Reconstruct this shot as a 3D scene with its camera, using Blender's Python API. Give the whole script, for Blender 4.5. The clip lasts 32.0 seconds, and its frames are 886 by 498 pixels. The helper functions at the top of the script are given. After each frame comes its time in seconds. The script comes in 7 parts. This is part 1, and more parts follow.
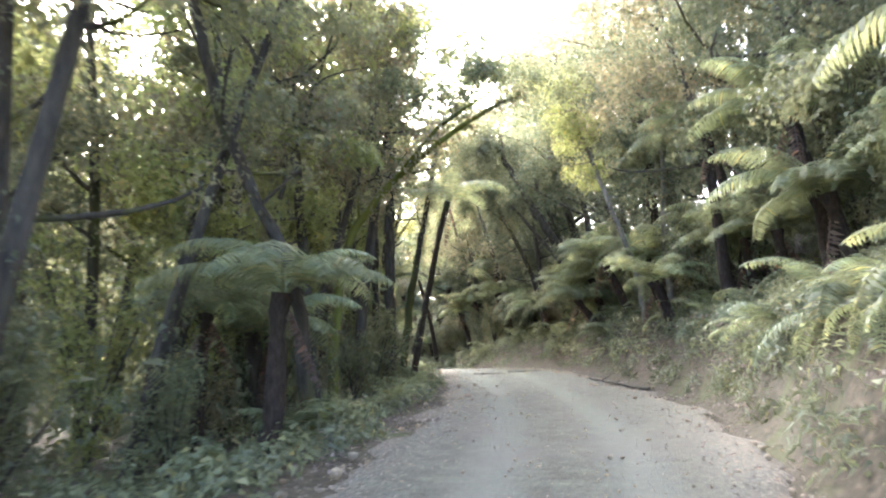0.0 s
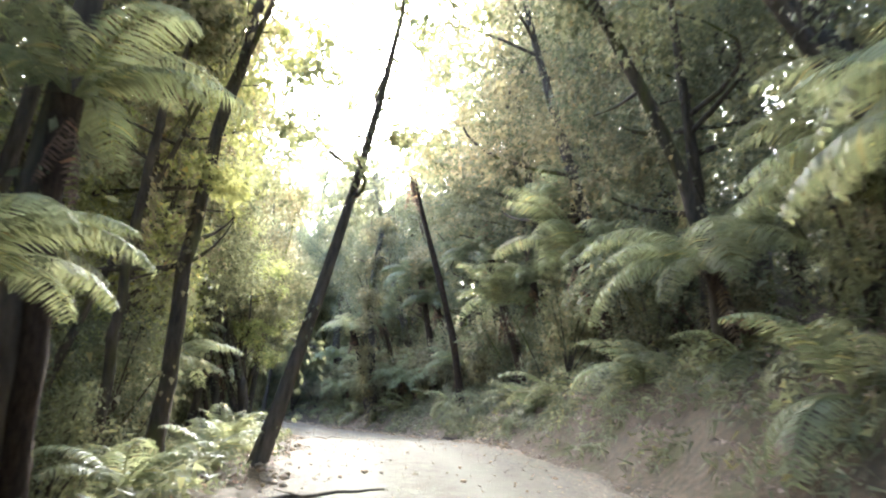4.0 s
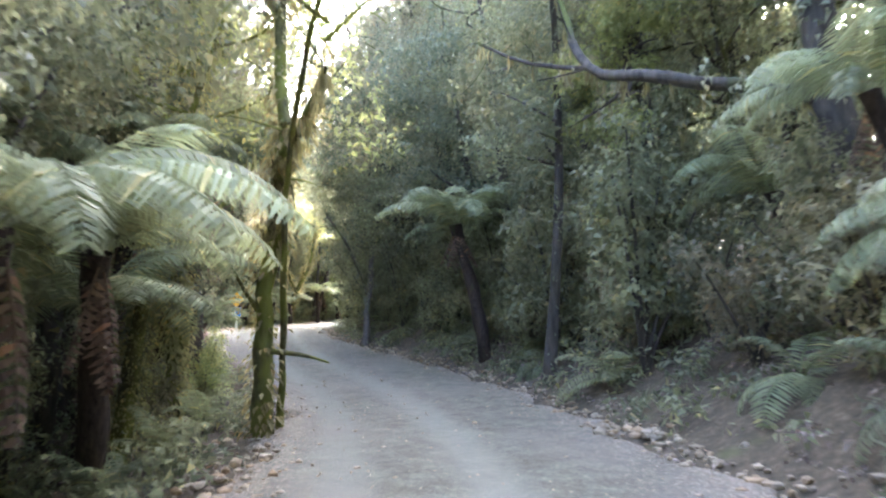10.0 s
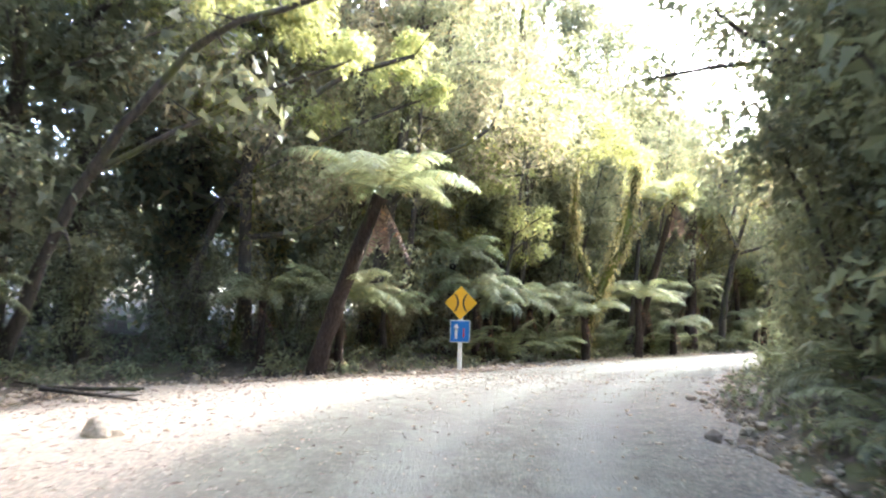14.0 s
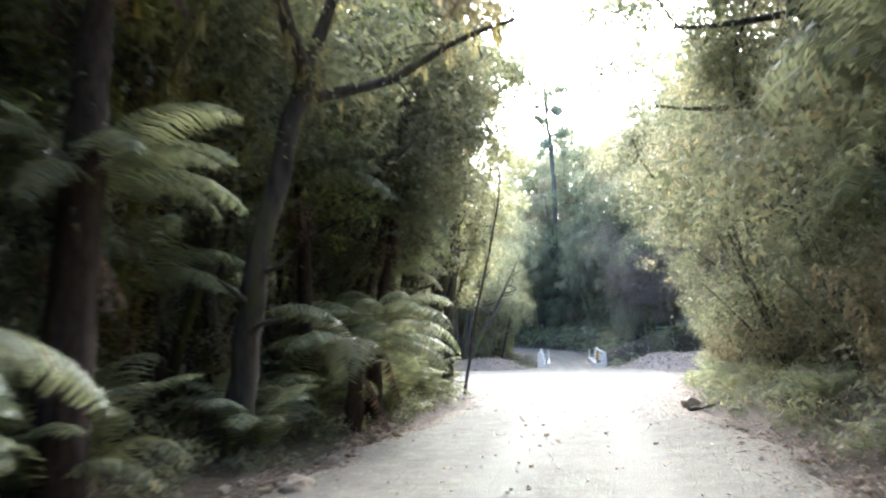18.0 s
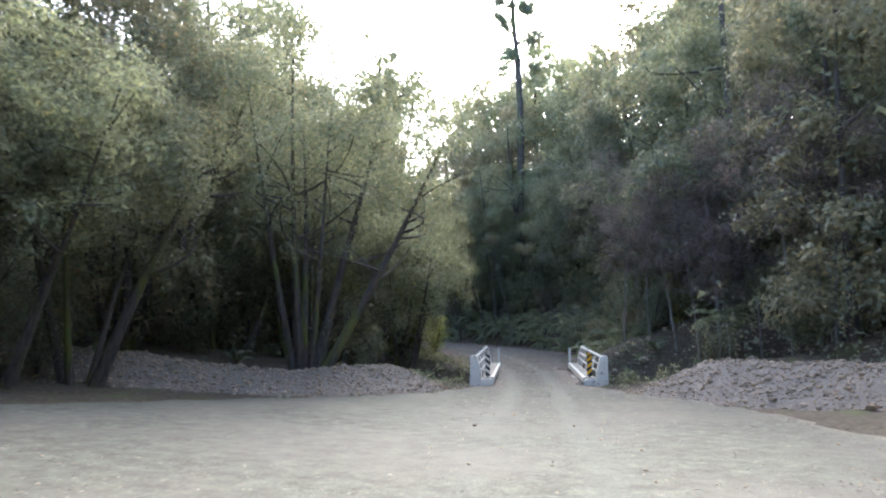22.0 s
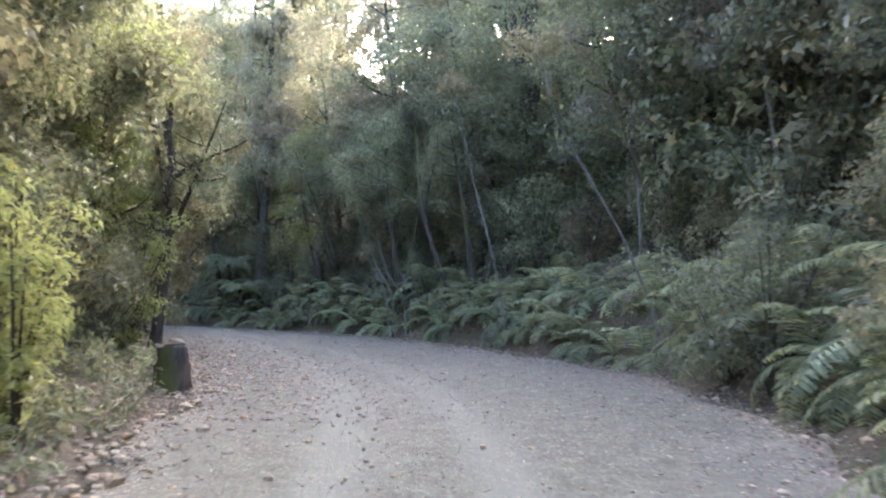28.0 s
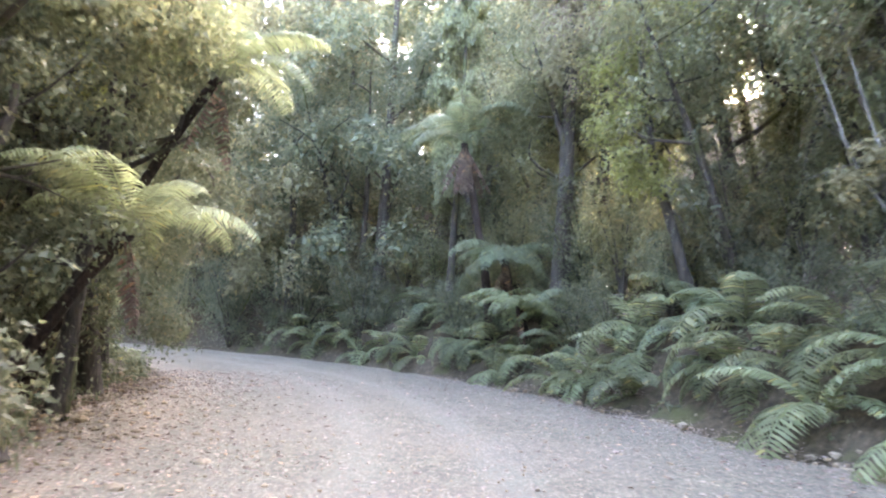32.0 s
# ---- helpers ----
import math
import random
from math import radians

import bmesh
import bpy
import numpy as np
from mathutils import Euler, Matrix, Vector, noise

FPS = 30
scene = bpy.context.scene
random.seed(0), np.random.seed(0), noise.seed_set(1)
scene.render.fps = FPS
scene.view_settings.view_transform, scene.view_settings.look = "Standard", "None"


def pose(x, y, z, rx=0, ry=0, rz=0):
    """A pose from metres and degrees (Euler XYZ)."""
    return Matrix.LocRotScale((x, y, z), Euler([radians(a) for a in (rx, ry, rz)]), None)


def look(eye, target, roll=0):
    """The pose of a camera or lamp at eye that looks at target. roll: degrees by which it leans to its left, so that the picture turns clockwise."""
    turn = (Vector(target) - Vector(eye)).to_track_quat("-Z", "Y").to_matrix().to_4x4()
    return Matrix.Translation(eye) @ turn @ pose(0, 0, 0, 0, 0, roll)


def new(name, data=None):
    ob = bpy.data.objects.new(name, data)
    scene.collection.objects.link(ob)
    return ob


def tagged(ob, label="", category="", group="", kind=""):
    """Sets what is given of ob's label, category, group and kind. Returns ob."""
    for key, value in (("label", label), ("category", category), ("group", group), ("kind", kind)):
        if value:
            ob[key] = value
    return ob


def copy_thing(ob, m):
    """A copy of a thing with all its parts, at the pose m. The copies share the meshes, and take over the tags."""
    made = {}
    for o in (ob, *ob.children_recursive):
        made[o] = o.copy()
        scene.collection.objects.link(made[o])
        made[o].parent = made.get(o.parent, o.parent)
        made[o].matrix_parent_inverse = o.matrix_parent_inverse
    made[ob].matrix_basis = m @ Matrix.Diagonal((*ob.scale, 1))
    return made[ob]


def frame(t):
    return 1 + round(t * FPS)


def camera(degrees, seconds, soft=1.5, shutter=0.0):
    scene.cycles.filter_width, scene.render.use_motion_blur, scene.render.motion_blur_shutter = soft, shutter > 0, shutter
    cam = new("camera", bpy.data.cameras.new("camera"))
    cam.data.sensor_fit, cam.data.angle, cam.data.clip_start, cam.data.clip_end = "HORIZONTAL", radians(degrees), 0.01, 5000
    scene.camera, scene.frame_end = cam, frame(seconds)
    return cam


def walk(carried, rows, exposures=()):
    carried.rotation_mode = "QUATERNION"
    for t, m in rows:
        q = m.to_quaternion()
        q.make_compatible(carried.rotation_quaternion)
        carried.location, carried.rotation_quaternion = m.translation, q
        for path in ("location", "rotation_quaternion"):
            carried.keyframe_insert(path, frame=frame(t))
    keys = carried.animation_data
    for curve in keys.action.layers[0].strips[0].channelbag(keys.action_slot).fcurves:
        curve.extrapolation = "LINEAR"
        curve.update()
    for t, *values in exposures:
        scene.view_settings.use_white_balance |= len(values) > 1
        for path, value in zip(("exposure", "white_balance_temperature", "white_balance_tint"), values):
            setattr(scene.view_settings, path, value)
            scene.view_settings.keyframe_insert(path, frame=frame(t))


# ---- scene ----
cam = camera(61.1, 32.0, soft=2.1, shutter=0.3)
PATH = [
    (0.0, (0.685, 8.018, -1.972), (0.481, 17.863, -0.231), -0.58),
    (0.5, (1.33, 11.562, -1.696), (1.193, 21.396, 0.114), 0.07),
    (1.0, (1.867, 14.998, -1.426), (1.804, 24.82, 0.454), 0.15),
    (1.5, (2.201, 18.48, -1.203), (2.262, 28.285, 0.76), 0.36),
    (2.0, (2.47, 22.003, -0.915), (2.588, 31.794, 1.116), 0.48),
    (2.5, (2.619, 25.45, -0.719), (2.67, 35.239, 1.325), 1.11),
    (3.0, (2.617, 28.71, -0.567), (2.273, 38.502, 1.436), 1.84),
    (3.5, (2.605, 32.008, -0.402), (1.696, 41.772, 1.557), 2.71),
    (5.5, (0.884, 45.894, 0.351), (-1.968, 55.352, 1.9), -0.97),
    (6.0, (-0.004, 49.241, 0.375), (-3.196, 58.616, 1.764), -1.07),
    (6.5, (-1.107, 52.588, 0.323), (-4.638, 61.859, 1.584), -0.91),
    (7.0, (-2.299, 55.968, 0.198), (-6.17, 65.12, 1.314), -0.83),
    (7.5, (-3.647, 59.416, 0.006), (-7.853, 68.433, 1.011), -0.8),
    (8.0, (-5.114, 62.854, -0.237), (-9.617, 71.73, 0.732), -0.61),
    (8.5, (-6.697, 66.207, -0.432), (-11.48, 74.942, 0.472), -0.59),
    (9.0, (-8.271, 69.464, -0.513), (-13.29, 78.073, 0.329), -0.91),
    (9.5, (-9.964, 72.652, -0.567), (-15.199, 81.136, 0.224), -1.06),
    (10.0, (-11.758, 75.678, -0.64), (-17.225, 84.014, 0.152), -1.28),
    (10.5, (-13.711, 78.678, -0.771), (-19.542, 86.764, 0.01), -1.2),
    (11.0, (-15.811, 81.589, -0.833), (-22.142, 89.287, -0.029), -0.63),
    (11.5, (-18.179, 84.482, -0.905), (-25.069, 91.679, -0.042), -0.02),
    (12.0, (-20.731, 87.194, -0.938), (-28.127, 93.863, -0.028), 0.77),
    (12.5, (-23.475, 89.704, -0.901), (-31.263, 95.898, 0.086), 1.12),
    (13.0, (-26.248, 92.03, -0.786), (-34.276, 97.906, 0.226), 1.09),
    (13.5, (-29.422, 94.4, -0.702), (-37.639, 99.994, 0.385), 0.76),
    (15.5, (-41.104, 104.38, -0.013), (-48.927, 110.512, 1.084), -1.01),
    (16.0, (-43.746, 107.814, 0.035), (-50.852, 114.762, 1.145), -1.47),
    (16.5, (-46.046, 111.492, 0.019), (-52.329, 119.185, 1.179), -1.7),
    (17.0, (-47.999, 115.54, 0.027), (-53.449, 123.835, 1.245), -1.82),
    (17.5, (-49.61, 119.667, 0.071), (-54.293, 128.417, 1.304), -1.61),
    (18.0, (-50.95, 123.946, 0.097), (-55.036, 132.989, 1.332), -1.13),
    (18.5, (-52.087, 127.959, 0.084), (-55.81, 137.162, 1.289), -0.5),
    (19.0, (-53.069, 132.058, 0.156), (-56.598, 141.34, 1.332), -0.14),
    (19.5, (-54.021, 136.099, 0.206), (-57.515, 145.396, 1.369), 0.22),
    (20.0, (-54.953, 140.083, 0.166), (-58.488, 149.367, 1.312), 0.35),
    (20.5, (-55.979, 143.83, 0.081), (-59.548, 153.104, 1.206), 0.41),
    (21.0, (-56.991, 147.477, -0.004), (-60.613, 156.727, 1.144), 0.29),
    (21.5, (-57.929, 150.935, -0.031), (-61.638, 160.155, 1.082), 0.1),
    (22.0, (-58.846, 154.268, -0.1), (-62.602, 163.465, 1.046), -0.09),
    (22.5, (-59.677, 157.515, -0.158), (-63.434, 166.708, 1.016), -0.5),
    (23.0, (-60.552, 160.805, -0.152), (-64.315, 169.993, 1.036), -0.57),
    (23.5, (-61.414, 163.977, -0.171), (-65.185, 173.163, 1.007), -0.71),
    (24.0, (-62.232, 167.072, -0.186), (-66.0, 176.264, 0.957), -0.79),
    (24.5, (-63.114, 170.161, -0.261), (-66.911, 179.349, 0.823), -0.58),
    (25.0, (-63.962, 173.187, -0.359), (-67.76, 182.378, 0.687), -0.56),
    (25.5, (-64.794, 176.322, -0.459), (-68.57, 185.53, 0.519), -0.55),
    (27.5, (-68.29, 188.375, -0.296), (-72.046, 197.598, 0.624), 0.43),
    (28.0, (-69.369, 191.346, -0.228), (-73.33, 200.471, 0.794), 0.19),
    (28.5, (-70.585, 194.238, -0.145), (-74.94, 203.169, 0.979), 0.56),
    (29.0, (-71.878, 196.997, 0.01), (-76.696, 205.68, 1.193), 0.81),
    (29.5, (-73.343, 199.798, 0.113), (-78.675, 208.17, 1.329), 1.25),
    (30.0, (-75.027, 202.517, 0.273), (-80.871, 210.532, 1.546), 1.86),
    (30.5, (-76.852, 205.128, 0.351), (-83.242, 212.713, 1.63), 2.32),
    (31.0, (-78.821, 207.551, 0.497), (-85.684, 214.711, 1.775), 2.51),
    (31.5, (-80.933, 209.792, 0.594), (-88.175, 216.561, 1.913), 2.53),
    (32.0, (-83.045, 211.828, 0.647), (-90.617, 218.227, 1.958), 2.55),
]
EXPOSURES = [(0.0, 4.85, 6050, 5), (2.0, 4.95, 6050, 5), (3.0, 4.9, 6000, 3), (6.0, 5.5, 5850, 9), (9.0, 5.7, 5850, 9), (11.0, 6.1, 6000, 10), (12.0, 6.1, 5850, 9), (13.0, 5.95, 5600, 8), (16.0, 5.2, 6050, 4), (17.0, 5.0, 5850, 5), (18.0, 4.5, 5550, 5), (19.0, 3.95, 5650, 5), (20.0, 3.65, 5750, 6), (22.0, 3.7, 5750, 6), (23.0, 4.05, 5750, 6), (25.0, 4.55, 5850, 8), (28.0, 5.05, 6050, 10), (30.0, 5.6, 6250, 10), (31.0, 6.05, 6600, 11), (32.0, 6.5, 6900, 12)]

walk(cam, [(t, look(eye, target, roll)) for t, eye, target, roll in PATH],
     exposures=EXPOSURES)

# ---- sky and sun ----
SUN_AZ, SUN_EL = 13.0, 30.0          # degrees to the left of +y, degrees up
world = bpy.data.worlds.new("sky")
scene.world = world
world.use_nodes = True
wn = world.node_tree
wn.nodes.clear()
sky = wn.nodes.new("ShaderNodeTexSky")
sky.sky_type = "NISHITA"
sky.sun_disc = False
sky.sun_elevation = radians(SUN_EL)
sky.sun_rotation = radians(-SUN_AZ)
sky.dust_density = 3.0
sky.air_density = 0.4
sky.ozone_density = 0.3
bg = wn.nodes.new("ShaderNodeBackground")
bg.inputs["Strength"].default_value = 0.15
wo = wn.nodes.new("ShaderNodeOutputWorld")
wn.links.new(sky.outputs[0], bg.inputs[0])
wn.links.new(bg.outputs[0], wo.inputs[0])
sun_data = bpy.data.lights.new("sun", "SUN")
sun_data.energy, sun_data.angle, sun_data.color = 0.6, radians(12.0), (1.0, 0.96, 0.90)
az, el = radians(SUN_AZ), radians(SUN_EL)
sun_to = Vector((-math.sin(az) * math.cos(el), math.cos(az) * math.cos(el), math.sin(el)))
sun = new("sun", sun_data)
sun.matrix_world = look(sun_to * 200, (0, 0, 0))

# ---- the road's line: x, y, z of its middle ----
LINE = [(0.0, -75, -6.5), (0.0, -45, -6.0), (-0.6, -16, -5.0),
        (0.7, 8.0, -3.66), (2.2, 18.8, -2.87), (2.6, 29.7, -2.21), (1.9, 40.5, -1.56), (-0.6, 51.1, -1.34),
        (-4.4, 61.3, -1.82), (-9.1, 71.1, -2.23), (-14.9, 80.4, -2.50), (-22.1, 88.5, -2.62), (-30.6, 95.3, -2.34),
        (-39.1, 102.2, -1.79), (-45.7, 110.8, -1.67), (-50.0, 120.8, -1.61), (-52.9, 131.3, -1.55),
        (-55.4, 141.9, -1.56), (-58.3, 152.4, -1.75), (-61.1, 162.9, -1.85), (-64.0, 173.4, -2.06),
        (-66.9, 183.9, -2.10), (-70.6, 194.2, -1.84), (-75.8, 203.7, -1.38), (-83.0, 211.8, -1.04),
        (-91.5, 218.8, -0.70), (-101.5, 223.6, -0.40), (-111, 224.4, -.1), (-119.5, 220.8, .2), (-126, 213, .5), (-131, 203, .8), (-135, 192, 1.0)]


def spline(points, step=0.5):
    p = np.array(points, float)
    out = []
    for i in range(1, len(p) - 2):
        a, b, c, d = p[i - 1], p[i], p[i + 1], p[i + 2]
        n = max(2, int(np.linalg.norm(c - b) / step))
        u = (np.arange(n) / n)[:, None]
        out.append(0.5 * (2 * b + (c - a) * u + (2 * a - 5 * b + 4 * c - d) * u * u + (3 * b - a - 3 * c + d) * u ** 3))
    return np.concatenate(out)


mid = spline(LINE)
step_len = np.r_[0, np.cumsum(np.linalg.norm(np.diff(mid[:, :2], axis=0), axis=1))]
start = int(np.argmin(np.hypot(mid[:, 0] - 0.7, mid[:, 1] - 8.0)))
S = step_len - step_len[start]
along = np.gradient(mid[:, :2], axis=0)
along /= np.linalg.norm(along, axis=1)[:, None]
right_of = np.stack([along[:, 1], -along[:, 0]], 1)


def at(s, d):
    """The place d metres to the right of the road's middle, s metres along it (x, y)."""
    i = np.clip(np.searchsorted(S, s), 1, len(S) - 1)
    u = np.clip((s - S[i - 1]) / (S[i] - S[i - 1]), 0, 1)
    c = mid[i - 1, :2] * (1 - u) + mid[i, :2] * u
    r = right_of[i - 1] * (1 - u) + right_of[i] * u
    return c + r * d


def heading(s):
    i = min(max(int(np.searchsorted(S, s)), 1), len(S) - 1)
    return math.degrees(math.atan2(-along[i, 0], along[i, 1]))


def road_at(x, y):
    """s, d and the road's height for arrays of places."""
    x, y = np.atleast_1d(np.asarray(x, float)), np.atleast_1d(np.asarray(y, float))
    s, d, z = np.empty(x.shape), np.empty(x.shape), np.empty(x.shape)
    for a in range(0, len(x), 4000):
        dx = x[a:a + 4000, None] - mid[None, :, 0]
        dy = y[a:a + 4000, None] - mid[None, :, 1]
        k = np.argmin(dx * dx + dy * dy, axis=1)
        n = np.arange(len(k))
        s[a:a + 4000] = S[k] + dx[n, k] * along[k, 0] + dy[n, k] * along[k, 1]
        q = dx[n, k] * right_of[k, 0] + dy[n, k] * right_of[k, 1]
        far = np.hypot(dx[n, k], dy[n, k])
        d[a:a + 4000] = np.where(q < 0, -far, far)
        z[a:a + 4000] = mid[k, 2]
    return s, d, z


# half widths of the gravel and the shape of the banks along the road
ws = [-90, 0, 9, 17, 25, 34, 44, 55, 64, 72, 78, 86, 95, 100, 104, 107, 113, 118, 121, 125, 134, 146, 152, 156.5, 160, 165, 168, 172, 178, 187, 191, 194, 196, 206, 208, 213, 220, 226, 236, 244, 252, 300]
wl = [3, 2.8, 2.8, 2.4, 2.2, 2.3, 2.3, 2.6, 2.4, 3.1, 2.4, 2.0, 2.2, 2.6, 5, 8, 8.5, 5, 4.0, 3.7, 4.0, 3.6, 3.2, 3.3, 5.6, 10.5, 12.0, 12.5, 13.5, 9, 5, 3, 2.0, 2.1, 3, 3.5, 3.7, 4.4, 5.3, 5.7, 4.6, 3]
wr = [3, 2.6, 2.4, 3.2, 3.0, 3.0, 2.6, 3.2, 3.2, 3.0, 3.4, 3.6, 3.8, 3.5, 3.0, 2.7, 2.6, 2.8, 2.8, 2.8, 2.7, 3.1, 2.6, 3.1, 3.6, 4.0, 4.3, 5.0, 6.8, 6, 4, 2.8, 2.0, 2.1, 3.6, 5, 6.4, 6.3, 6.0, 5.2, 4.6, 4]
bs = [-90, 0, 30, 45, 60, 80, 100, 115, 150, 163, 194, 207, 216, 240, 300]
b_right = [1.8, 1.9, 1.7, 1.3, 1.5, 1.1, 0.9, 0.7, 0.7, 0.4, 0.1, 0.6, 1.6, 1.8, 1.8]
s_right = [.5, .5, .5, .45, .45, .4, .35, .3, .25, .08, .15, .4, .55, .55, .5]
w_bank = [1.3, 1.3, 1.35, 1.6, 1.9, 2.2, 2.4, 2.4, 2.4, 2.4, 2.4, 1.6, 1.5, 1.6, 1.8]
b_left = [-.3, -.3, -.4, -.5, -.6, -.5, .1, .3, .3, .25, .1, .3, .5, .5, .5]
s_left = [-.06, -.08, -.08, -.06, -.04, -.02, .06, .12, .14, .12, .14, .15, .2, .2, .2]
BRIDGE, B_YAW, B_LEN = np.array([-68.35, 188.7]), 16.3, 9.8
creek_dir = np.array([math.cos(radians(22)), math.sin(radians(22))])
creek_nrm = np.array([-creek_dir[1], creek_dir[0]])


def smooth(x):
    x = np.clip(x, 0, 1)
    return x * x * (3 - 2 * x)


def wobble(x, y):
    return (np.sin(x * .61 + y * .23) * np.cos(y * .47 - x * .19) * .5 + np.sin(x * 1.7 - y * 1.3) * .18
            + np.sin(x * 3.1 + 1.3) * np.sin(y * 2.7) * .1)


def side_rise(s, d):
    """The clearing slopes gently up to the left."""
    return .045 * np.clip(-d - 2.2, 0, 16) * np.interp(s, [160, 168, 182, 192], [0, 1, 1, 0])


def ground_z(x, y, under_road=True):
    x, y = np.atleast_1d(np.asarray(x, float)), np.atleast_1d(np.asarray(y, float))
    s, d, z = road_at(x, y)
    left = np.interp(s, ws, wl)
    right = np.interp(s, ws, wr)
    e_r, e_l = d - right, -d - left
    bank = np.interp(s, bs, w_bank)
    up = np.interp(s, bs, b_right) * smooth(e_r / bank) + np.interp(s, bs, s_right) * np.clip(e_r - bank + .3, 0, 18)
    up = np.where(e_r > 0, up, np.interp(s, bs, b_left) * smooth(e_l / 2.5) + np.interp(s, bs, s_left) * np.clip(e_l - 2, 0, 25))
    up = np.where((e_r <= 0) & (e_l <= 0), -0.12 if under_road else 0.0, up)
    # the hillside behind the creek and the rise of the land farther out
    hill = np.interp(s, [120, 160, 190, 240, 300], [.1, .16, .3, .3, .25]) * np.clip(d - 13, 0, 45)
    up = up + np.where(d > 0, hill, 0)
    up = up + side_rise(s, d)
    edge = np.clip(np.maximum(e_r, e_l), 0, 3) / 3
    up = up + wobble(x, y) * .28 * edge
    # the creek
    rel = np.stack([x, y], -1) - BRIDGE
    a, b = rel @ creek_dir, rel @ creek_nrm
    cut = 2.1 * (1 - smooth((np.abs(b + 1.2 * np.sin(a * .12)) - 2.2) / 2.6)) * (1 - smooth((np.abs(a) - 45) / 20))
    deep = np.where((e_r <= 0) & (e_l <= 0), cut, cut * np.clip(1 + .12 * wobble(x * 2, y * 2), .5, 1.3))
    return z + up - deep


def gz(x, y):
    return float(ground_z(x, y, False)[0])


# ---- materials ----
def material(name):
    m = bpy.data.materials.new(name)
    m.use_nodes = True
    nt = m.node_tree
    nt.nodes.clear()
    out = nt.nodes.new("ShaderNodeOutputMaterial")
    return m, nt, out


def node(nt, kind, **sets):
    n = nt.nodes.new(kind)
    for k, v in sets.items():
        n.inputs[k.replace("_", " ")].default_value = v
    return n


def ramp(nt, stops):
    r = nt.nodes.new("ShaderNodeValToRGB")
    e = r.color_ramp.elements
    e[0].position, e[0].color = stops[0][0], (*stops[0][1], 1)
    e[1].position, e[1].color = stops[-1][0], (*stops[-1][1], 1)
    for p, c in stops[1:-1]:
        k = e.new(p)
        k.color = (*c, 1)
    return r


def mixed(nt, fac, a, b, blend="MIX"):
    m = nt.nodes.new("ShaderNodeMix")
    m.data_type, m.blend_type = "RGBA", blend
    for sock, v in ((m.inputs[0], fac), (m.inputs[6], a), (m.inputs[7], b)):
        if hasattr(v, "is_linked"):
            nt.links.new(v, sock)
        else:
            sock.default_value = v if isinstance(v, float) else (*v, 1)
    return m.outputs[2]


def texture(nt, kind, scale, coord="Object", **sets):
    c = nt.nodes.new("ShaderNodeTexCoord")
    n = node(nt, kind, Scale=scale, **sets)
    nt.links.new(c.outputs[coord], n.inputs["Vector"])
    return n


def grey(c, share=.27):
    """A colour drawn a little towards grey, with a cool cast: a veil of haze put into the leaves."""
    v = .3 * c[0] + .6 * c[1] + .1 * c[2]
    return tuple(a + (v * k - a) * share for a, k in zip(c, (1.0, 1.0, 1.10)))


def leaf_material(name, dark, light, glow, through_share=0.42, rough=0.6):
    """Foliage: each leaf its own shade, light shining through."""
    dark, light, glow = ((c[0] * 1.07, *c[1:]) for c in (grey(dark), grey(light), grey(glow)))
    m, nt, out = material(name)
    geo = nt.nodes.new("ShaderNodeNewGeometry")
    info = nt.nodes.new("ShaderNodeObjectInfo")
    r = ramp(nt, [(0, dark), (0.55, tuple((a + b) / 2 for a, b in zip(dark, light))), (0.93, light), (1.0, (light[0] * 1.5, light[1] * 1.12, light[2] * .8))])
    nt.links.new(geo.outputs["Random Per Island"], r.inputs[0])
    hsv = nt.nodes.new("ShaderNodeHueSaturation")
    v = node(nt, "ShaderNodeMapRange")
    v.inputs[3].default_value, v.inputs[4].default_value = 0.75, 1.3
    nt.links.new(info.outputs["Random"], v.inputs[0])
    nt.links.new(v.outputs[0], hsv.inputs["Value"])
    h = node(nt, "ShaderNodeMapRange")
    h.inputs[3].default_value, h.inputs[4].default_value = 0.485, 0.515
    nt.links.new(info.outputs["Random"], h.inputs[0])
    nt.links.new(h.outputs[0], hsv.inputs["Hue"])
    nt.links.new(r.outputs[0], hsv.inputs["Color"])
    p = node(nt, "ShaderNodeBsdfPrincipled", Roughness=rough)
    p.inputs["Specular IOR Level"].default_value = 0.4
    nt.links.new(hsv.outputs[0], p.inputs["Base Color"])
    t = nt.nodes.new("ShaderNodeBsdfTranslucent")
    nt.links.new(mixed(nt, 0.55, hsv.outputs[0], glow), t.inputs[0])
    mx = nt.nodes.new("ShaderNodeMixShader")
    mx.inputs[0].default_value = through_share
    nt.links.new(p.outputs[0], mx.inputs[1])
    nt.links.new(t.outputs[0], mx.inputs[2])
    nt.links.new(mx.outputs[0], out.inputs[0])
    return m


LEAF_DARK = leaf_material("leaf_dark", (.056, .078, .040), (.178, .205, .092), (.31, .33, .095), .40)
LEAF_MID = leaf_material("leaf_mid", (.080, .106, .044), (.235, .262, .100), (.40, .42, .11), .43)
# yellow-green leaves; the glow of sun from behind is put into their colour too
LEAF_BRIGHT = leaf_material("leaf_bright", (.125, .175, .030), (.330, .375, .070), (.58, .60, .06), .5)
LEAF_OLIVE = leaf_material("leaf_olive", (.100, .108, .045), (.270, .245, .098), (.45, .40, .12), .42)
LEAF_BROWN = leaf_material("leaf_brown", (.094, .073, .056), (.250, .194, .150), (.300, .200, .112), .35, .7)
FROND = leaf_material("frond_green", (.100, .140, .050), (.250, .295, .105), (.40, .44, .10), .46, .6)
FROND_DARK = leaf_material("frond_deep_green", (.075, .112, .048), (.180, .225, .090), (.32, .36, .09), .44, .6)
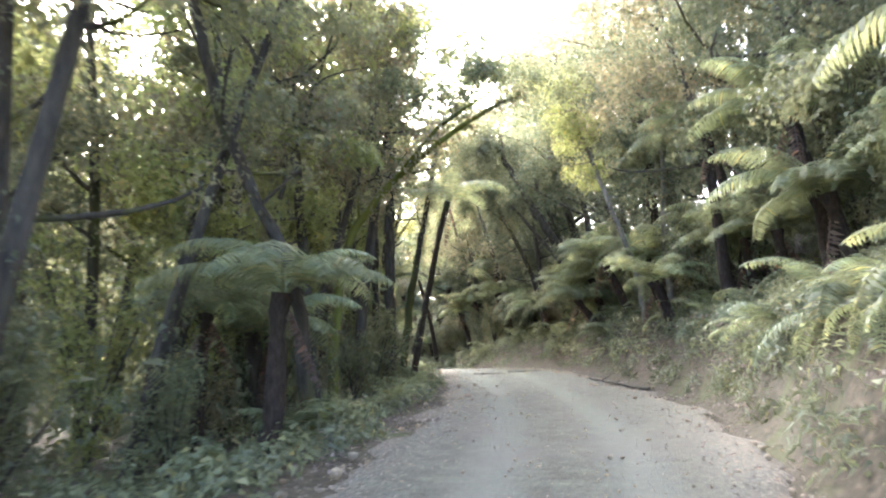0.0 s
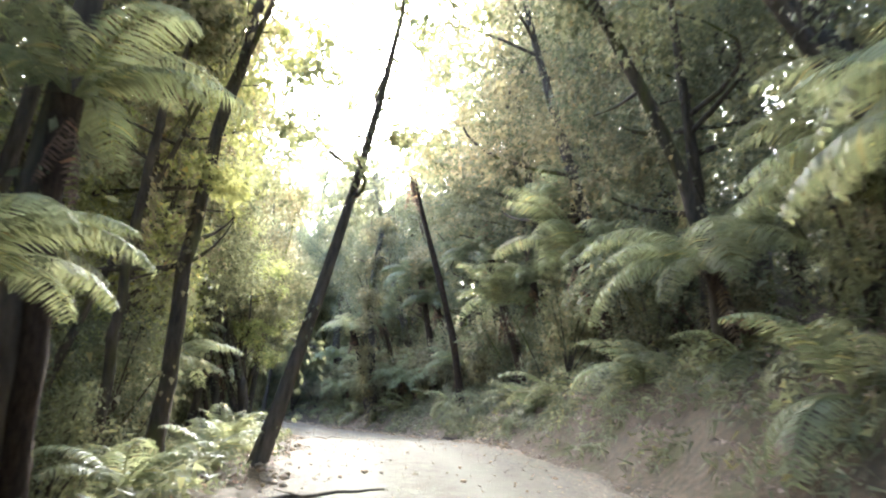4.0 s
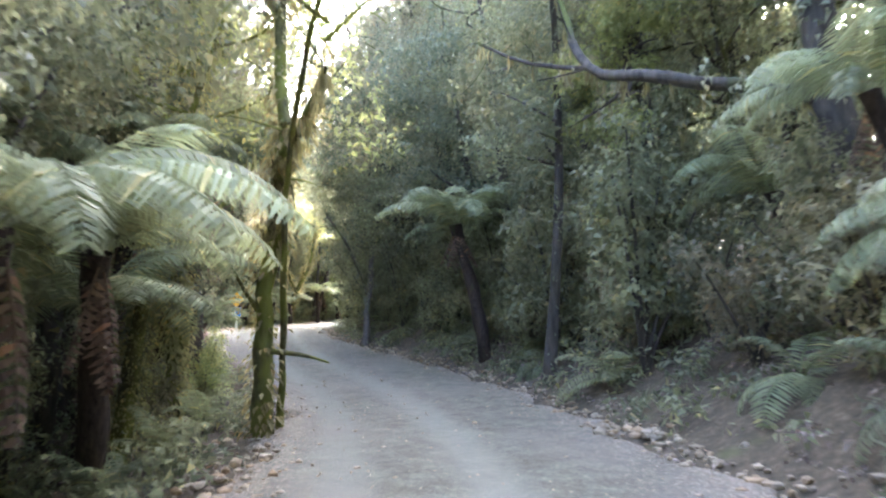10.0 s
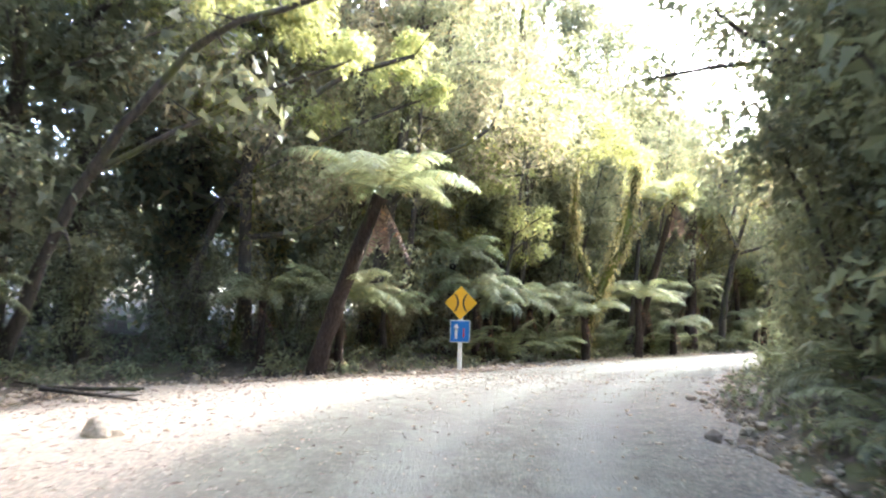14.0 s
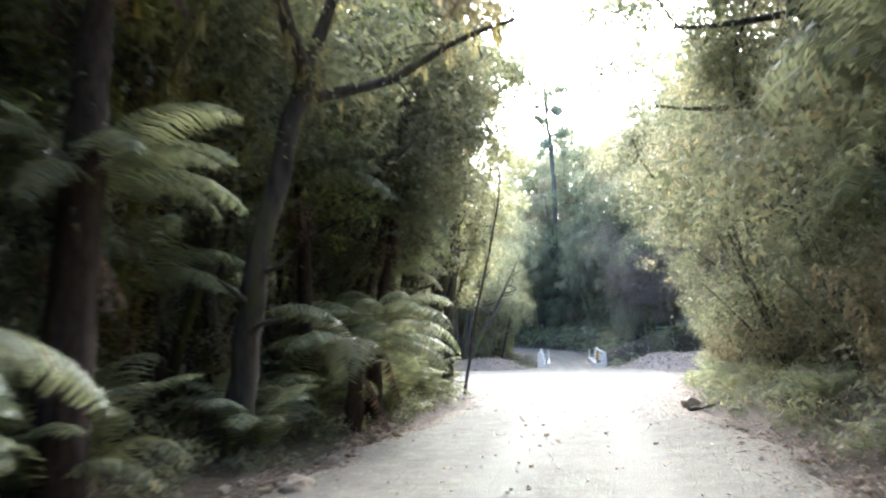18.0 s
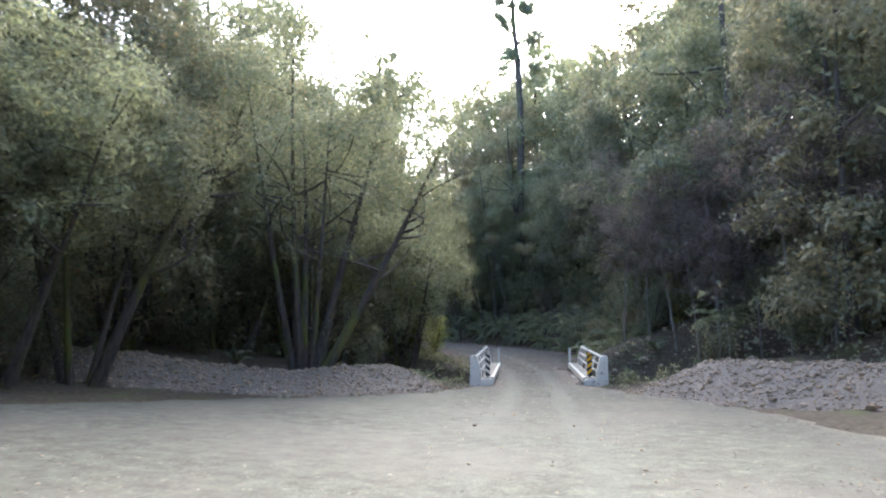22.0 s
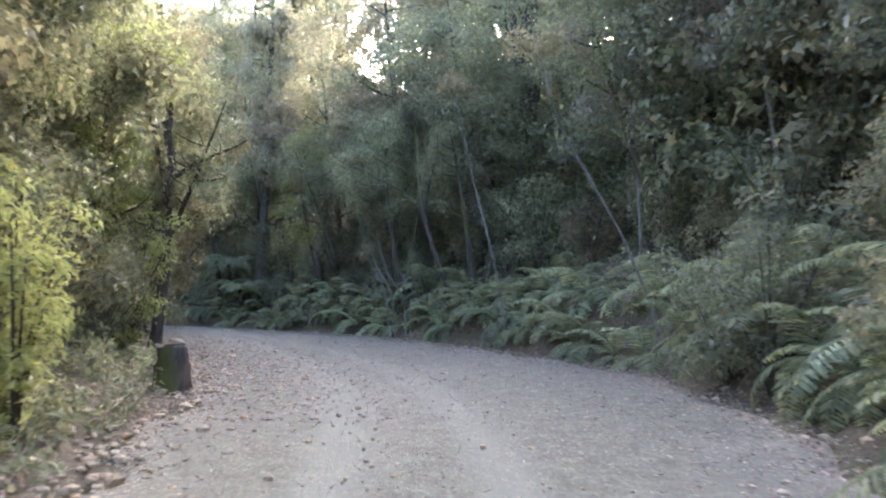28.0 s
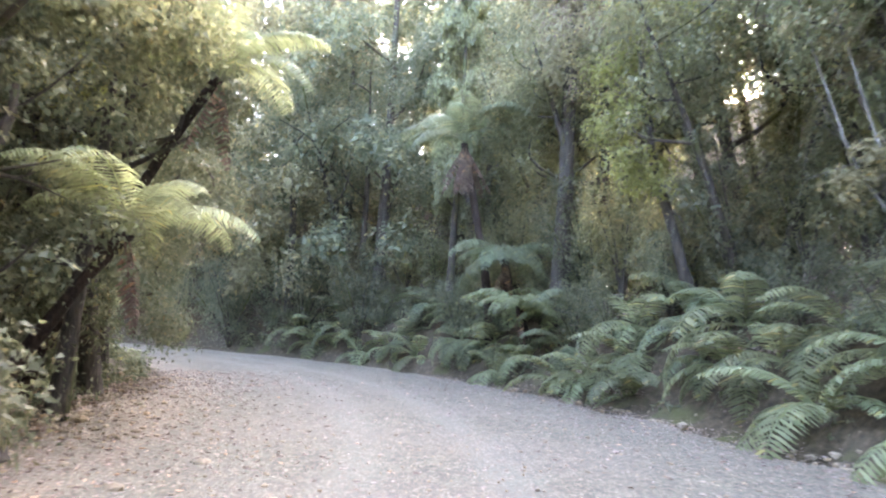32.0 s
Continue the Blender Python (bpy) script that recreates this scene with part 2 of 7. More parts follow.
FROND_DEAD = leaf_material("frond_dead", (.088, .056, .033), (.237, .156, .088), (.275, .175, .088), .25, .8)


def rough_material(name, stops, scale, bump=0.4, rough=0.9, moss=None, moss_amount=0.5, stretch=(1, 1, 1), pieces=None):
    m, nt, out = material(name)
    c = nt.nodes.new("ShaderNodeTexCoord")
    mp = node(nt, "ShaderNodeMapping", Scale=stretch)
    nt.links.new(c.outputs["Object"], mp.inputs[0])
    n1 = node(nt, "ShaderNodeTexNoise", Scale=scale, Detail=8.0, Roughness=0.65)
    n2 = node(nt, "ShaderNodeTexNoise", Scale=scale * .13, Detail=4.0)
    nt.links.new(mp.outputs[0], n1.inputs["Vector"])
    nt.links.new(mp.outputs[0], n2.inputs["Vector"])
    r = ramp(nt, stops)
    nt.links.new(n1.outputs[0], r.inputs[0])
    col = r.outputs[0]
    if moss:
        k = ramp(nt, [(moss_amount, (0, 0, 0)), (moss_amount + .12, (1, 1, 1))])
        nt.links.new(n2.outputs[0], k.inputs[0])
        col = mixed(nt, k.outputs[0], col, moss)
    if pieces:
        geo = nt.nodes.new("ShaderNodeNewGeometry")
        tint = ramp(nt, pieces)
        nt.links.new(geo.outputs["Random Per Island"], tint.inputs[0])
        mul = nt.nodes.new("ShaderNodeVectorMath")
        mul.operation = 'MULTIPLY'
        nt.links.new(col, mul.inputs[0])
        nt.links.new(tint.outputs[0], mul.inputs[1])
        col = mul.outputs[0]
    b = node(nt, "ShaderNodeBump", Strength=bump, Distance=0.05)
    nt.links.new(n1.outputs[0], b.inputs["Height"])
    p = node(nt, "ShaderNodeBsdfPrincipled", Roughness=rough)
    p.inputs["Specular IOR Level"].default_value = 0.25
    nt.links.new(col, p.inputs["Base Color"])
    nt.links.new(b.outputs[0], p.inputs["Normal"])
    nt.links.new(p.outputs[0], out.inputs[0])
    return m


BARK = rough_material("bark_mossy", [(.3, (.035, .030, .024)), (.7, (.12, .10, .08))], 9, .8, .95, (.10, .105, .030), .52, (1, 1, .25))
BARK_GREEN = rough_material("bark_thick_moss", [(.3, (.05, .045, .02)), (.7, (.15, .14, .05))], 14, .9, .95, (.16, .16, .035), .42, (1, 1, .6))
BARK_PALE = rough_material("bark_pale", [(.3, (.10, .09, .08)), (.55, (.20, .18, .145)), (.75, (.36, .33, .27))], 12, .5, .85, (.10, .09, .06), .56, (1, 1, .5))
FERN_TRUNK = rough_material("fern_trunk", [(.3, (.020, .015, .012)), (.7, (.085, .06, .045))], 22, 1.0, .95, (.06, .065, .03), .62, (1, 1, .3))
FOREST_FLOOR = rough_material("forest_floor", [(.3, (.035, .028, .018)), (.52, (.085, .066, .042)), (.72, (.16, .125, .085))], 7, .9, .95, (.085, .088, .035), .57)
STONE = rough_material("stone", [(.3, (.195, .160, .118)), (.7, (.385, .328, .250))], 11, .35, .85, (.15, .14, .11), .58,
                       pieces=[(0, (.72, .67, .61)), (.3, (1.0, .95, .88)), (.6, (1.2, 1.16, 1.1)), (.8, (1.1, .92, .74)), (1, (1.5, 1.45, 1.36))])


def road_material():
    m, nt, out = material("gravel_road")
    across = nt.nodes.new("ShaderNodeAttribute")
    across.attribute_name = "track"
    litter = nt.nodes.new("ShaderNodeAttribute")
    litter.attribute_name = "litter"
    big = texture(nt, "ShaderNodeTexNoise", .35, Detail=4.0)
    midn = texture(nt, "ShaderNodeTexNoise", 3.0, Detail=6.0)
    fine = texture(nt, "ShaderNodeTexVoronoi", 60.0)
    pebble = texture(nt, "ShaderNodeTexVoronoi", 24.0)
    base = ramp(nt, [(.25, (.084, .081, .062)), (.5, (.118, .114, .088)), (.75, (.160, .156, .122))])
    nt.links.new(midn.outputs[0], base.inputs[0])
    col = base.outputs[0]
    for scale, low, high in ((38.0, .74, 1.26), (15.0, .86, 1.14)):
        speck = texture(nt, "ShaderNodeTexVoronoi", scale)
        one = nt.nodes.new("ShaderNodeSeparateColor")
        nt.links.new(speck.outputs["Color"], one.inputs[0])
        tone = ramp(nt, [(0, (low, low, low)), (.55, (.97, .96, .94)), (1, (high, high * .98, high * .95))])
        nt.links.new(one.outputs[0], tone.inputs[0])
        mul = nt.nodes.new("ShaderNodeVectorMath")
        mul.operation = 'MULTIPLY'
        nt.links.new(col, mul.inputs[0])
        nt.links.new(tone.outputs[0], mul.inputs[1])
        col = mul.outputs[0]
    worn = ramp(nt, [(.2, (.0, .0, .0)), (.9, (.62, .62, .62))])
    nt.links.new(across.outputs["Fac"], worn.inputs[0])
    col = mixed(nt, worn.outputs[0], col, (.176, .172, .137))
    dirt = ramp(nt, [(.46, (0, 0, 0)), (.62, (1, 1, 1))])
    nt.links.new(big.outputs[0], dirt.inputs[0])
    half = nt.nodes.new("ShaderNodeMath")
    half.operation = "MULTIPLY"
    half.inputs[1].default_value = .45
    nt.links.new(dirt.outputs[0], half.inputs[0])
    col = mixed(nt, half.outputs[0], col, (.155, .134, .108))
    # leaf litter lying in patches towards the edges
    lit = texture(nt, "ShaderNodeTexVoronoi", 34.0)
    leafcol = ramp(nt, [(0, (.125, .098, .072)), (.4, (.21, .168, .126)), (.75, (.32, .268, .208)), (1, (.17, .148, .112))])
    sep = nt.nodes.new("ShaderNodeSeparateColor")
    nt.links.new(lit.outputs["Color"], sep.inputs[0])
    nt.links.new(sep.outputs[0], leafcol.inputs[0])
    cover = nt.nodes.new("ShaderNodeMath")
    cover.operation = "MULTIPLY_ADD"
    nt.links.new(litter.outputs["Fac"], cover.inputs[0])
    cover.inputs[1].default_value = 1.25
    nt.links.new(sep.outputs[1], cover.inputs[2])
    k = ramp(nt, [(1.0 - .28, (0, 0, 0)), (1.0, (1, 1, 1))])
    sub = nt.nodes.new("ShaderNodeMath")
    sub.operation = "MULTIPLY"
    sub.inputs[1].default_value = .62
    nt.links.new(cover.outputs[0], sub.inputs[0])
    nt.links.new(sub.outputs[0], k.inputs[0])
    col = mixed(nt, k.outputs[0], col, leafcol.outputs[0])
    b = node(nt, "ShaderNodeBump", Strength=.6, Distance=.018)
    add = nt.nodes.new("ShaderNodeMath")
    nt.links.new(fine.outputs["Distance"], add.inputs[0])
    nt.links.new(pebble.outputs["Distance"], add.inputs[1])
    dome = nt.nodes.new("ShaderNodeMath")
    dome.operation = "SUBTRACT"
    dome.inputs[0].default_value = 1.5
    nt.links.new(add.outputs[0], dome.inputs[1])
    nt.links.new(dome.outputs[0], b.inputs["Height"])
    p = node(nt, "ShaderNodeBsdfPrincipled", Roughness=.93)
    p.inputs["Specular IOR Level"].default_value = .2
    nt.links.new(col, p.inputs["Base Color"])
    nt.links.new(b.outputs[0], p.inputs["Normal"])
    nt.links.new(p.outputs[0], out.inputs[0])
    return m


ROAD = road_material()


# ---- mesh helpers ----
def mesh_of(name, verts, faces, mat=None, shade=False):
    """A mesh from an array of places and an array of faces with equal corner counts."""
    verts, faces = np.asarray(verts, np.float32), np.asarray(faces, np.int32)
    me = bpy.data.meshes.new(name)
    n, k = faces.shape
    me.vertices.add(len(verts))
    me.vertices.foreach_set("co", verts.ravel())
    me.loops.add(n * k)
    me.loops.foreach_set("vertex_index", faces.ravel())
    me.polygons.add(n)
    me.polygons.foreach_set("loop_start", np.arange(0, n * k, k, dtype=np.int32))
    me.polygons.foreach_set("use_smooth", np.full(n, shade))
    if mat:
        me.materials.append(mat)
    me.update()
    me.validate()
    return me


def child(name, me, parent, label=""):
    ob = new(name, me)
    ob.parent = parent
    return tagged(ob, label)


def part(name, bm, mat, parent, label=""):
    me = bpy.data.meshes.new(name)
    bm.to_mesh(me)
    bm.free()
    me.materials.append(mat)
    return child(name, me, parent, label)


def join(pieces):
    vs, fs, n = [], [], 0
    for v, f in pieces:
        vs.append(v)
        fs.append(np.asarray(f) + n)
        n += len(v)
    return np.concatenate(vs), np.concatenate(fs)


def tube(points, radii, sides=7, rng=None, rough=0.0):
    p = np.asarray(points, float)
    r = np.asarray(radii, float)
    t = np.gradient(p, axis=0)
    t /= np.linalg.norm(t, axis=1)[:, None] + 1e-9
    ref = np.array([.31, .95, .07])
    u = np.cross(t, ref)
    u /= np.linalg.norm(u, axis=1)[:, None] + 1e-9
    w = np.cross(t, u)
    a = np.arange(sides) * 2 * np.pi / sides
    rr = np.repeat(r[:, None], sides, 1)
    if rng is not None and rough:
        rr = rr * (1 + rough * rng.normal(size=rr.shape))
    v = p[:, None] + rr[..., None] * (u[:, None] * np.cos(a)[None, :, None] + w[:, None] * np.sin(a)[None, :, None])
    k = np.arange(len(p) - 1)[:, None] * sides
    j = np.arange(sides)[None]
    j2 = (j + 1) % sides
    f = np.stack([k + j, k + j2, k + sides + j2, k + sides + j], -1).reshape(-1, 4)
    return v.reshape(-1, 3), f


def leaves(places, axes, length, width, rng, fold=.25, tri=False, facing=None):
    """One folded leaf at each place, along its axis; facing gives the way its upper side looks."""
    n = len(places)
    a = axes / (np.linalg.norm(axes, axis=1)[:, None] + 1e-9)
    side = np.cross(a, rng.normal(size=(n, 3)) if facing is None else facing)
    side /= np.linalg.norm(side, axis=1)[:, None] + 1e-9
    nrm = np.cross(side, a)
    size = rng.uniform(.6, 1.35, (n, 1))
    L, W = length * size, width * size
    if tri:
        v = np.stack([places - side * W * .5, places + side * W * .5 + nrm * W * fold, places + a * L], 1)
        return v.reshape(-1, 3), np.arange(n * 3).reshape(-1, 3)
    v = np.stack([places, places + a * L * .45 + side * W * .5 + nrm * W * fold,
                  places + a * L - nrm * L * .12, places + a * L * .45 - side * W * .5 + nrm * W * fold], 1)
    f = np.arange(n * 4).reshape(-1, 4)
    return v.reshape(-1, 3), f


def cloud(centres, radii, n, length, width, rng, squash=.75, droop=.5, tri=False, core=.16):
    """Leaves on the outside of many small clumps, round a few larger ones inside."""
    if core:
        big = cloud(centres, np.asarray(radii) * .5, int(n * core), length * 1.7, width * 1.6, rng, squash, droop, tri, 0)
        return join([big, cloud(centres, radii, n - int(n * core), length, width, rng, squash, droop, tri, 0)])
    c, r = np.asarray(centres, float), np.asarray(radii, float)
    k = rng.choice(len(c), n, p=r ** 2 / (r ** 2).sum())
    d = rng.normal(size=(n, 3)) + np.array([0, 0, .25])
    d /= np.linalg.norm(d, axis=1)[:, None]
    rad = r[k][:, None] * (.45 + .55 * rng.uniform(size=(n, 1)) ** .4) * rng.uniform(.8, 1.2, (n, 1))
    p = c[k] + d * rad * np.array([1, 1, squash])
    facing = d + rng.normal(size=(n, 3)) * .55 + np.array([0, 0, .35])
    axes = np.cross(facing, rng.normal(size=(n, 3)))
    axes = axes / (np.linalg.norm(axes, axis=1)[:, None] + 1e-9) + d * .35 + np.array([0, 0, -droop])
    return leaves(p, axes, length, width, rng, .25, tri, facing)


# ---- ground ----
def grid_axis(lo, hi, step, far):
    fine = np.arange(lo, hi + step, step)
    out = np.geomspace(4, far, 14)
    return np.r_[lo - out[::-1], fine, hi + out]


gx, gy = grid_axis(-128, 34, .65, 2400), grid_axis(-20, 262, .65, 2400)
X, Y = np.meshgrid(gx, gy)
Z = ground_z(X.ravel(), Y.ravel())
nx, ny = len(gx), len(gy)
i0 = (np.arange(ny - 1)[:, None] * nx + np.arange(nx - 1)[None]).ravel()
ground = new("ground", mesh_of("ground", np.stack([X.ravel(), Y.ravel(), Z], 1),
                               np.stack([i0, i0 + 1, i0 + nx + 1, i0 + nx], 1), FOREST_FLOOR, True))
tagged(ground, "damp brown forest floor with moss and leaf mould", "ground", kind="structure")

# the gravel road: one strip with ruts and a slight crown
rs = np.arange(-60, 275, .5)
rd = np.linspace(-1, 1, 41)
rl, rr_ = np.interp(rs, ws, wl), np.interp(rs, ws, wr)
jig = .22 * np.sin(rs * 1.3) + .15 * np.sin(rs * 2.9 + 1) + .1 * np.sin(rs * 6.1)
D = np.where(rd[None] < 0, rd[None] * (rl + jig)[:, None], rd[None] * (rr_ + np.roll(jig, 9))[:, None])
P = np.array([[at(s, d) for d in row] for s, row in zip(rs, D)])
zc = np.interp(rs, S, mid[:, 2])
rut = sum(np.exp(-((D - c) / .42) ** 2) for c in (-.95, .75))
edge_fade = smooth((1 - np.abs(rd)) / .12)[None]
ZR = zc[:, None] + side_rise(rs[:, None], D) + .04 - .035 * rut + .012 * wobble(P[..., 0] * 3, P[..., 1] * 3) - (1 - edge_fade) * .13
n_a, n_b = len(rs), len(rd)
k0 = (np.arange(n_a - 1)[:, None] * n_b + np.arange(n_b - 1)[None]).ravel()
road_me = mesh_of("road", np.concatenate([P.reshape(-1, 2), ZR.reshape(-1, 1)], 1),
                  np.stack([k0, k0 + 1, k0 + n_b + 1, k0 + n_b], 1), ROAD, True)
edge_dist = np.minimum(D + rl[:, None], rr_[:, None] - D)
open_ground = np.interp(rs, [159, 167, 185, 192], [0, 1, 1, 0])[:, None]
lit = np.exp(-np.clip(edge_dist, 0, 9) / np.where(D < 0, .8, 1.0)) * 1.15
lit = lit + 1.1 * np.exp(-((rs - 110) / 8) ** 4)[:, None] * smooth((-D - 2.4) / 1.2)
lit = np.maximum(lit, open_ground * .42 * smooth((np.abs(D + .3) - 2.2) / 2.5) * np.interp(rs, [160, 168, 173, 180], [1, 1, .5, .0])[:, None])
lit = np.maximum(lit, np.interp(rs, [206, 212, 240], [0, .45, .60])[:, None])
lit = np.maximum(lit, np.interp(rs, [218, 226], [0, .95])[:, None] * smooth((-D - 2.4) / 1.6))
for key, val in (("litter", np.clip(lit, 0, 1)), ("track", np.clip(rut * (1 - open_ground * .4), 0, 1))):
    at_ = road_me.attributes.new(key, "FLOAT", "POINT")
    at_.data.foreach_set("value", val.ravel().astype(np.float32))
road = tagged(new("road", road_me), "pale grey gravel road with wheel tracks and leaf litter", "road", kind="structure")


# ---- plants ----
def empty(name):
    return new(name)


def crown_points(rng, height, low, radius, count, flat=1.0):
    """Clump centres and sizes: rounded billows set round the axis, each made of smaller clumps on its outer side."""
    n = max(4, count // 6)
    h = np.sort(rng.uniform(0, 1, n))
    prof = np.clip(np.sin((.12 + .80 * h) * np.pi), 0, 1) ** .7
    a = np.arange(n) * 2.4 + rng.uniform(-.5, .5, n)
    r = radius * prof * rng.uniform(.35, .85, n)
    c = np.stack([np.cos(a) * r, np.sin(a) * r, (low + (.93 - low) * h) * height], 1)
    size = radius * rng.uniform(.34, .52, n)
    d = rng.normal(size=(n, 6, 3)) + np.array([0, 0, .45]) + np.stack([np.cos(a), np.sin(a), 0 * a], 1)[:, None] * .5
    d /= np.linalg.norm(d, axis=2)[..., None]
    p = c[:, None] + d * size[:, None, None] * np.array([.8, .8, .62 * flat])
    return p.reshape(-1, 3), np.repeat(size * .55, 6) * rng.uniform(.75, 1.25, n * 6)


def woody(rng, height, r0, lean, bend, limbs, spread, low=.35, sides=7):
    """Trunk and limbs: the trunk's line, its mesh, the limbs' mesh and the limb ends."""
    n = 12
    u = np.linspace(0, 1, n)
    la = rng.uniform(0, 6.28)
    off = np.stack([np.sin(u * 2.4 + la) * bend + lean[0] * u * height, np.cos(u * 2.1 + la) * bend + lean[1] * u * height], 1)
    off -= off[0]
    line = np.concatenate([off, (u * height)[:, None] - .25], 1)
    rad = r0 * (1 - .82 * u) + .35 * r0 * np.exp(-u * 22)
    trunk = tube(line, rad, sides, rng, .06)
    bits, ends = [], []
    for _ in range(limbs):
        h = rng.uniform(low, .92)
        b = np.array([np.interp(h, u, line[:, k]) for k in range(3)])
        a = rng.uniform(0, 6.28)
        ln = spread * rng.uniform(.6, 1.2) * (1.1 - .55 * h)
        w = np.linspace(0, 1, 6)
        rise = rng.uniform(.1, .9)
        sway = rng.normal(size=2) * .25 * ln
        p = b + np.stack([np.cos(a) * ln * w + sway[0] * np.sin(w * 3), np.sin(a) * ln * w + sway[1] * np.sin(w * 3), rise * ln * w ** 1.2], 1)
        bits.append(tube(p, r0 * .42 * (1 - .75 * h) * (1 - .8 * w) + .012, 4))
        ends.append(p[-1])
        ends.append(p[3] + rng.normal(size=3) * .2)
    return line, trunk, join(bits) if bits else None, np.array(ends)


def tree(name, seed, height, r0, low, radius, clumps, n_leaf, leaf, mat, bark, label, lean=(0, 0), bend=.25, limbs=9,
         clump=(.5, 1.1), climbers=0, vine=None, squash=.75, droop=.5, tri=True, core=.3, flat=1.0, hanging=0):
    rng = np.random.default_rng(seed)
    root = tagged(empty(name), label, "tree")
    line, trunk, limb, ends = woody(rng, height, r0, lean, bend, limbs, radius * .95, max(low, .22))
    child("trunk", mesh_of("trunk", *(join([trunk, limb]) if limb else trunk), bark, True), root)
    c, size = crown_points(rng, height * 1.04, low, radius, clumps, flat)
    top = np.array([np.interp(c[:, 2], line[:, 2], line[:, k]) for k in range(2)]).T
    c[:, :2] += top
    tips = line[[-1, -1, -2, -2, -3]] + rng.normal(size=(5, 3)) * radius * .12
    c, size = np.concatenate([c, ends, tips]), np.r_[size, rng.uniform(*clump, len(ends)) * .7, np.full(5, radius * .2)]
    child("crown", mesh_of("crown", *cloud(c, size, n_leaf, leaf, leaf * (.62 if tri else .5), rng, squash, droop, tri, core), mat), root)
    if hanging:
        at_ = rng.integers(len(limb[0]), size=hanging)
        base = limb[0][at_] + rng.normal(size=(hanging, 3)) * .05
        ax = np.array([0, 0, -1.0]) + rng.normal(size=(hanging, 3)) * .12
        tagged(child("hanging_moss", mesh_of("hanging_moss", *leaves(base, ax, .34, .035, rng), MOSS), root, "yellow-green moss hanging in strands"), kind="stuff")
    if climbers:
        z = np.clip(np.repeat(rng.uniform(.02, .75, climbers // 30 + 1), 30)[:climbers] + rng.normal(size=climbers) * .025, 0, .8) * height
        base = np.stack([np.interp(z, line[:, 2], line[:, k]) for k in range(2)] + [z], 1)
        a = np.repeat(rng.uniform(0, 6.28, climbers // 30 + 1), 30)[:climbers] + rng.normal(size=climbers) * .7
        rr = np.interp(z / height, [0, 1], [r0 * 1.3, r0 * .7])
        base[:, :2] += np.stack([np.cos(a), np.sin(a)], 1) * (rr + np.abs(rng.normal(size=climbers)) * .14)[:, None]
        ax = np.stack([np.cos(a), np.sin(a), -1.2 + 0 * a], 1) + rng.normal(size=(climbers, 3)) * .4
        tagged(child("climbing_leaves", mesh_of("climbing_leaves", *leaves(base, ax, *((.07, .04) if hanging else (.12, .055)), rng), vine or mat), root), kind="stuff")
    return root


def frond_mesh(name, seed, length, arch, mat, pairs=24, width=.34, hang=.35, rise=.9):
    """An arching fern frond: a midrib with drooping side leaflets, lying along +x from its base."""
    rng = np.random.default_rng(seed)
    u = np.linspace(0, 1, 10)
    ang = rise - (rise + arch) * u ** 1.1
    ds = length / 9
    x = np.r_[0, np.cumsum(np.cos(ang[:-1]) * ds)]
    z = np.r_[0, np.cumsum(np.sin(ang[:-1]) * ds)]
    rib = np.stack([x, 0 * x + .04 * np.sin(u * 3 + seed), z], 1)
    bits = [tube(rib, .016 * (1 - .85 * u) + .002, 3)]
    for i in range(pairs):
        t = .13 + .86 * (i + rng.uniform(-.2, .2)) / pairs
        b = np.array([np.interp(t, u, rib[:, k]) for k in range(3)])
        a = np.interp(t, u, ang)
        fwd = np.array([np.cos(a), 0, np.sin(a)])
        up = np.array([-np.sin(a), 0, np.cos(a)])
        ln = width * length / 2 * (np.sin(np.pi * min(1, t * .93 + .02) ** .75) ** .8 + .05) * rng.uniform(.9, 1.1)
        w = length * .9 / pairs * .36
        for sgn in (-1, 1):
            out = np.array([0, sgn, 0]) * .9 + fwd * .42
            p0, p1, p3 = b, b + out * ln * .5 - up * ln * hang * .2, b + out * ln - up * ln * hang
            v = np.array([p0 - fwd * w * .45, p0 + fwd * w * .45, p1 + fwd * w * 1.0, p1 - fwd * w * 1.0,
                          p3 + fwd * w * .15, p3 - fwd * w * .15])
            v += rng.normal(size=(6, 3)) * .004
            bits.append((v, [[0, 1, 2, 3], [3, 2, 4, 5]]))
    return mesh_of(name, *join(bits), mat)


def fronds_on(root, meshes, count, rng, z, tilt, size, name="frond", label=""):
    for i in range(count):
        ob = child(name, meshes[int(rng.integers(len(meshes)))], root, label)
        yaw = i * 137.5 + rng.uniform(-14, 14)
        k = size * rng.uniform(.8, 1.15)
        ob.matrix_basis = pose(0, 0, z, 0, -rng.uniform(*tilt), yaw) @ Matrix.Diagonal((k, k * rng.uniform(.9, 1.1), k, 1))


BIG = [frond_mesh("frond", 11 + i, 2.3, .75 + .2 * i, FROND, 33, .40, .45) for i in range(3)]
BIG_DARK = [frond_mesh("frond", 21 + i, 2.3, .8 + .2 * i, FROND_DARK, 33, .40, .5) for i in range(3)]
LOW = [frond_mesh("frond", 31 + i, 1.25, .7 + .25 * i, FROND, 22, .42, .3) for i in range(3)]
LOW_DARK = [frond_mesh("frond", 41 + i, 1.25, .9 + .25 * i, FROND_DARK, 22, .42, .35) for i in range(3)]
DEAD = [frond_mesh("dead_frond", 51 + i, 1.5, 1.0, FROND_DEAD, 14, .22, .8, -.9) for i in range(2)]


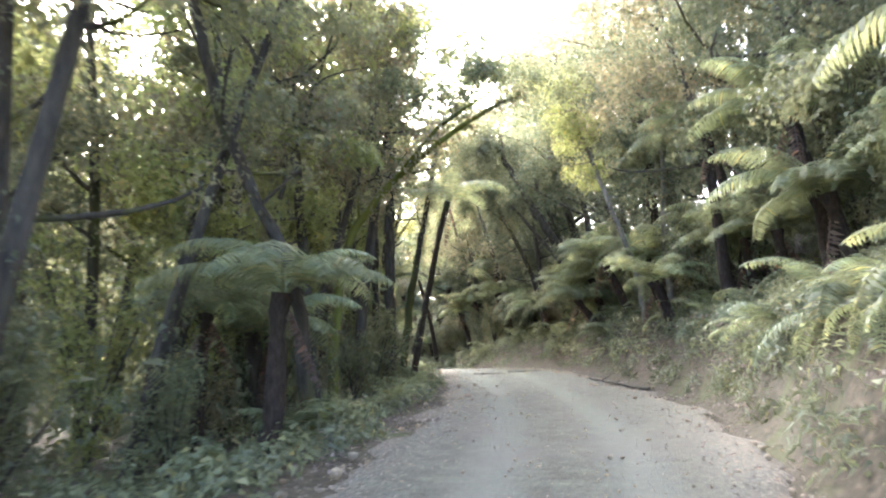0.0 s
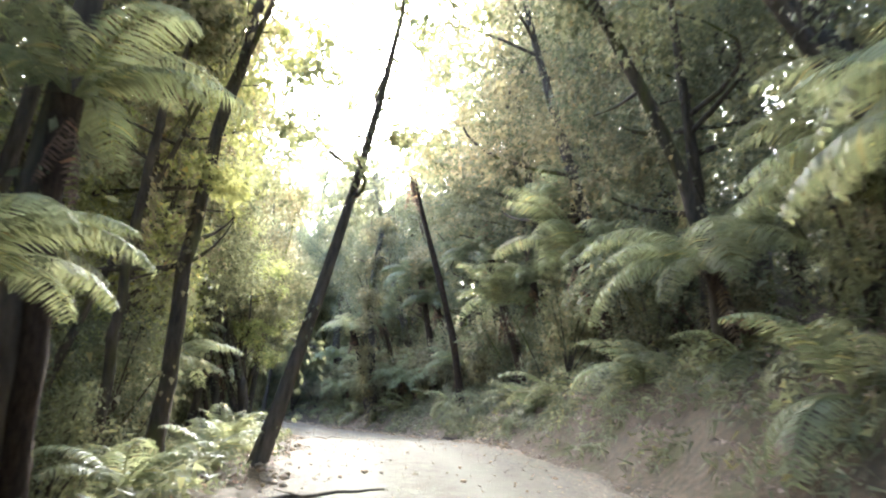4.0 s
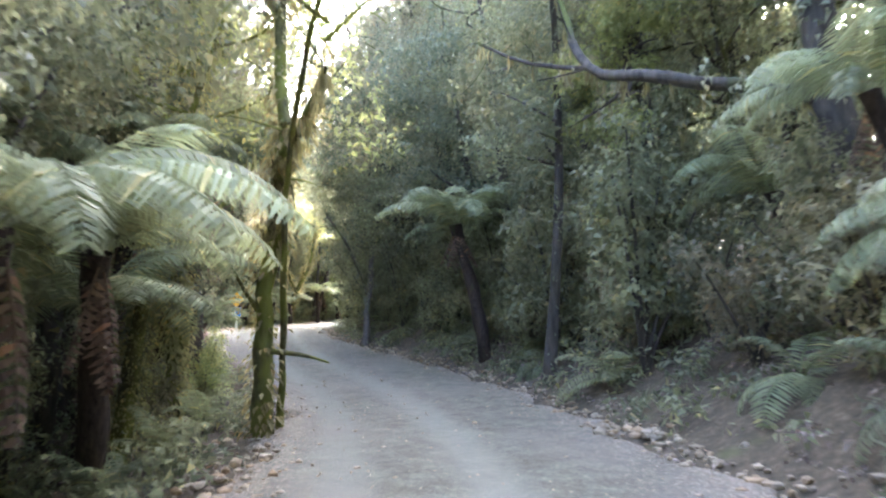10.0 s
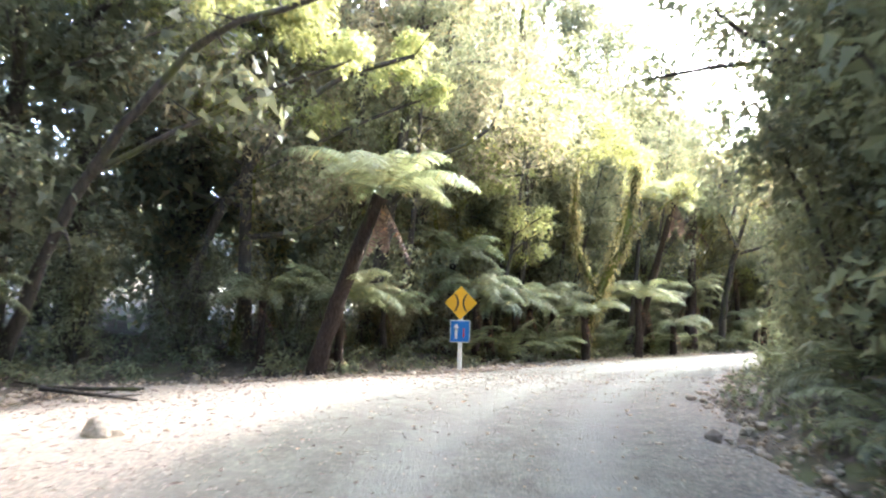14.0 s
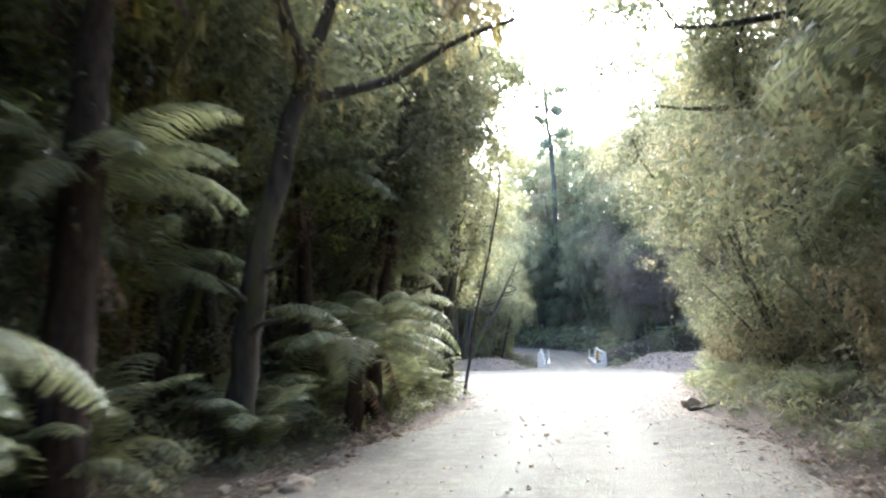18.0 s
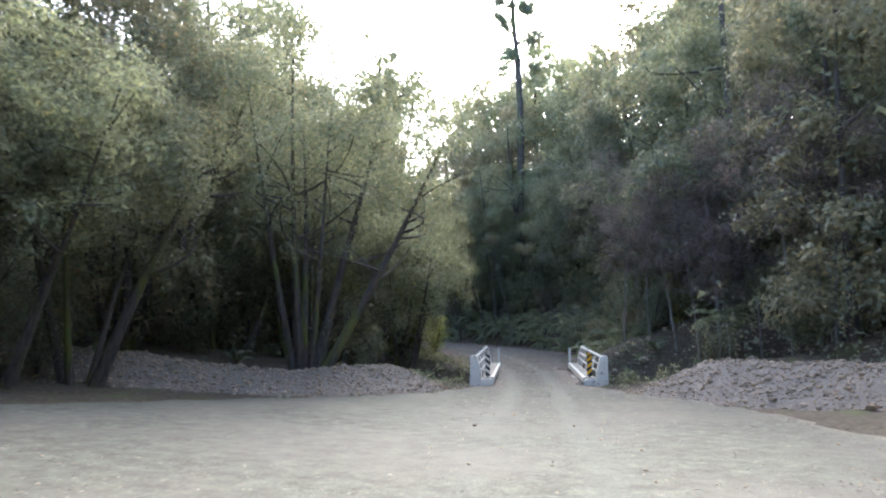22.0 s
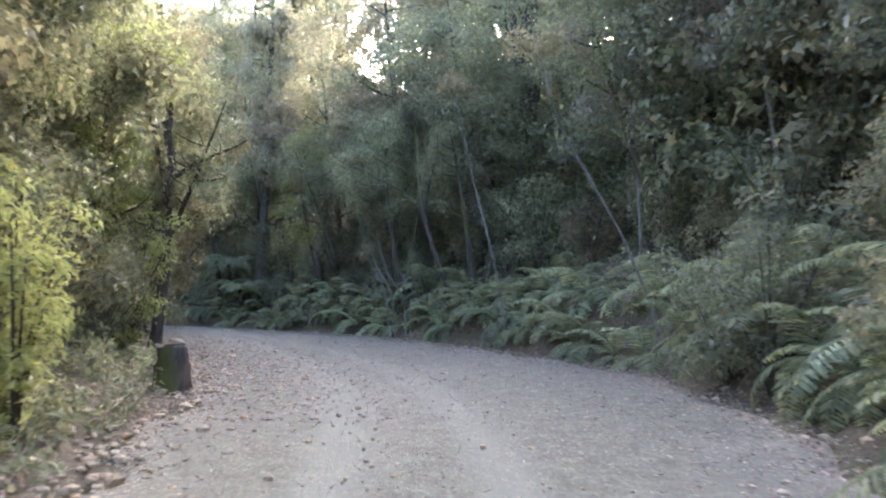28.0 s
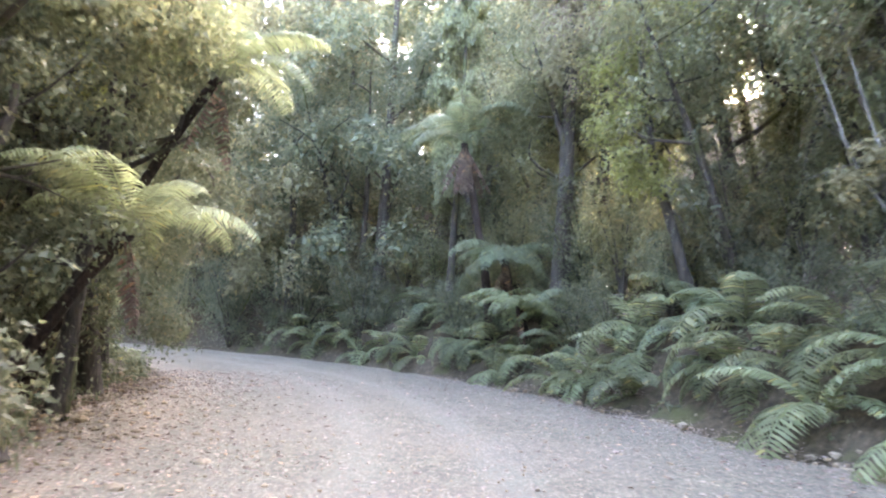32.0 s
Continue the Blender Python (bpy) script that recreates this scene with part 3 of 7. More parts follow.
def tree_fern(seed, height, count, meshes, label, dead=6, lean=(0, 0), r0=.14):
    rng = np.random.default_rng(seed)
    root = tagged(empty("tree_fern"), label, "tree fern")
    u = np.linspace(0, 1, 9)
    line = np.stack([lean[0] * u ** 1.5 + .06 * np.sin(u * 5), lean[1] * u ** 1.5, u * height - .2 * (1 - u)], 1)
    child("trunk", mesh_of("trunk", *tube(line, r0 * (1.25 - .5 * u + .25 * np.exp(-((u - 1) / .1) ** 2)), 9, rng, .14), FERN_TRUNK, True), root)
    fronds_on(root, meshes, count, rng, height - .05, (-18, 22), 1.0)
    if dead:
        fronds_on(root, DEAD, dead, rng, height - .12, (-25, -5), .9, "dead_frond", "dry brown hanging frond")
    for o in root.children:
        if "frond" in o.name:
            o.matrix_basis = Matrix.Translation((lean[0], lean[1], 0)) @ o.matrix_basis
    return root


def ground_fern(seed, count, meshes, label, tilt=(5, 45), size=1.0):
    rng = np.random.default_rng(seed)
    root = tagged(empty("fern"), label, "fern")
    fronds_on(root, meshes, count, rng, .02, tilt, size)
    return root


def shrub(seed, height, radius, n_leaf, leaf, mat, label, name="shrub"):
    rng = np.random.default_rng(seed)
    root = tagged(empty(name), label, "shrub")
    bits, c = [], []
    for _ in range(7):
        a, tip = rng.uniform(0, 6.28), rng.uniform(.5, 1) * height
        w = np.linspace(0, 1, 6)
        r = radius * rng.uniform(.3, .9)
        p = np.stack([np.cos(a) * r * w ** 1.4, np.sin(a) * r * w ** 1.4, tip * w - .1], 1)
        bits.append(tube(p, .03 * (1 - .8 * w) + .004, 5))
        c += [p[-1], p[4], p[3] + rng.normal(size=3) * .2, p[2] + rng.normal(size=3) * .25]
    child("woody_base", mesh_of("woody_base", *join(bits), BARK, True), root)
    c = np.array(c)
    child("foliage", mesh_of("foliage", *cloud(c, rng.uniform(.25, .5, len(c)) * radius * .8, n_leaf, leaf, leaf * .5, rng, .8, .7, mat is not LEAF_BRIGHT), mat), root)
    return root


MOSS = leaf_material("hanging_moss", (.14, .14, .035), (.36, .325, .075), (.54, .48, .07), .46, .8)
PLANT = {}
for i in range(4):
    PLANT["forest", i] = tree("forest_tree", 100 + i, (13.5, 16, 12, 14.5)[i], (.24, .30, .2, .22)[i], (.05, .12, .04, .22)[i], (3.6, 4.2, 3.3, 3.8)[i], 96, 19000, .098,
                              (LEAF_DARK, LEAF_MID, LEAF_DARK, LEAF_OLIVE)[i], BARK, "tall evergreen forest tree with dense " + ("dark", "green", "dark", "olive")[i] + " foliage",
                              climbers=420, limbs=11, clump=(.5, 1.0), lean=((.02, 0), (-.04, .03), (.06, .02), (.03, -.06))[i], bend=.5)
for i in range(3):
    PLANT["back", i] = tree("canopy_tree", 120 + i, (18, 22, 16)[i], (.25, .3, .2)[i], .05, (4.8, 5.3, 4.4)[i], 110, 14000, .19,
                            (LEAF_MID, LEAF_DARK, LEAF_OLIVE)[i], BARK, "large forest tree with a broad billowing green crown", limbs=7, clump=(.6, 1.2))
    PLANT["pole", i] = tree("slender_tree", 140 + i, (12, 14, 10)[i], (.14, .16, .10)[i], .36, (2.2, 2.6, 2.0)[i], 50, 6000, .10,
                            (LEAF_MID, LEAF_OLIVE, LEAF_BRIGHT)[i], BARK, "slender forest tree with a mossy dark trunk", bend=.7, limbs=10,
                            lean=((.02, .03), (-.04, .02), (.05, -.03))[i], climbers=420, vine=LEAF_DARK, clump=(.35, .7))
for i in range(2):
    PLANT["mossy", i] = tree("mossy_tree", 160 + i, (9, 11)[i], (.17, .2)[i], .40, (3.2, 3.4)[i], 60, 5200, .105, (LEAF_BRIGHT, LEAF_OLIVE)[i], BARK_GREEN,
                             "leaning tree with thick yellow-green moss on its limbs", lean=((.18, .10), (.25, -.05))[i], bend=.5, limbs=13, climbers=3000, vine=MOSS, clump=(.4, .8), tri=False, hanging=900)
    PLANT["twig", i] = tree("twiggy_tree", 170 + i, (9, 11)[i], (.055, .07)[i], .45, (1.8, 2.1)[i], 40, 5200, .075, LEAF_BROWN, BARK_PALE,
                            "half-bare tree with pale stems and brownish twigs", lean=((.05, .02), (-.06, .05))[i], bend=.4, limbs=22, clump=(.4, .9), core=0)


def several_stemmed(seed, height, stems, radius, n_leaf, leaf, mat, label):
    """Many leaning trunks from one foot under one broad rounded crown."""
    rng = np.random.default_rng(seed)
    root = tagged(empty("multi_stemmed_tree"), label, "tree")
    bits, ends, tops = [], [], []
    for i in range(stems):
        a = i * 6.283 / stems + rng.uniform(-.4, .4)
        tilt = rng.uniform(.12, .42)
        line, trunk, limb, tips = woody(rng, height * rng.uniform(.7, .95), rng.uniform(.12, .23), (math.cos(a) * tilt, math.sin(a) * tilt), .3, 7, radius * .55, .42, 6)
        foot = np.array([math.cos(a), math.sin(a), 0]) * .35
        bits += [(trunk[0] + foot, trunk[1]), (limb[0] + foot, limb[1])]
        ends.append(tips + foot)
        tops.append(line[[-1, -2, -3, -4]] + foot + rng.normal(size=(4, 3)) * .3)
    child("trunk", mesh_of("trunk", *join(bits), BARK, True), root)
    c, size = crown_points(rng, height, .42, radius, 120)
    ends, tops = np.concatenate(ends), np.concatenate(tops)
    c, size = np.concatenate([c, ends, tops]), np.r_[size, rng.uniform(.4, .8, len(ends)), rng.uniform(.7, 1.2, len(tops))]
    child("crown", mesh_of("crown", *cloud(c, size, n_leaf, leaf, leaf * .62, rng, .75, .4, True, .3), mat), root)
    return root


for i in range(3):
    PLANT["multi", i] = several_stemmed(300 + i, (11, 13.5, 9.5)[i], (5, 6, 4)[i], (4.0, 4.8, 3.4)[i], 30000, .098, (LEAF_MID, LEAF_DARK, LEAF_MID)[i],
                                        "broad tree with several dark leaning trunks and a rounded crown")
for i in range(2):
    PLANT["column", i] = tree("emergent_conifer", 186 + i, (27, 23)[i], (.32, .28)[i], .30, (2.3, 1.9)[i], 90, 9000, .26, (LEAF_OLIVE, LEAF_MID)[i], BARK,
                              "tall narrow conifer with hanging feathery foliage", bend=.3, limbs=16, clump=(.5, .9), droop=1.6, squash=1.3)
PLANT["umbrella", 0] = tree("umbrella_tree", 190, 5.5, .11, .86, 1.9, 48, 3200, .10, LEAF_BRIGHT, BARK_GREEN, "small tree with a flat yellow-green umbrella crown",
                            bend=.3, limbs=9, clump=(.3, .5), flat=.35, tri=False, climbers=1100, vine=MOSS)
for i in range(3):
    PLANT["shrub", i] = shrub(200 + i, (2.6, 3.4, 2.0)[i], (1.3, 1.6, 1.1)[i], 3600, .08, (LEAF_MID, LEAF_DARK, LEAF_OLIVE)[i],
                              ("green roadside shrub with drooping leaves", "tall dark green shrub", "low olive-brown shrub on the bank")[i], ("shrub", "tall_shrub", "low_shrub")[i])
PLANT["bright", 0] = shrub(210, 2.6, 1.1, 2000, .10, LEAF_BRIGHT, "bright yellow-green leafy sapling")
PLANT["bright", 1] = shrub(211, 3.6, 1.3, 2600, .10, LEAF_BRIGHT, "sunlit yellow-green broadleaf shrub")
for i in range(3):
    PLANT["treefern", i] = tree_fern(230 + i, (2.2, 3.4, 4.8)[i], (16, 18, 20)[i], (BIG, BIG, BIG_DARK)[i],
                                     ("low tree fern with broad arching green fronds", "tree fern with a dark fibrous trunk and arching fronds",
                                      "tall tree fern with deep green fronds and a dead skirt")[i], (2, 5, 7)[i], ((.15, 0), (.3, .1), (.5, -.2))[i])
    PLANT["fern", i] = ground_fern(240 + i, (9, 10, 9)[i], (LOW, LOW_DARK, LOW)[i], ("green ground fern by the road", "dark green ground fern", "light green ground fern")[i])
    PLANT["bankfern", i] = ground_fern(250 + i, (10, 10, 11)[i], (LOW, LOW, LOW_DARK)[i], "fern with long fronds hanging down the bank", (-45, 25), 1.25)

place_rng = np.random.default_rng(7)
counts = {}


def grown(name, seed, label, bark, stems, clumps=(), mat=None, n_leaf=0, leaf=.11, ivy=0, ivy_mat=None, hanging=0, twigs=5, spread=.5):
    """A tree of its own shape: each stem a bent line from thick to thin, the first one rooted in the ground; leaf clumps (x, y, z, radius)
    broken into smaller ones, leaves climbing on the stems and moss hanging from them."""
    rng = np.random.default_rng(seed)
    x, y = stems[0][0][0][:2]
    o = np.array([x, y, gz(x, y)])
    root = tagged(empty(name), label, "tree")
    root.matrix_basis = Matrix.Translation(o)
    lines = []
    for i, (points, r0, r1) in enumerate(stems):
        pts = [np.array(p, float) for p in points]
        if i == 0:
            pts[0] = np.array([x, y, o[2] - .25])
        line = spline([pts[0]] + pts + [pts[-1] + (pts[-1] - pts[-2]) * .2], .4)
        line = np.concatenate([line, pts[-1][None]])
        w = np.linspace(0, 1, len(line))
        line[1:] += rng.normal(size=(len(line) - 1, 3)) * min(.03, r1 * .35)
        rad = r0 + (r1 - r0) * w
        if i == 0:
            rad = rad + r0 * .45 * np.exp(-w * 14)
        bits = [tube(line - o, rad, 9, rng, .07)]
        for _ in range(twigs):
            k = int(rng.integers(len(line) // 3, len(line)))
            d = rng.normal(size=3) + np.array([0, 0, .5])
            d *= rng.uniform(.35, 1.2) / np.linalg.norm(d)
            q = np.linspace(0, 1, 5)
            bits.append(tube(line[k] - o + q[:, None] * d + np.sin(q * 3)[:, None] * rng.normal(size=3) * .07, .35 * rad[k] * (1 - .8 * q) + .004, 4))
        child("trunk" if i == 0 else "limb", mesh_of("trunk" if i == 0 else "limb", *join(bits), bark, True), root)
        lines.append((line - o, rad))
    if mat and clumps:
        c, size = [], []
        for a, b, h, r in clumps:
            d = rng.normal(size=(9, 3)) + np.array([0, 0, .3])
            d *= (r * rng.uniform(.35, .75, 9) / np.linalg.norm(d, axis=1))[:, None]
            c.append(np.array([a, b, h]) - o + d * np.array([1, 1, .8]))
            size.append(r * spread * rng.uniform(.6, 1.1, 9))
        child("crown", mesh_of("crown", *cloud(np.concatenate(c), np.concatenate(size), n_leaf, leaf, leaf * .6, rng, .75, .5, leaf > .125, .25), mat), root)
    every = np.concatenate([q for q, _ in lines])
    thick = np.concatenate([q for _, q in lines])
    if ivy:
        many = ivy // 45 + 1
        k = np.clip(np.repeat(rng.integers(len(every), size=many), 45)[:ivy] + rng.integers(-1, 2, ivy), 0, len(every) - 1)
        d = np.repeat(rng.normal(size=(many, 3)), 45, 0)[:ivy] + rng.normal(size=(ivy, 3)) * .6
        d = d * (1, 1, .3)
        d /= np.linalg.norm(d, axis=1)[:, None]
        base = every[k] + d * (thick[k] + np.abs(rng.normal(size=ivy)) * .10)[:, None] + rng.normal(size=(ivy, 3)) * (.02, .02, .2)
        tagged(child("climbing_leaves", mesh_of("climbing_leaves", *leaves(base, d + np.array([0, 0, -1.0]), .13, .07, rng, .25, False, d), ivy_mat or mat), root), kind="stuff")
    if hanging:
        k = rng.integers(len(every) // 4, len(every), size=hanging)
        base = every[k] + rng.normal(size=(hanging, 3)) * .05 - np.array([0, 0, 1]) * thick[k][:, None] * .7
        ax = np.array([0, 0, -1.0]) + rng.normal(size=(hanging, 3)) * .14
        tagged(child("hanging_moss", mesh_of("hanging_moss", *leaves(base, ax, .30, .045, rng), MOSS), root, "yellow-green moss hanging in strands"), kind="stuff")
    return root


def fern_at(seed, x, y, crown, trunk=None, count=16, meshes=None, dead=3, r0=.15, size=1.0, label="tree fern with a dark fibrous trunk and arching fronds", tilt=(-18, 22)):
    """A tree fern whose crown stands at a height, over x, y; its trunk rises from the place trunk (x, y)."""
    bx, by = trunk or (x, y)
    base = gz(bx, by)
    rng = np.random.default_rng(seed)
    root = tagged(empty("tree_fern"), label, "tree fern")
    root.matrix_basis = pose(bx, by, base)
    h, lx, ly = crown - base, x - bx, y - by
    u = np.linspace(0, 1, 10)
    line = np.stack([lx * u ** 1.3 + .05 * np.sin(u * 5), ly * u ** 1.3, u * h - .25 * (1 - u)], 1)
    child("trunk", mesh_of("trunk", *tube(line, r0 * (1.3 - .5 * u + .3 * np.exp(-((u - 1) / .1) ** 2)), 10, rng, .14), FERN_TRUNK, True), root)
    fronds_on(root, meshes or BIG, count, rng, h - .03, tilt, size)
    if dead:
        fronds_on(root, DEAD, dead, rng, h - .12, (-25, -5), .9 * size, "dead_frond", "dry brown hanging frond")
    for o in root.children:
        if "frond" in o.name:
            o.matrix_basis = Matrix.Translation((lx, ly, 0)) @ o.matrix_basis
    return root


def sky_gap(x, y):
    """The line above the road past the bridge where no tall tree stands."""
    a, b = x + 62.2, y - 167.0
    return (-.43 * a + .90 * b > 45) & (abs(.90 * a + .43 * b) < 4.0)


def plant(kind, x, y, size=1.0, turn=None, variant=None, lean=None, drop=0.0, stretch=1.0):
    """lean: degrees, and the heading towards which the top leans."""
    if kind in ("back", "column") and sky_gap(x, y):
        return None
    n = sum(1 for k in PLANT if k[0] == kind)
    v = int(place_rng.integers(n)) if variant is None else variant
    yaw = place_rng.uniform(0, 360) if turn is None else turn
    tip = pose(0, 0, 0) if lean is None else pose(0, 0, 0, 0, 0, lean[1]) @ pose(0, 0, 0, -lean[0]) @ pose(0, 0, 0, 0, 0, -lean[1])
    m = pose(x, y, gz(x, y) - drop) @ tip @ pose(0, 0, 0, 0, 0, yaw) @ Matrix.Diagonal((size, size, size * stretch, 1))
    counts[kind] = counts.get(kind, 0) + 1
    return copy_thing(PLANT[kind, v], m)


CLEAR = [(-49.6, 108.9, 2.2), (-46.5, 106.5, 2.6), (-43.5, 104, 2.2), (-70, 161, 4.5), (-66, 157, 4.0), (-68.3, 188.7, 8.0), (-62.5, 186, 6.0), (-73, 186, 5.0),
         (-72, 180, 4.5), (-58, 180, 5.0), (-76, 175, 3.5), (-53, 177, 4.0), (-79.4, 202.2, 3.0), (-77.5, 199.2, 2.5)]
TALLER = ("multi", "forest", "back", "pole", "mossy", "twig")


def beside(kind, s, d, over=0.0, **more):
    x, y = at(s, d)
    if any(math.hypot(x - a, y - b) < r for a, b, r in CLEAR):
        return None
    away = abs(float(road_at(x, y)[1][0]))
    if away < 3.4 and kind in TALLER + ("treefern", "shrub"):
        return None
    if over:
        more["lean"] = (over, heading(s) + (90 if d > 0 else -90))
    return plant(kind, float(x), float(y), **more)


# ---- painted and built things ----
def paint_material(name, colour, rough=.5, wear=(.25, .23, .2), amount=.62, scale=6.0, metal=0.0, coat=0.0):
    m, nt, out = material(name)
    n = texture(nt, "ShaderNodeTexNoise", scale, Detail=9.0, Roughness=.7)
    f = texture(nt, "ShaderNodeTexNoise", scale * 9, Detail=3.0)
    k = ramp(nt, [(amount, (0, 0, 0)), (amount + .06, (1, 1, 1))])
    nt.links.new(n.outputs[0], k.inputs[0])
    shade = mixed(nt, .12, colour, f.outputs["Color"], "MULTIPLY")
    col = mixed(nt, k.outputs[0], shade, wear)
    b = node(nt, "ShaderNodeBump", Strength=.12, Distance=.01)
    nt.links.new(f.outputs[0], b.inputs["Height"])
    p = node(nt, "ShaderNodeBsdfPrincipled", Roughness=rough, Metallic=metal)
    p.inputs["Coat Weight"].default_value = coat
    nt.links.new(col, p.inputs["Base Color"])
    nt.links.new(b.outputs[0], p.inputs["Normal"])
    nt.links.new(p.outputs[0], out.inputs[0])
    return m


WHITE = paint_material("white_paint", (.74, .70, .59), .6, (.30, .26, .19), .57, 5.0)
KERB = rough_material("kerb_concrete", [(.3, (.20, .18, .14)), (.7, (.37, .335, .27))], 9, .4, .9, (.14, .13, .10), .58)
CONCRETE = rough_material("old_concrete", [(.3, (.30, .285, .25)), (.7, (.50, .48, .43))], 6, .3, .9, (.20, .19, .14), .60)
BLACK = paint_material("black_paint", (.02, .02, .022), .5, (.1, .1, .1), .72)
YELLOW = paint_material("sign_yellow", (.85, .44, .01), .4, (.6, .38, .08), .75)
BLUE = paint_material("sign_blue", (.012, .16, .44), .4, (.15, .25, .4), .75)
RED_SIGN = paint_material("sign_red", (.60, .05, .04), .4, (.5, .1, .08), .8)
CAR_RED = paint_material("car_red", (.105, .006, .010), .28, (.18, .06, .05), .8, 3.0, .35, .8)
RUBBER = paint_material("rubber", (.015, .015, .016), .8, (.09, .08, .07), .58, 9.0)
TRIM = paint_material("dark_trim", (.03, .03, .032), .55, (.08, .07, .065), .62)
CHROME = paint_material("bright_trim", (.75, .75, .76), .22, (.6, .6, .6), .8, 6, .9)
LAMP_RED = paint_material("lamp_red", (.20, .006, .008), .15, (.25, .02, .02), .8, 4, 0, .6)
GLASS = paint_material("dark_glass", (.02, .026, .03), .06, (.06, .065, .07), .8, 4, 0, 1.0)
PLATE = paint_material("plate_white", (.72, .72, .70), .4, (.5, .5, .48), .75)


def box(x0, x1, y0, y1, z0, z1, bevel=.0):
    bm = bmesh.new()
    bmesh.ops.create_cube(bm, size=1, matrix=Matrix.Translation(((x0 + x1) / 2, (y0 + y1) / 2, (z0 + z1) / 2)) @ Matrix.Diagonal((x1 - x0, y1 - y0, z1 - z0, 1)))
    if bevel:
        bmesh.ops.bevel(bm, geom=bm.edges[:], offset=bevel, segments=2, affect="EDGES")
    return bm


def prism(outline, y0, y1, bevel=.0, axis="y"):
    """An outline in (x, z), or (x, y) for axis z, drawn out along the axis."""
    bm = bmesh.new()
    put = (lambda p, q: (p[0], q, p[1])) if axis == "y" else (lambda p, q: (p[0], p[1], q))
    a = [bm.verts.new(put(p, y0)) for p in outline]
    b = [bm.verts.new(put(p, y1)) for p in outline]
    bm.faces.new(a)
    bm.faces.new(b[::-1])
    for i in range(len(a)):
        j = (i + 1) % len(a)
        bm.faces.new((a[i], b[i], b[j], a[j]))
    bmesh.ops.recalc_face_normals(bm, faces=bm.faces[:])
    if bevel:
        bmesh.ops.bevel(bm, geom=bm.edges[:], offset=bevel, segments=2, affect="EDGES")
    return bm


def pipe(a, b, r, mat, parent, name, label="", sides=12):
    v, f = tube(np.linspace(a, b, 5), np.full(5, r), sides)
    bm = bmesh.new()
    vs = [bm.verts.new(p) for p in v]
    for q in f:
        bm.faces.new([vs[k] for k in q])
    bm.faces.new(vs[:sides][::-1])
    bm.faces.new(vs[-sides:])
    bmesh.ops.recalc_face_normals(bm, faces=bm.faces[:])
    for q in bm.faces:
        q.smooth = len(q.verts) == 4
    return part(name, bm, mat, parent, label)


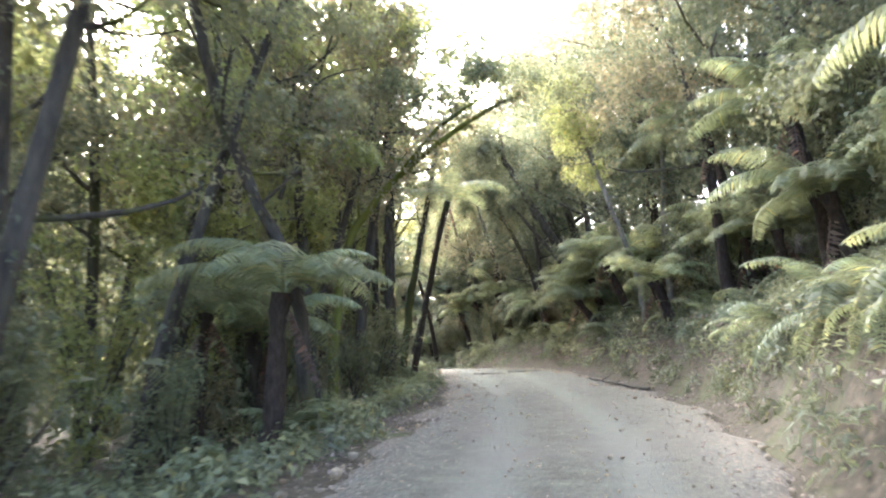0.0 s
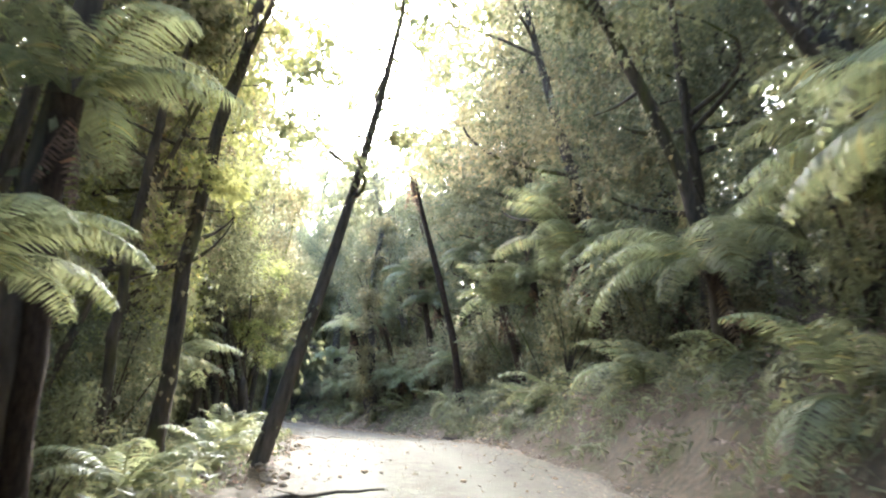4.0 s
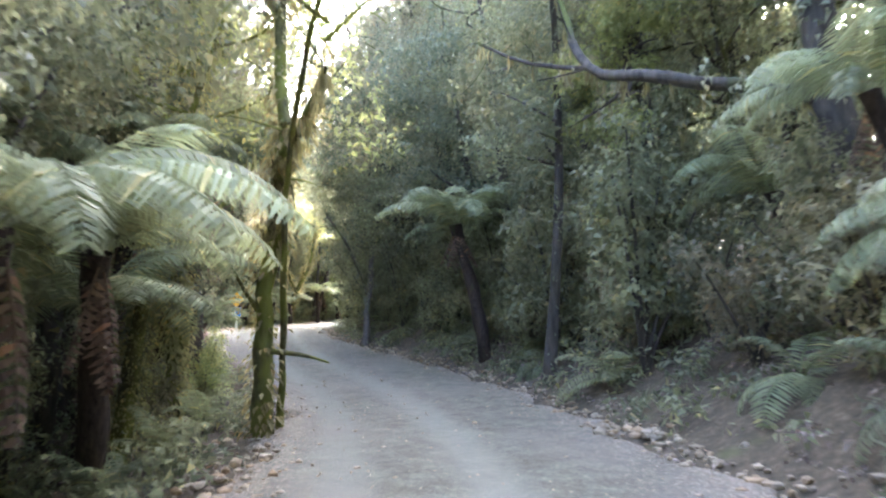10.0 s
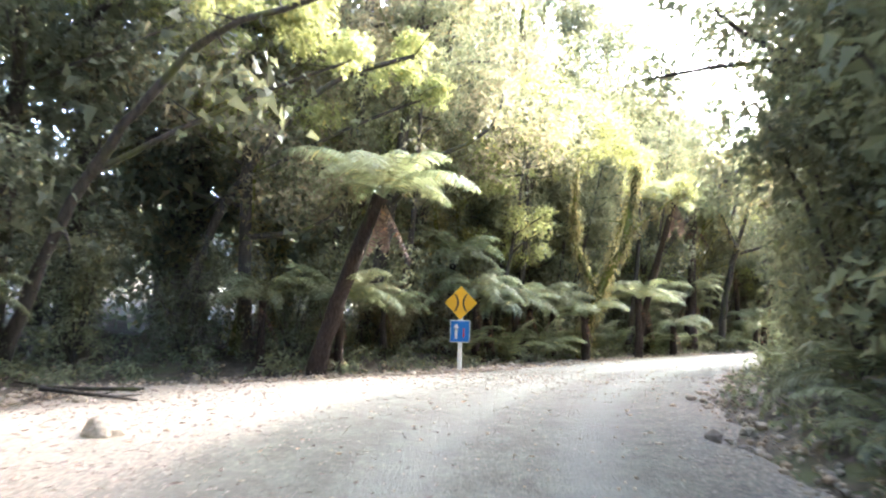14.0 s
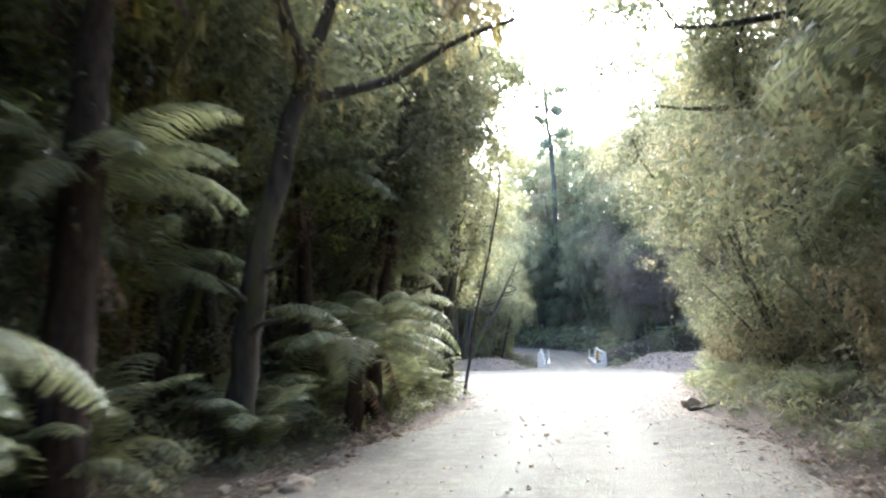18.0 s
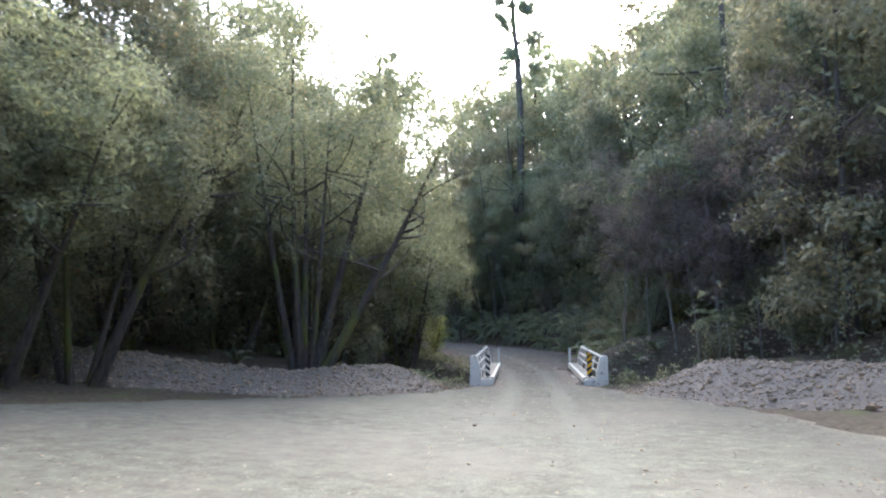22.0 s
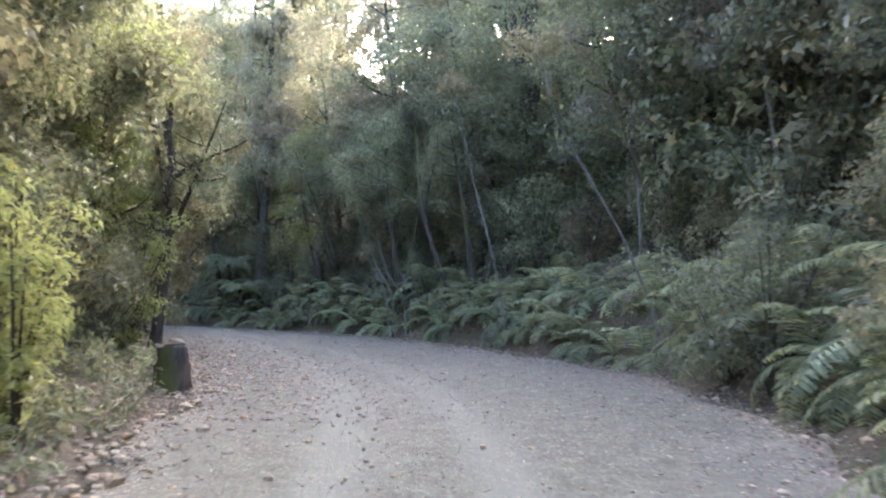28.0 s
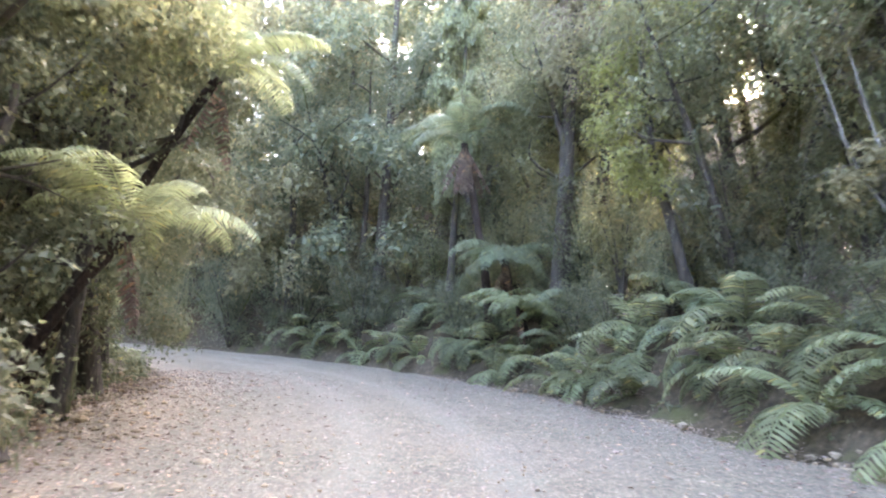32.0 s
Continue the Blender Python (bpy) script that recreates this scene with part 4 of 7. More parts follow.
def build_bridge():
    z0 = float(np.interp(188.7, [183.9, 194.2], [-2.06, -1.80]))
    root = tagged(empty("bridge"), "one-lane concrete road bridge with white railings", "bridge")
    root.matrix_basis = pose(BRIDGE[0] + .12, BRIDGE[1], z0, 1.4, 0, B_YAW) @ Matrix.Diagonal((.94, 1, 1, 1))
    h = B_LEN / 2
    part("deck", box(-2.7, 2.7, -h - .2, h + .2, -.55, -.16, .02), CONCRETE, root, "grey concrete deck slab")
    for y in (-h - .1, h + .1):
        part("abutment", box(-2.8, 2.8, y - .35, y + .35, -3.0, -.56, .03), CONCRETE, root, "stained concrete abutment")
    for sx in (-1, 1):
        name = "kerb"
        bm = prism([(sx * 1.92, .02), (sx * 1.90, .24), (sx * 1.95, .28), (sx * 2.42, .28), (sx * 2.42, -.04), (sx * 1.96, -.04)], -h + .1, h - .1, .02)
        kerb = part(name, bm, KERB, root, "worn concrete kerb with white painted edge")
        part("painted_edge", prism([(sx * 1.893, .06), (sx * 1.893, .262), (sx * 1.93, .292), (sx * 2.0, .292), (sx * 2.0, .284), (sx * 1.9, .06)], -h + .15, h - .15), WHITE, kerb, "flaking white paint")
        for y in (-h, h):
            part("kerb_end", box(sx * 2.18 - .27, sx * 2.18 + .27, y - .14, y + .14, -.06, .24, .05), WHITE, root, "chipped white kerb end")
        for y in (-h - .12, h + .12):
            o = [(2.42, -.3), (2.42, .50), (2.60, 1.12), (2.63, 1.16), (2.86, 1.16), (2.90, 1.12), (2.92, -.3)]
            part("end_post", prism([(sx * a, b) for a, b in o], y - .15, y + .15, .02), WHITE, root, "tapered white concrete end post")
        pipe((sx * 2.68, -h - .05, 1.10), (sx * 2.68, h + .05, 1.10), .058, WHITE, root, "top_rail")
        pipe((sx * 2.585, -h, .80), (sx * 2.585, h, .80), .034, WHITE, root, "rail")
        pipe((sx * 2.50, -h, .52), (sx * 2.50, h, .52), .034, WHITE, root, "rail")
        for y in (-h * .5, 0, h * .5):
            part("baluster", prism([(sx * 2.36, .2), (sx * 2.43, .2), (sx * 2.71, 1.08), (sx * 2.64, 1.08)], y - .09, y + .09, .008), WHITE, root)
    m = root.matrix_basis
    for sx, pale, word in ((-1, WHITE, "white"), (1, YELLOW, "yellow")):
        b = tagged(empty("hazard_board"), f"narrow {word} and black striped hazard board at the kerb end", "hazard marker", "hazard boards at the bridge")
        b.matrix_basis = m @ pose(sx * 2.16, -h + .02, .27)
        board = part("board", box(-.10, .10, -.012, .012, .06, .98, .004), BLACK, b)
        part("bracket", box(-.02, .02, .014, .05, 0, .5), TRIM, b)
        for i in range(4):
            z = .13 + i * .25
            up = .14
            q = [(-.096, z + (up if sx < 0 else 0)), (.096, z + (0 if sx < 0 else up)), (.096, z + .115 + (0 if sx < 0 else up)), (-.096, z + .115 + (up if sx < 0 else 0))]
            q = [(a, min(c, .972)) for a, c in q]
            part("stripe", prism(q, -.019, -.0135), pale, board, f"{word} slanting stripe")
        p = tagged(empty("marker_post"), "slim white wooden marker post beyond the bridge", "marker post", "marker posts")
        p.matrix_basis = m @ pose(sx * 2.0, h + .15, .2)
        part("post", box(-.055, .055, -.03, .03, 0, .85, .008), WHITE, p)


build_bridge()


def build_sign():
    x, y = -49.6, 108.9
    root = tagged(empty("road_sign"), "yellow narrow-bridge sign over a blue priority plate on a white post", "road sign")
    root.matrix_basis = pose(x, y, gz(x, y), 0, 1.2, 44)
    part("post", box(-.055, .055, -.055, .055, -.3, 1.62, .006), WHITE, root, "square white wooden post")
    d = .465
    panel = part("warning_panel", prism([(0, 1.90 - d), (d, 1.90), (0, 1.90 + d), (-d, 1.90)], -.085, -.068, .004), YELLOW, root, "diamond-shaped yellow panel")
    for sx in (-1, 1):
        u = np.linspace(-1, 1, 9)
        mid_x = sx * (.075 + .085 * u ** 2)
        o = [(a - .026, 1.90 + .235 * b) for a, b in zip(mid_x, u)] + [(a + .026, 1.90 + .235 * b) for a, b in zip(mid_x[::-1], u[::-1])]
        part("symbol_bar", prism(o, -.091, -.0865), BLACK, panel, "curved black bar")
    plate = part("priority_plate", box(-.285, .285, -.085, -.068, .80, 1.42, .01), WHITE, root, "white-edged plate")
    part("blue_field", box(-.262, .262, -.092, -.0865, .824, 1.396), BLUE, plate, "blue field")
    part("white_arrow", prism([(-.14, .90), (-.07, .90), (-.07, 1.20), (-.03, 1.20), (-.105, 1.32), (-.18, 1.20), (-.14, 1.20)], -.098, -.0935), WHITE, plate, "white arrow pointing up")
    part("red_arrow", prism([(.09, 1.20), (.13, 1.20), (.13, 1.02), (.155, 1.02), (.11, .93), (.065, 1.02), (.09, 1.02)], -.098, -.0935), RED_SIGN, plate, "small red arrow pointing down")


build_sign()


def ring(y, w_sill, w_mid, w_belt, z0, z_mid, z_belt, w_roof, z_roof):
    o = [(w_sill * .9, z0), (w_sill, z0 + .1), (w_mid, z_mid), (w_belt, z_belt), (w_belt * .35 + w_roof * .65, z_belt + (z_roof - z_belt) * .72), (w_roof * .85, z_roof - .03), (w_roof * .4, z_roof)]
    return [(a, y, b) for a, b in o] + [(-a, y, b) for a, b in o[::-1]]


def build_car():
    root = tagged(empty("parked_car"), "dark red sport utility car parked on the gravel clearing", "car")
    x, y = -69.42, 160.68
    root.matrix_basis = pose(x, y, gz(x, y) + .045, 0, 0, 60)
    # stations from the tail (-) to the nose (+), rear axle at y = 0
    st = [(-.92, .78, .82, .72, .52, .72, 1.02, .58, 1.05), (-.86, .84, .90, .86, .40, .78, 1.04, .62, 1.30), (-.72, .86, .915, .88, .34, .8, 1.05, .60, 1.60),
          (-.45, .86, .92, .88, .30, .8, 1.05, .62, 1.67), (.6, .86, .92, .88, .28, .8, 1.03, .64, 1.68), (1.4, .86, .92, .88, .28, .8, 1.01, .63, 1.65),
          (1.95, .86, .92, .87, .28, .8, 1.0, .60, 1.50), (2.5, .86, .92, .86, .28, .78, .98, .60, 1.12), (3.1, .85, .91, .84, .30, .75, .93, .55, .99),
          (3.5, .82, .88, .80, .34, .70, .84, .5, .88), (3.66, .7, .74, .66, .42, .62, .70, .4, .72)]
    bm = bmesh.new()
    rings = [[bm.verts.new(p) for p in ring(*q)] for q in st]
    n = len(rings[0])
    for a, b in zip(rings, rings[1:]):
        for i in range(n):
            j = (i + 1) % n
            bm.faces.new((a[i], a[j], b[j], b[i]))
    bm.faces.new(rings[0])
    bm.faces.new(rings[-1][::-1])
    bmesh.ops.recalc_face_normals(bm, faces=bm.faces[:])
    bmesh.ops.subdivide_edges(bm, edges=bm.edges[:], cuts=1, use_grid_fill=True, smooth=.35)
    for f in bm.faces:
        f.smooth = True
    part("body", bm, CAR_RED, root, "dark red metallic body")
    part("rear_window", prism([(-.64, 1.20), (.64, 1.20), (.70, 1.22), (.58, 1.54), (.52, 1.57), (-.52, 1.57), (-.58, 1.54), (-.70, 1.22)], -.96, -.80, .01), GLASS, root, "dark rear window")
    for o in root.children:
        if o.name.startswith("rear_window"):
            o.matrix_basis = Matrix.Translation((0, -.93, 1.10)) @ Matrix.Rotation(radians(-25), 4, "X") @ Matrix.Translation((0, .885, -1.10))
    part("window_trim", box(-.72, .72, -.950, -.90, 1.165, 1.200, .008), CHROME, root, "bright strip under the rear window")
    part("spoiler", prism([(-.60, 1.64), (.60, 1.64), (.56, 1.70), (-.56, 1.70)], -.86, -.52, .012), CAR_RED, root)
    part("bumper", box(-.88, .88, -1.02, -.72, .33, .60, .06), TRIM, root, "dark grey plastic rear bumper")
    part("bumper_cap", box(-.87, .87, -1.0, -.74, .60, .70, .03), CAR_RED, root)
    part("number_plate", box(-.21, .21, -.985, -.955, .735, .865, .006), PLATE, root, "white number plate")
    for i in range(5):
        part("plate_bar", box(-.16 + i * .07, -.12 + i * .07, -.989, -.9865, .765, .835), BLACK, root, "dark bar")
    part("boot_trim", box(-.10, .10, -.985, -.945, .985, 1.06, .02), CHROME, root, "small bright badge")
    for sx in (-1, 1):
        o = [(.30, 1.02), (.60, .99), (.87, .97), (.91, 1.08), (.86, 1.17), (.79, 1.40), (.74, 1.40), (.78, 1.16), (.55, 1.11), (.30, 1.09)]
        part("tail_lamp", prism([(sx * a, b) for a, b in o], -.955, -.72, .012), LAMP_RED, root, "red tail lamp")
        part("reflector", box(sx * .70 - .1, sx * .70 + .1, -1.03, -1.005, .52, .56), LAMP_RED, root)
        part("roof_rail", prism([(-.6, 1.665), (1.3, 1.66), (1.2, 1.70), (-.5, 1.71)], sx * .58 - .02, sx * .58 + .02), CHROME, root)
        bm = prism([(-.35, 1.08), (1.75, 1.06), (1.55, 1.40), (1.3, 1.52), (-.2, 1.54)], sx * .80, sx * .86, .01)
        win = part("side_window", bm, GLASS, root, "tinted side window")
        win.matrix_basis = Matrix(((0, 1, 0, 0), (1, 0, 0, 0), (0, 0, 1, 0), (0, 0, 0, 1)))
        part("mirror", box(sx * .98 - .1, sx * .98 + .1, 1.75, 1.87, 1.02, 1.17, .03), CAR_RED, root)
        for wy in (0, 2.66):
            wheel = tagged(new("wheel"), "")
            wheel.parent = root
            wheel.matrix_basis = pose(sx * .80, wy, .345)
            pr = [(.05, .22), (.11, .25), (.115, .32), (.08, .345), (-.08, .345), (-.115, .32), (-.11, .25), (-.05, .22)]
            bm = bmesh.new()
            rings = []
            for k in range(28):
                a = k * 2 * math.pi / 28
                rings.append([bm.verts.new((p, r * math.cos(a), r * math.sin(a))) for p, r in pr])
            for k in range(28):
                a, b = rings[k], rings[(k + 1) % 28]
                for i in range(len(pr)):
                    j = (i + 1) % len(pr)
                    bm.faces.new((a[i], a[j], b[j], b[i]))
            bmesh.ops.recalc_face_normals(bm, faces=bm.faces[:])
            part("tyre", bm, RUBBER, wheel, "black rubber tyre")
            pipe((-.06, 0, 0), (.06, 0, 0), .225, CHROME, wheel, "rim", "alloy rim", 20)
    part("underbody", box(-.82, .82, -.7, 3.4, .22, .36, .03), TRIM, root)
    # side strips in rail and window outlines lie along the car's length
    for o in root.children:
        if o.name.startswith("roof_rail"):
            o.matrix_basis = Matrix(((0, 1, 0, 0), (1, 0, 0, 0), (0, 0, 1, 0), (0, 0, 0, 1)))
    return root


build_car()


# ---- stones, rubble and litter ----
def stone_shapes(rng, n=6):
    out = []
    for _ in range(n):
        bm = bmesh.new()
        bmesh.ops.create_icosphere(bm, subdivisions=1, radius=.5)
        v = np.array([p.co[:] for p in bm.verts]) * rng.uniform(.6, 1.0, 3) * (1 + rng.normal(size=(len(bm.verts), 1)) * .13)
        f = np.array([[q.index for q in p.verts] for p in bm.faces])
        bm.free()
        out.append((v, f))
    return out


stone_rng = np.random.default_rng(17)
SHAPES = stone_shapes(stone_rng)


def scatter_stones(name, x, y, z, size, label, mat=STONE):
    bits = []
    for a, b, c, k in zip(x, y, z, size):
        v, f = SHAPES[int(stone_rng.integers(len(SHAPES)))]
        t = stone_rng.uniform(0, 6.28)
        r = np.array([[math.cos(t), -math.sin(t), 0], [math.sin(t), math.cos(t), 0], [0, 0, .7]])
        bits.append((v @ r.T * k + (a, b, c), f))
    v, f = join(bits)
    return tagged(new(name, mesh_of(name, v, f, mat)), label, "stones", kind="stuff")


def along_edges(s0, s1, n, side, spread=.35, inset=.1):
    s = stone_rng.uniform(s0, s1, n)
    w = np.interp(s, ws, wl if side < 0 else wr)
    d = side * (w - inset + stone_rng.normal(size=n) * spread)
    p = np.array([at(a, b) for a, b in zip(s, d)])
    return p[:, 0], p[:, 1]


E_X, E_Y = [], []
for s0, s1, n, side in ((0, 40, 150, 1), (0, 40, 120, -1), (40, 62, 160, -1), (44, 100, 700, 1), (56, 92, 420, -1), (100, 148, 700, -1), (105, 150, 420, 1), (208, 250, 750, -1), (116, 134, 700, -1), (208, 250, 420, 1)):
    a, b = along_edges(s0, s1, n, side)
    E_X.append(a), E_Y.append(b)
E_X, E_Y = np.concatenate(E_X), np.concatenate(E_Y)
size = stone_rng.gamma(2.2, .032, len(E_X)) + .03
scatter_stones("edge_stones", E_X, E_Y, ground_z(E_X, E_Y, False) + .035, size, "small grey stones graded to the road's edges")

r_x, r_y = [], []
for s0, s1, n, side, sp in ((108, 128, 520, -1, .75), (119, 136, 420, -1, .45), (66, 118, 600, 1, .22), (56, 84, 260, -1, .4), (208, 242, 620, -1, .8), (218, 250, 700, -1, 1.3), (46, 66, 160, 1, .3)):
    a, b = along_edges(s0, s1, n, side, sp, -.1)
    r_x.append(a), r_y.append(b)
r_x, r_y = np.concatenate(r_x), np.concatenate(r_y)
scatter_stones("roadside_stones", r_x, r_y, ground_z(r_x, r_y, False) + .04, stone_rng.gamma(2, .04, len(r_x)) + .05, "larger pale stones heaped along the road's edges")

# loose pebbles on the gravel
s = np.r_[stone_rng.uniform(2, 240, 12000), stone_rng.uniform(203, 242, 5000)]
w0, w1 = np.interp(s, ws, wl), np.interp(s, ws, wr)
d = stone_rng.uniform(-1, 1, len(s))
d = np.where(d < 0, d * w0, d * w1)
keep = stone_rng.uniform(size=len(s)) < .25 + .75 * (1 - np.exp(-((d + .95) / .5) ** 2) - np.exp(-((d - .75) / .5) ** 2))
s, d = s[keep], d[keep]
p = np.array([at(a, b) for a, b in zip(s, d)])
scatter_stones("pebbles", p[:, 0], p[:, 1], np.interp(s, S, mid[:, 2]) + .035, stone_rng.gamma(2, .012, len(s)) + .018, "loose pebbles on the gravel road")


def mound(ridge, width, height, label, seed, fall=0.0):
    """A bank of dumped rubble along a line, lower towards its end by the share fall."""
    rng = np.random.default_rng(seed)
    line = spline([ridge[0]] + list(ridge) + [ridge[-1]], .35)
    t = np.gradient(line, axis=0)
    t /= np.linalg.norm(t, axis=1)[:, None]
    nr = np.stack([t[:, 1], -t[:, 0]], 1)
    u = np.linspace(-1, 1, 19)
    ends = smooth(np.minimum(np.arange(len(line)), np.arange(len(line))[::-1]) * .35 / 2.2) * np.linspace(1, 1 - fall, len(line))
    P = line[:, None] + nr[:, None] * (u[None, :, None] * width)
    lump = wobble(P[..., 0] * 1.1, P[..., 1] * 1.1)
    h = height * (np.cos(u * np.pi / 2) ** 1.15)[None] * ends[:, None] * (1 + .22 * lump)
    base = ground_z(P[..., 0].ravel(), P[..., 1].ravel(), False).reshape(h.shape)
    z = base + h - .06 + .03 * rng.normal(size=h.shape)
    a, b = h.shape
    k = (np.arange(a - 1)[:, None] * b + np.arange(b - 1)[None]).ravel()
    me = mesh_of("rubble_bank", np.concatenate([P.reshape(-1, 2), z.reshape(-1, 1)], 1), np.stack([k, k + b, k + b + 1, k + 1], 1), RUBBLE, True)
    root = tagged(new("rubble_bank", me), label, "rubble bank")
    i, j = rng.integers(a - 1, size=8500), rng.integers(0, b - 1, size=8500)
    bits = []
    for q, w, m, n in zip(i, j, rng.uniform(size=len(i)), rng.uniform(size=len(i))):
        v, f = SHAPES[int(rng.integers(len(SHAPES)))]
        an = rng.uniform(0, 6.28)
        r = np.array([[math.cos(an), -math.sin(an), 0], [math.sin(an), math.cos(an), 0], [0, 0, .75]])
        sz = rng.gamma(1.5, .036) + .035
        spot = [(k[q, w] * (1 - m) + k[q + 1, w] * m) * (1 - n) + (k[q, w + 1] * (1 - m) + k[q + 1, w + 1] * m) * n for k in (P[..., 0], P[..., 1], z)]
        bits.append((v @ r.T * sz + (spot[0], spot[1], spot[2] + sz * .12), f))
    v, f = join(bits)
    tagged(child("stone_cover", mesh_of("stone_cover", v, f, STONE), root, "broken grey and brown stones"), kind="stuff")
    return root


RUBBLE = rough_material("rubble", [(.3, (.11, .09, .068)), (.5, (.178, .149, .117)), (.72, (.255, .218, .175))], 9, 1.0, .95, (.24, .19, .14), .60)
mound([(-71.4, 182.8), (-73.2, 177.8), (-76.0, 174.9), (-80.5, 172.4), (-87, 170)], 2.6, .60, "long low bank of dumped grey rubble beside the clearing", 5, .6)
mound([(-61.6, 184.0), (-58.2, 180.4), (-54.0, 176.8), (-49.5, 173.2), (-46, 170)], 2.9, .85, "high bank of pale broken rubble beside the creek", 6)

# fallen leaves
def litter(name, s, d, label, length=.05):
    p = np.array([at(a, b) for a, b in zip(s, d)])
    zz = ground_z(p[:, 0], p[:, 1], False) + stone_rng.uniform(.05, .066, len(s))
    q = np.concatenate([p, zz[:, None]], 1)
    ax = stone_rng.normal(size=(len(s), 3)) * (1, 1, .18)
    v, f = leaves(q, ax, length, length * .5, stone_rng)
    v[:, 2] = np.repeat(zz, 4) + (v[:, 2] - np.repeat(zz, 4)) * .45
    return tagged(new(name, mesh_of(name, v, f, LITTER)), label, "leaf litter", kind="stuff")


LITTER = leaf_material("fallen_leaves", (.16, .118, .08), (.46, .38, .28), (.3, .2, .12), .15, .85)
ls, ld = [], []
for s0, s1, n, side, sp in ((0, 36, 2200, -1, .7), (0, 45, 2600, 1, .8), (40, 60, 500, -1, .3), (101, 121, 9000, -1, 3.6), (118, 160, 2600, -1, .5), (120, 160, 3200, 1, 1.0), (150, 176, 5000, 1, 1.6),
                            (156, 175, 9000, -1, 4.6), (206, 250, 4500, -1, 1.4), (218, 252, 7000, -1, 2.2), (206, 250, 6500, 1, 2.2)):
    a = stone_rng.uniform(s0, s1, n)
    ls.append(a)
    ld.append(side * (np.interp(a, ws, wl if side < 0 else wr) - np.abs(stone_rng.normal(size=n)) * sp + .25))
litter("leaf_litter", np.concatenate(ls), np.concatenate(ld), "brown fallen leaves along the road's edges")
# broader leaves drifted over the last stretch
ls, ld = [], []
for s0, s1, n, side, sp in ((214, 253, 6500, -1, 2.0), (210, 253, 4200, 1, 1.4), (214, 250, 1500, 1, 4.5), (103, 119, 2200, -1, 3.2), (119, 150, 1200, 1, .5), (119, 137, 900, -1, .5)):
    a = stone_rng.uniform(s0, s1, n)
    ls.append(a)
    ld.append(side * (np.interp(a, ws, wl if side < 0 else wr) - np.abs(stone_rng.normal(size=n)) * sp + .3))
litter("broad_leaf_litter", np.concatenate(ls), np.concatenate(ld), "curled brown leaves drifted over stones and gravel", .085)

# the creek's stony bed
ca, cb = stone_rng.uniform(-26, 26, 2600), stone_rng.normal(size=2600) * 1.9
cx, cy = BRIDGE[0] + creek_dir[0] * ca + creek_nrm[0] * cb, BRIDGE[1] + creek_dir[1] * ca + creek_nrm[1] * cb
scatter_stones("creek_stones", cx, cy, ground_z(cx, cy, False) + .03, stone_rng.gamma(2, .07, 2600) + .06, "grey stones in the dry creek bed")

ba, bb = stone_rng.uniform(-9, 9, 900), stone_rng.uniform(-9, 9, 900)
keep = (np.abs(ba) > 2.9) & (np.abs(bb) > 2.6) & (np.abs(bb) < 9)
bx, by = BRIDGE[0] + creek_dir[0] * ba[keep] + creek_nrm[0] * bb[keep], BRIDGE[1] + creek_dir[1] * ba[keep] + creek_nrm[1] * bb[keep]
scatter_stones("bank_stones", bx, by, ground_z(bx, by, False), stone_rng.gamma(2, .05, len(bx)) + .05, "loose grey stones on the creek banks")

# rocks and a stump of their own
rock_mesh = []
for i in range(3):
    bm = bmesh.new()
    bmesh.ops.create_icosphere(bm, subdivisions=3, radius=.5)
    for v in bm.verts:
        n3 = noise.noise(v.co * 2.1 + Vector((i * 7, 0, 0)))
        v.co *= 1 + .35 * n3 + .1 * noise.noise(v.co * 7)
        v.co.z *= .68
    me = bpy.data.meshes.new("rock")
    bm.to_mesh(me)
    bm.free()
    me.materials.append(STONE)
    rock_mesh.append(me)
for i, (x, y, k) in enumerate(((-41.9, 98.4, .55), (-51.5, 112.6, .3), (-56.1, 131.2, .45), (-15.8, 77.1, .6), (-16.4, 78.9, .45), (-53.2, 143.6, .5), (-52.8, 145.2, .35),
                               (-85.6, 209.0, .45), (-87.8, 211.2, .6), (-89.7, 213.1, .4), (-84.2, 209.6, .35), (4.6, 30.5, .32), (5.0, 34.2, .28), (4.4, 37.5, .3), (-51.0, 111.9, .3))):
    o = tagged(new("rock", rock_mesh[i % 3]), "rounded pale grey rock at the road's edge", "rock")
    o.matrix_basis = pose(x, y, gz(x, y) + .1 * k, 0, 0, i * 47) @ Matrix.Diagonal((k, k * .8, k, 1))


def build_stump():
    rng = np.random.default_rng(3)
    root = tagged(empty("tree_stump"), "dark mossy tree stump at the road's edge", "stump")
    x, y = -78.9, 201.5
    root.matrix_basis = pose(x, y, gz(x, y))
    u = np.linspace(0, 1, 9)
    line = np.stack([.05 * np.sin(u * 3), 0 * u, u * .95 - .15], 1)
    v, f = tube(line, .34 - .1 * u + .12 * np.exp(-u * 6), 14, rng, .09)
    top = np.arange(len(v) - 14, len(v))
    me = mesh_of("trunk", v, f, BARK, True)
    child("trunk", me, root)
    v2, f2 = tube(np.array([[0, 0, .76], [.0, 0, .80], [.0, 0, .82]]), [.26, .24, .01], 14, rng, .05)
    child("cut_face", mesh_of("cut_face", v2 + (.01, 0, 0), f2, BARK_PALE), root, "weathered broken top")


build_stump()


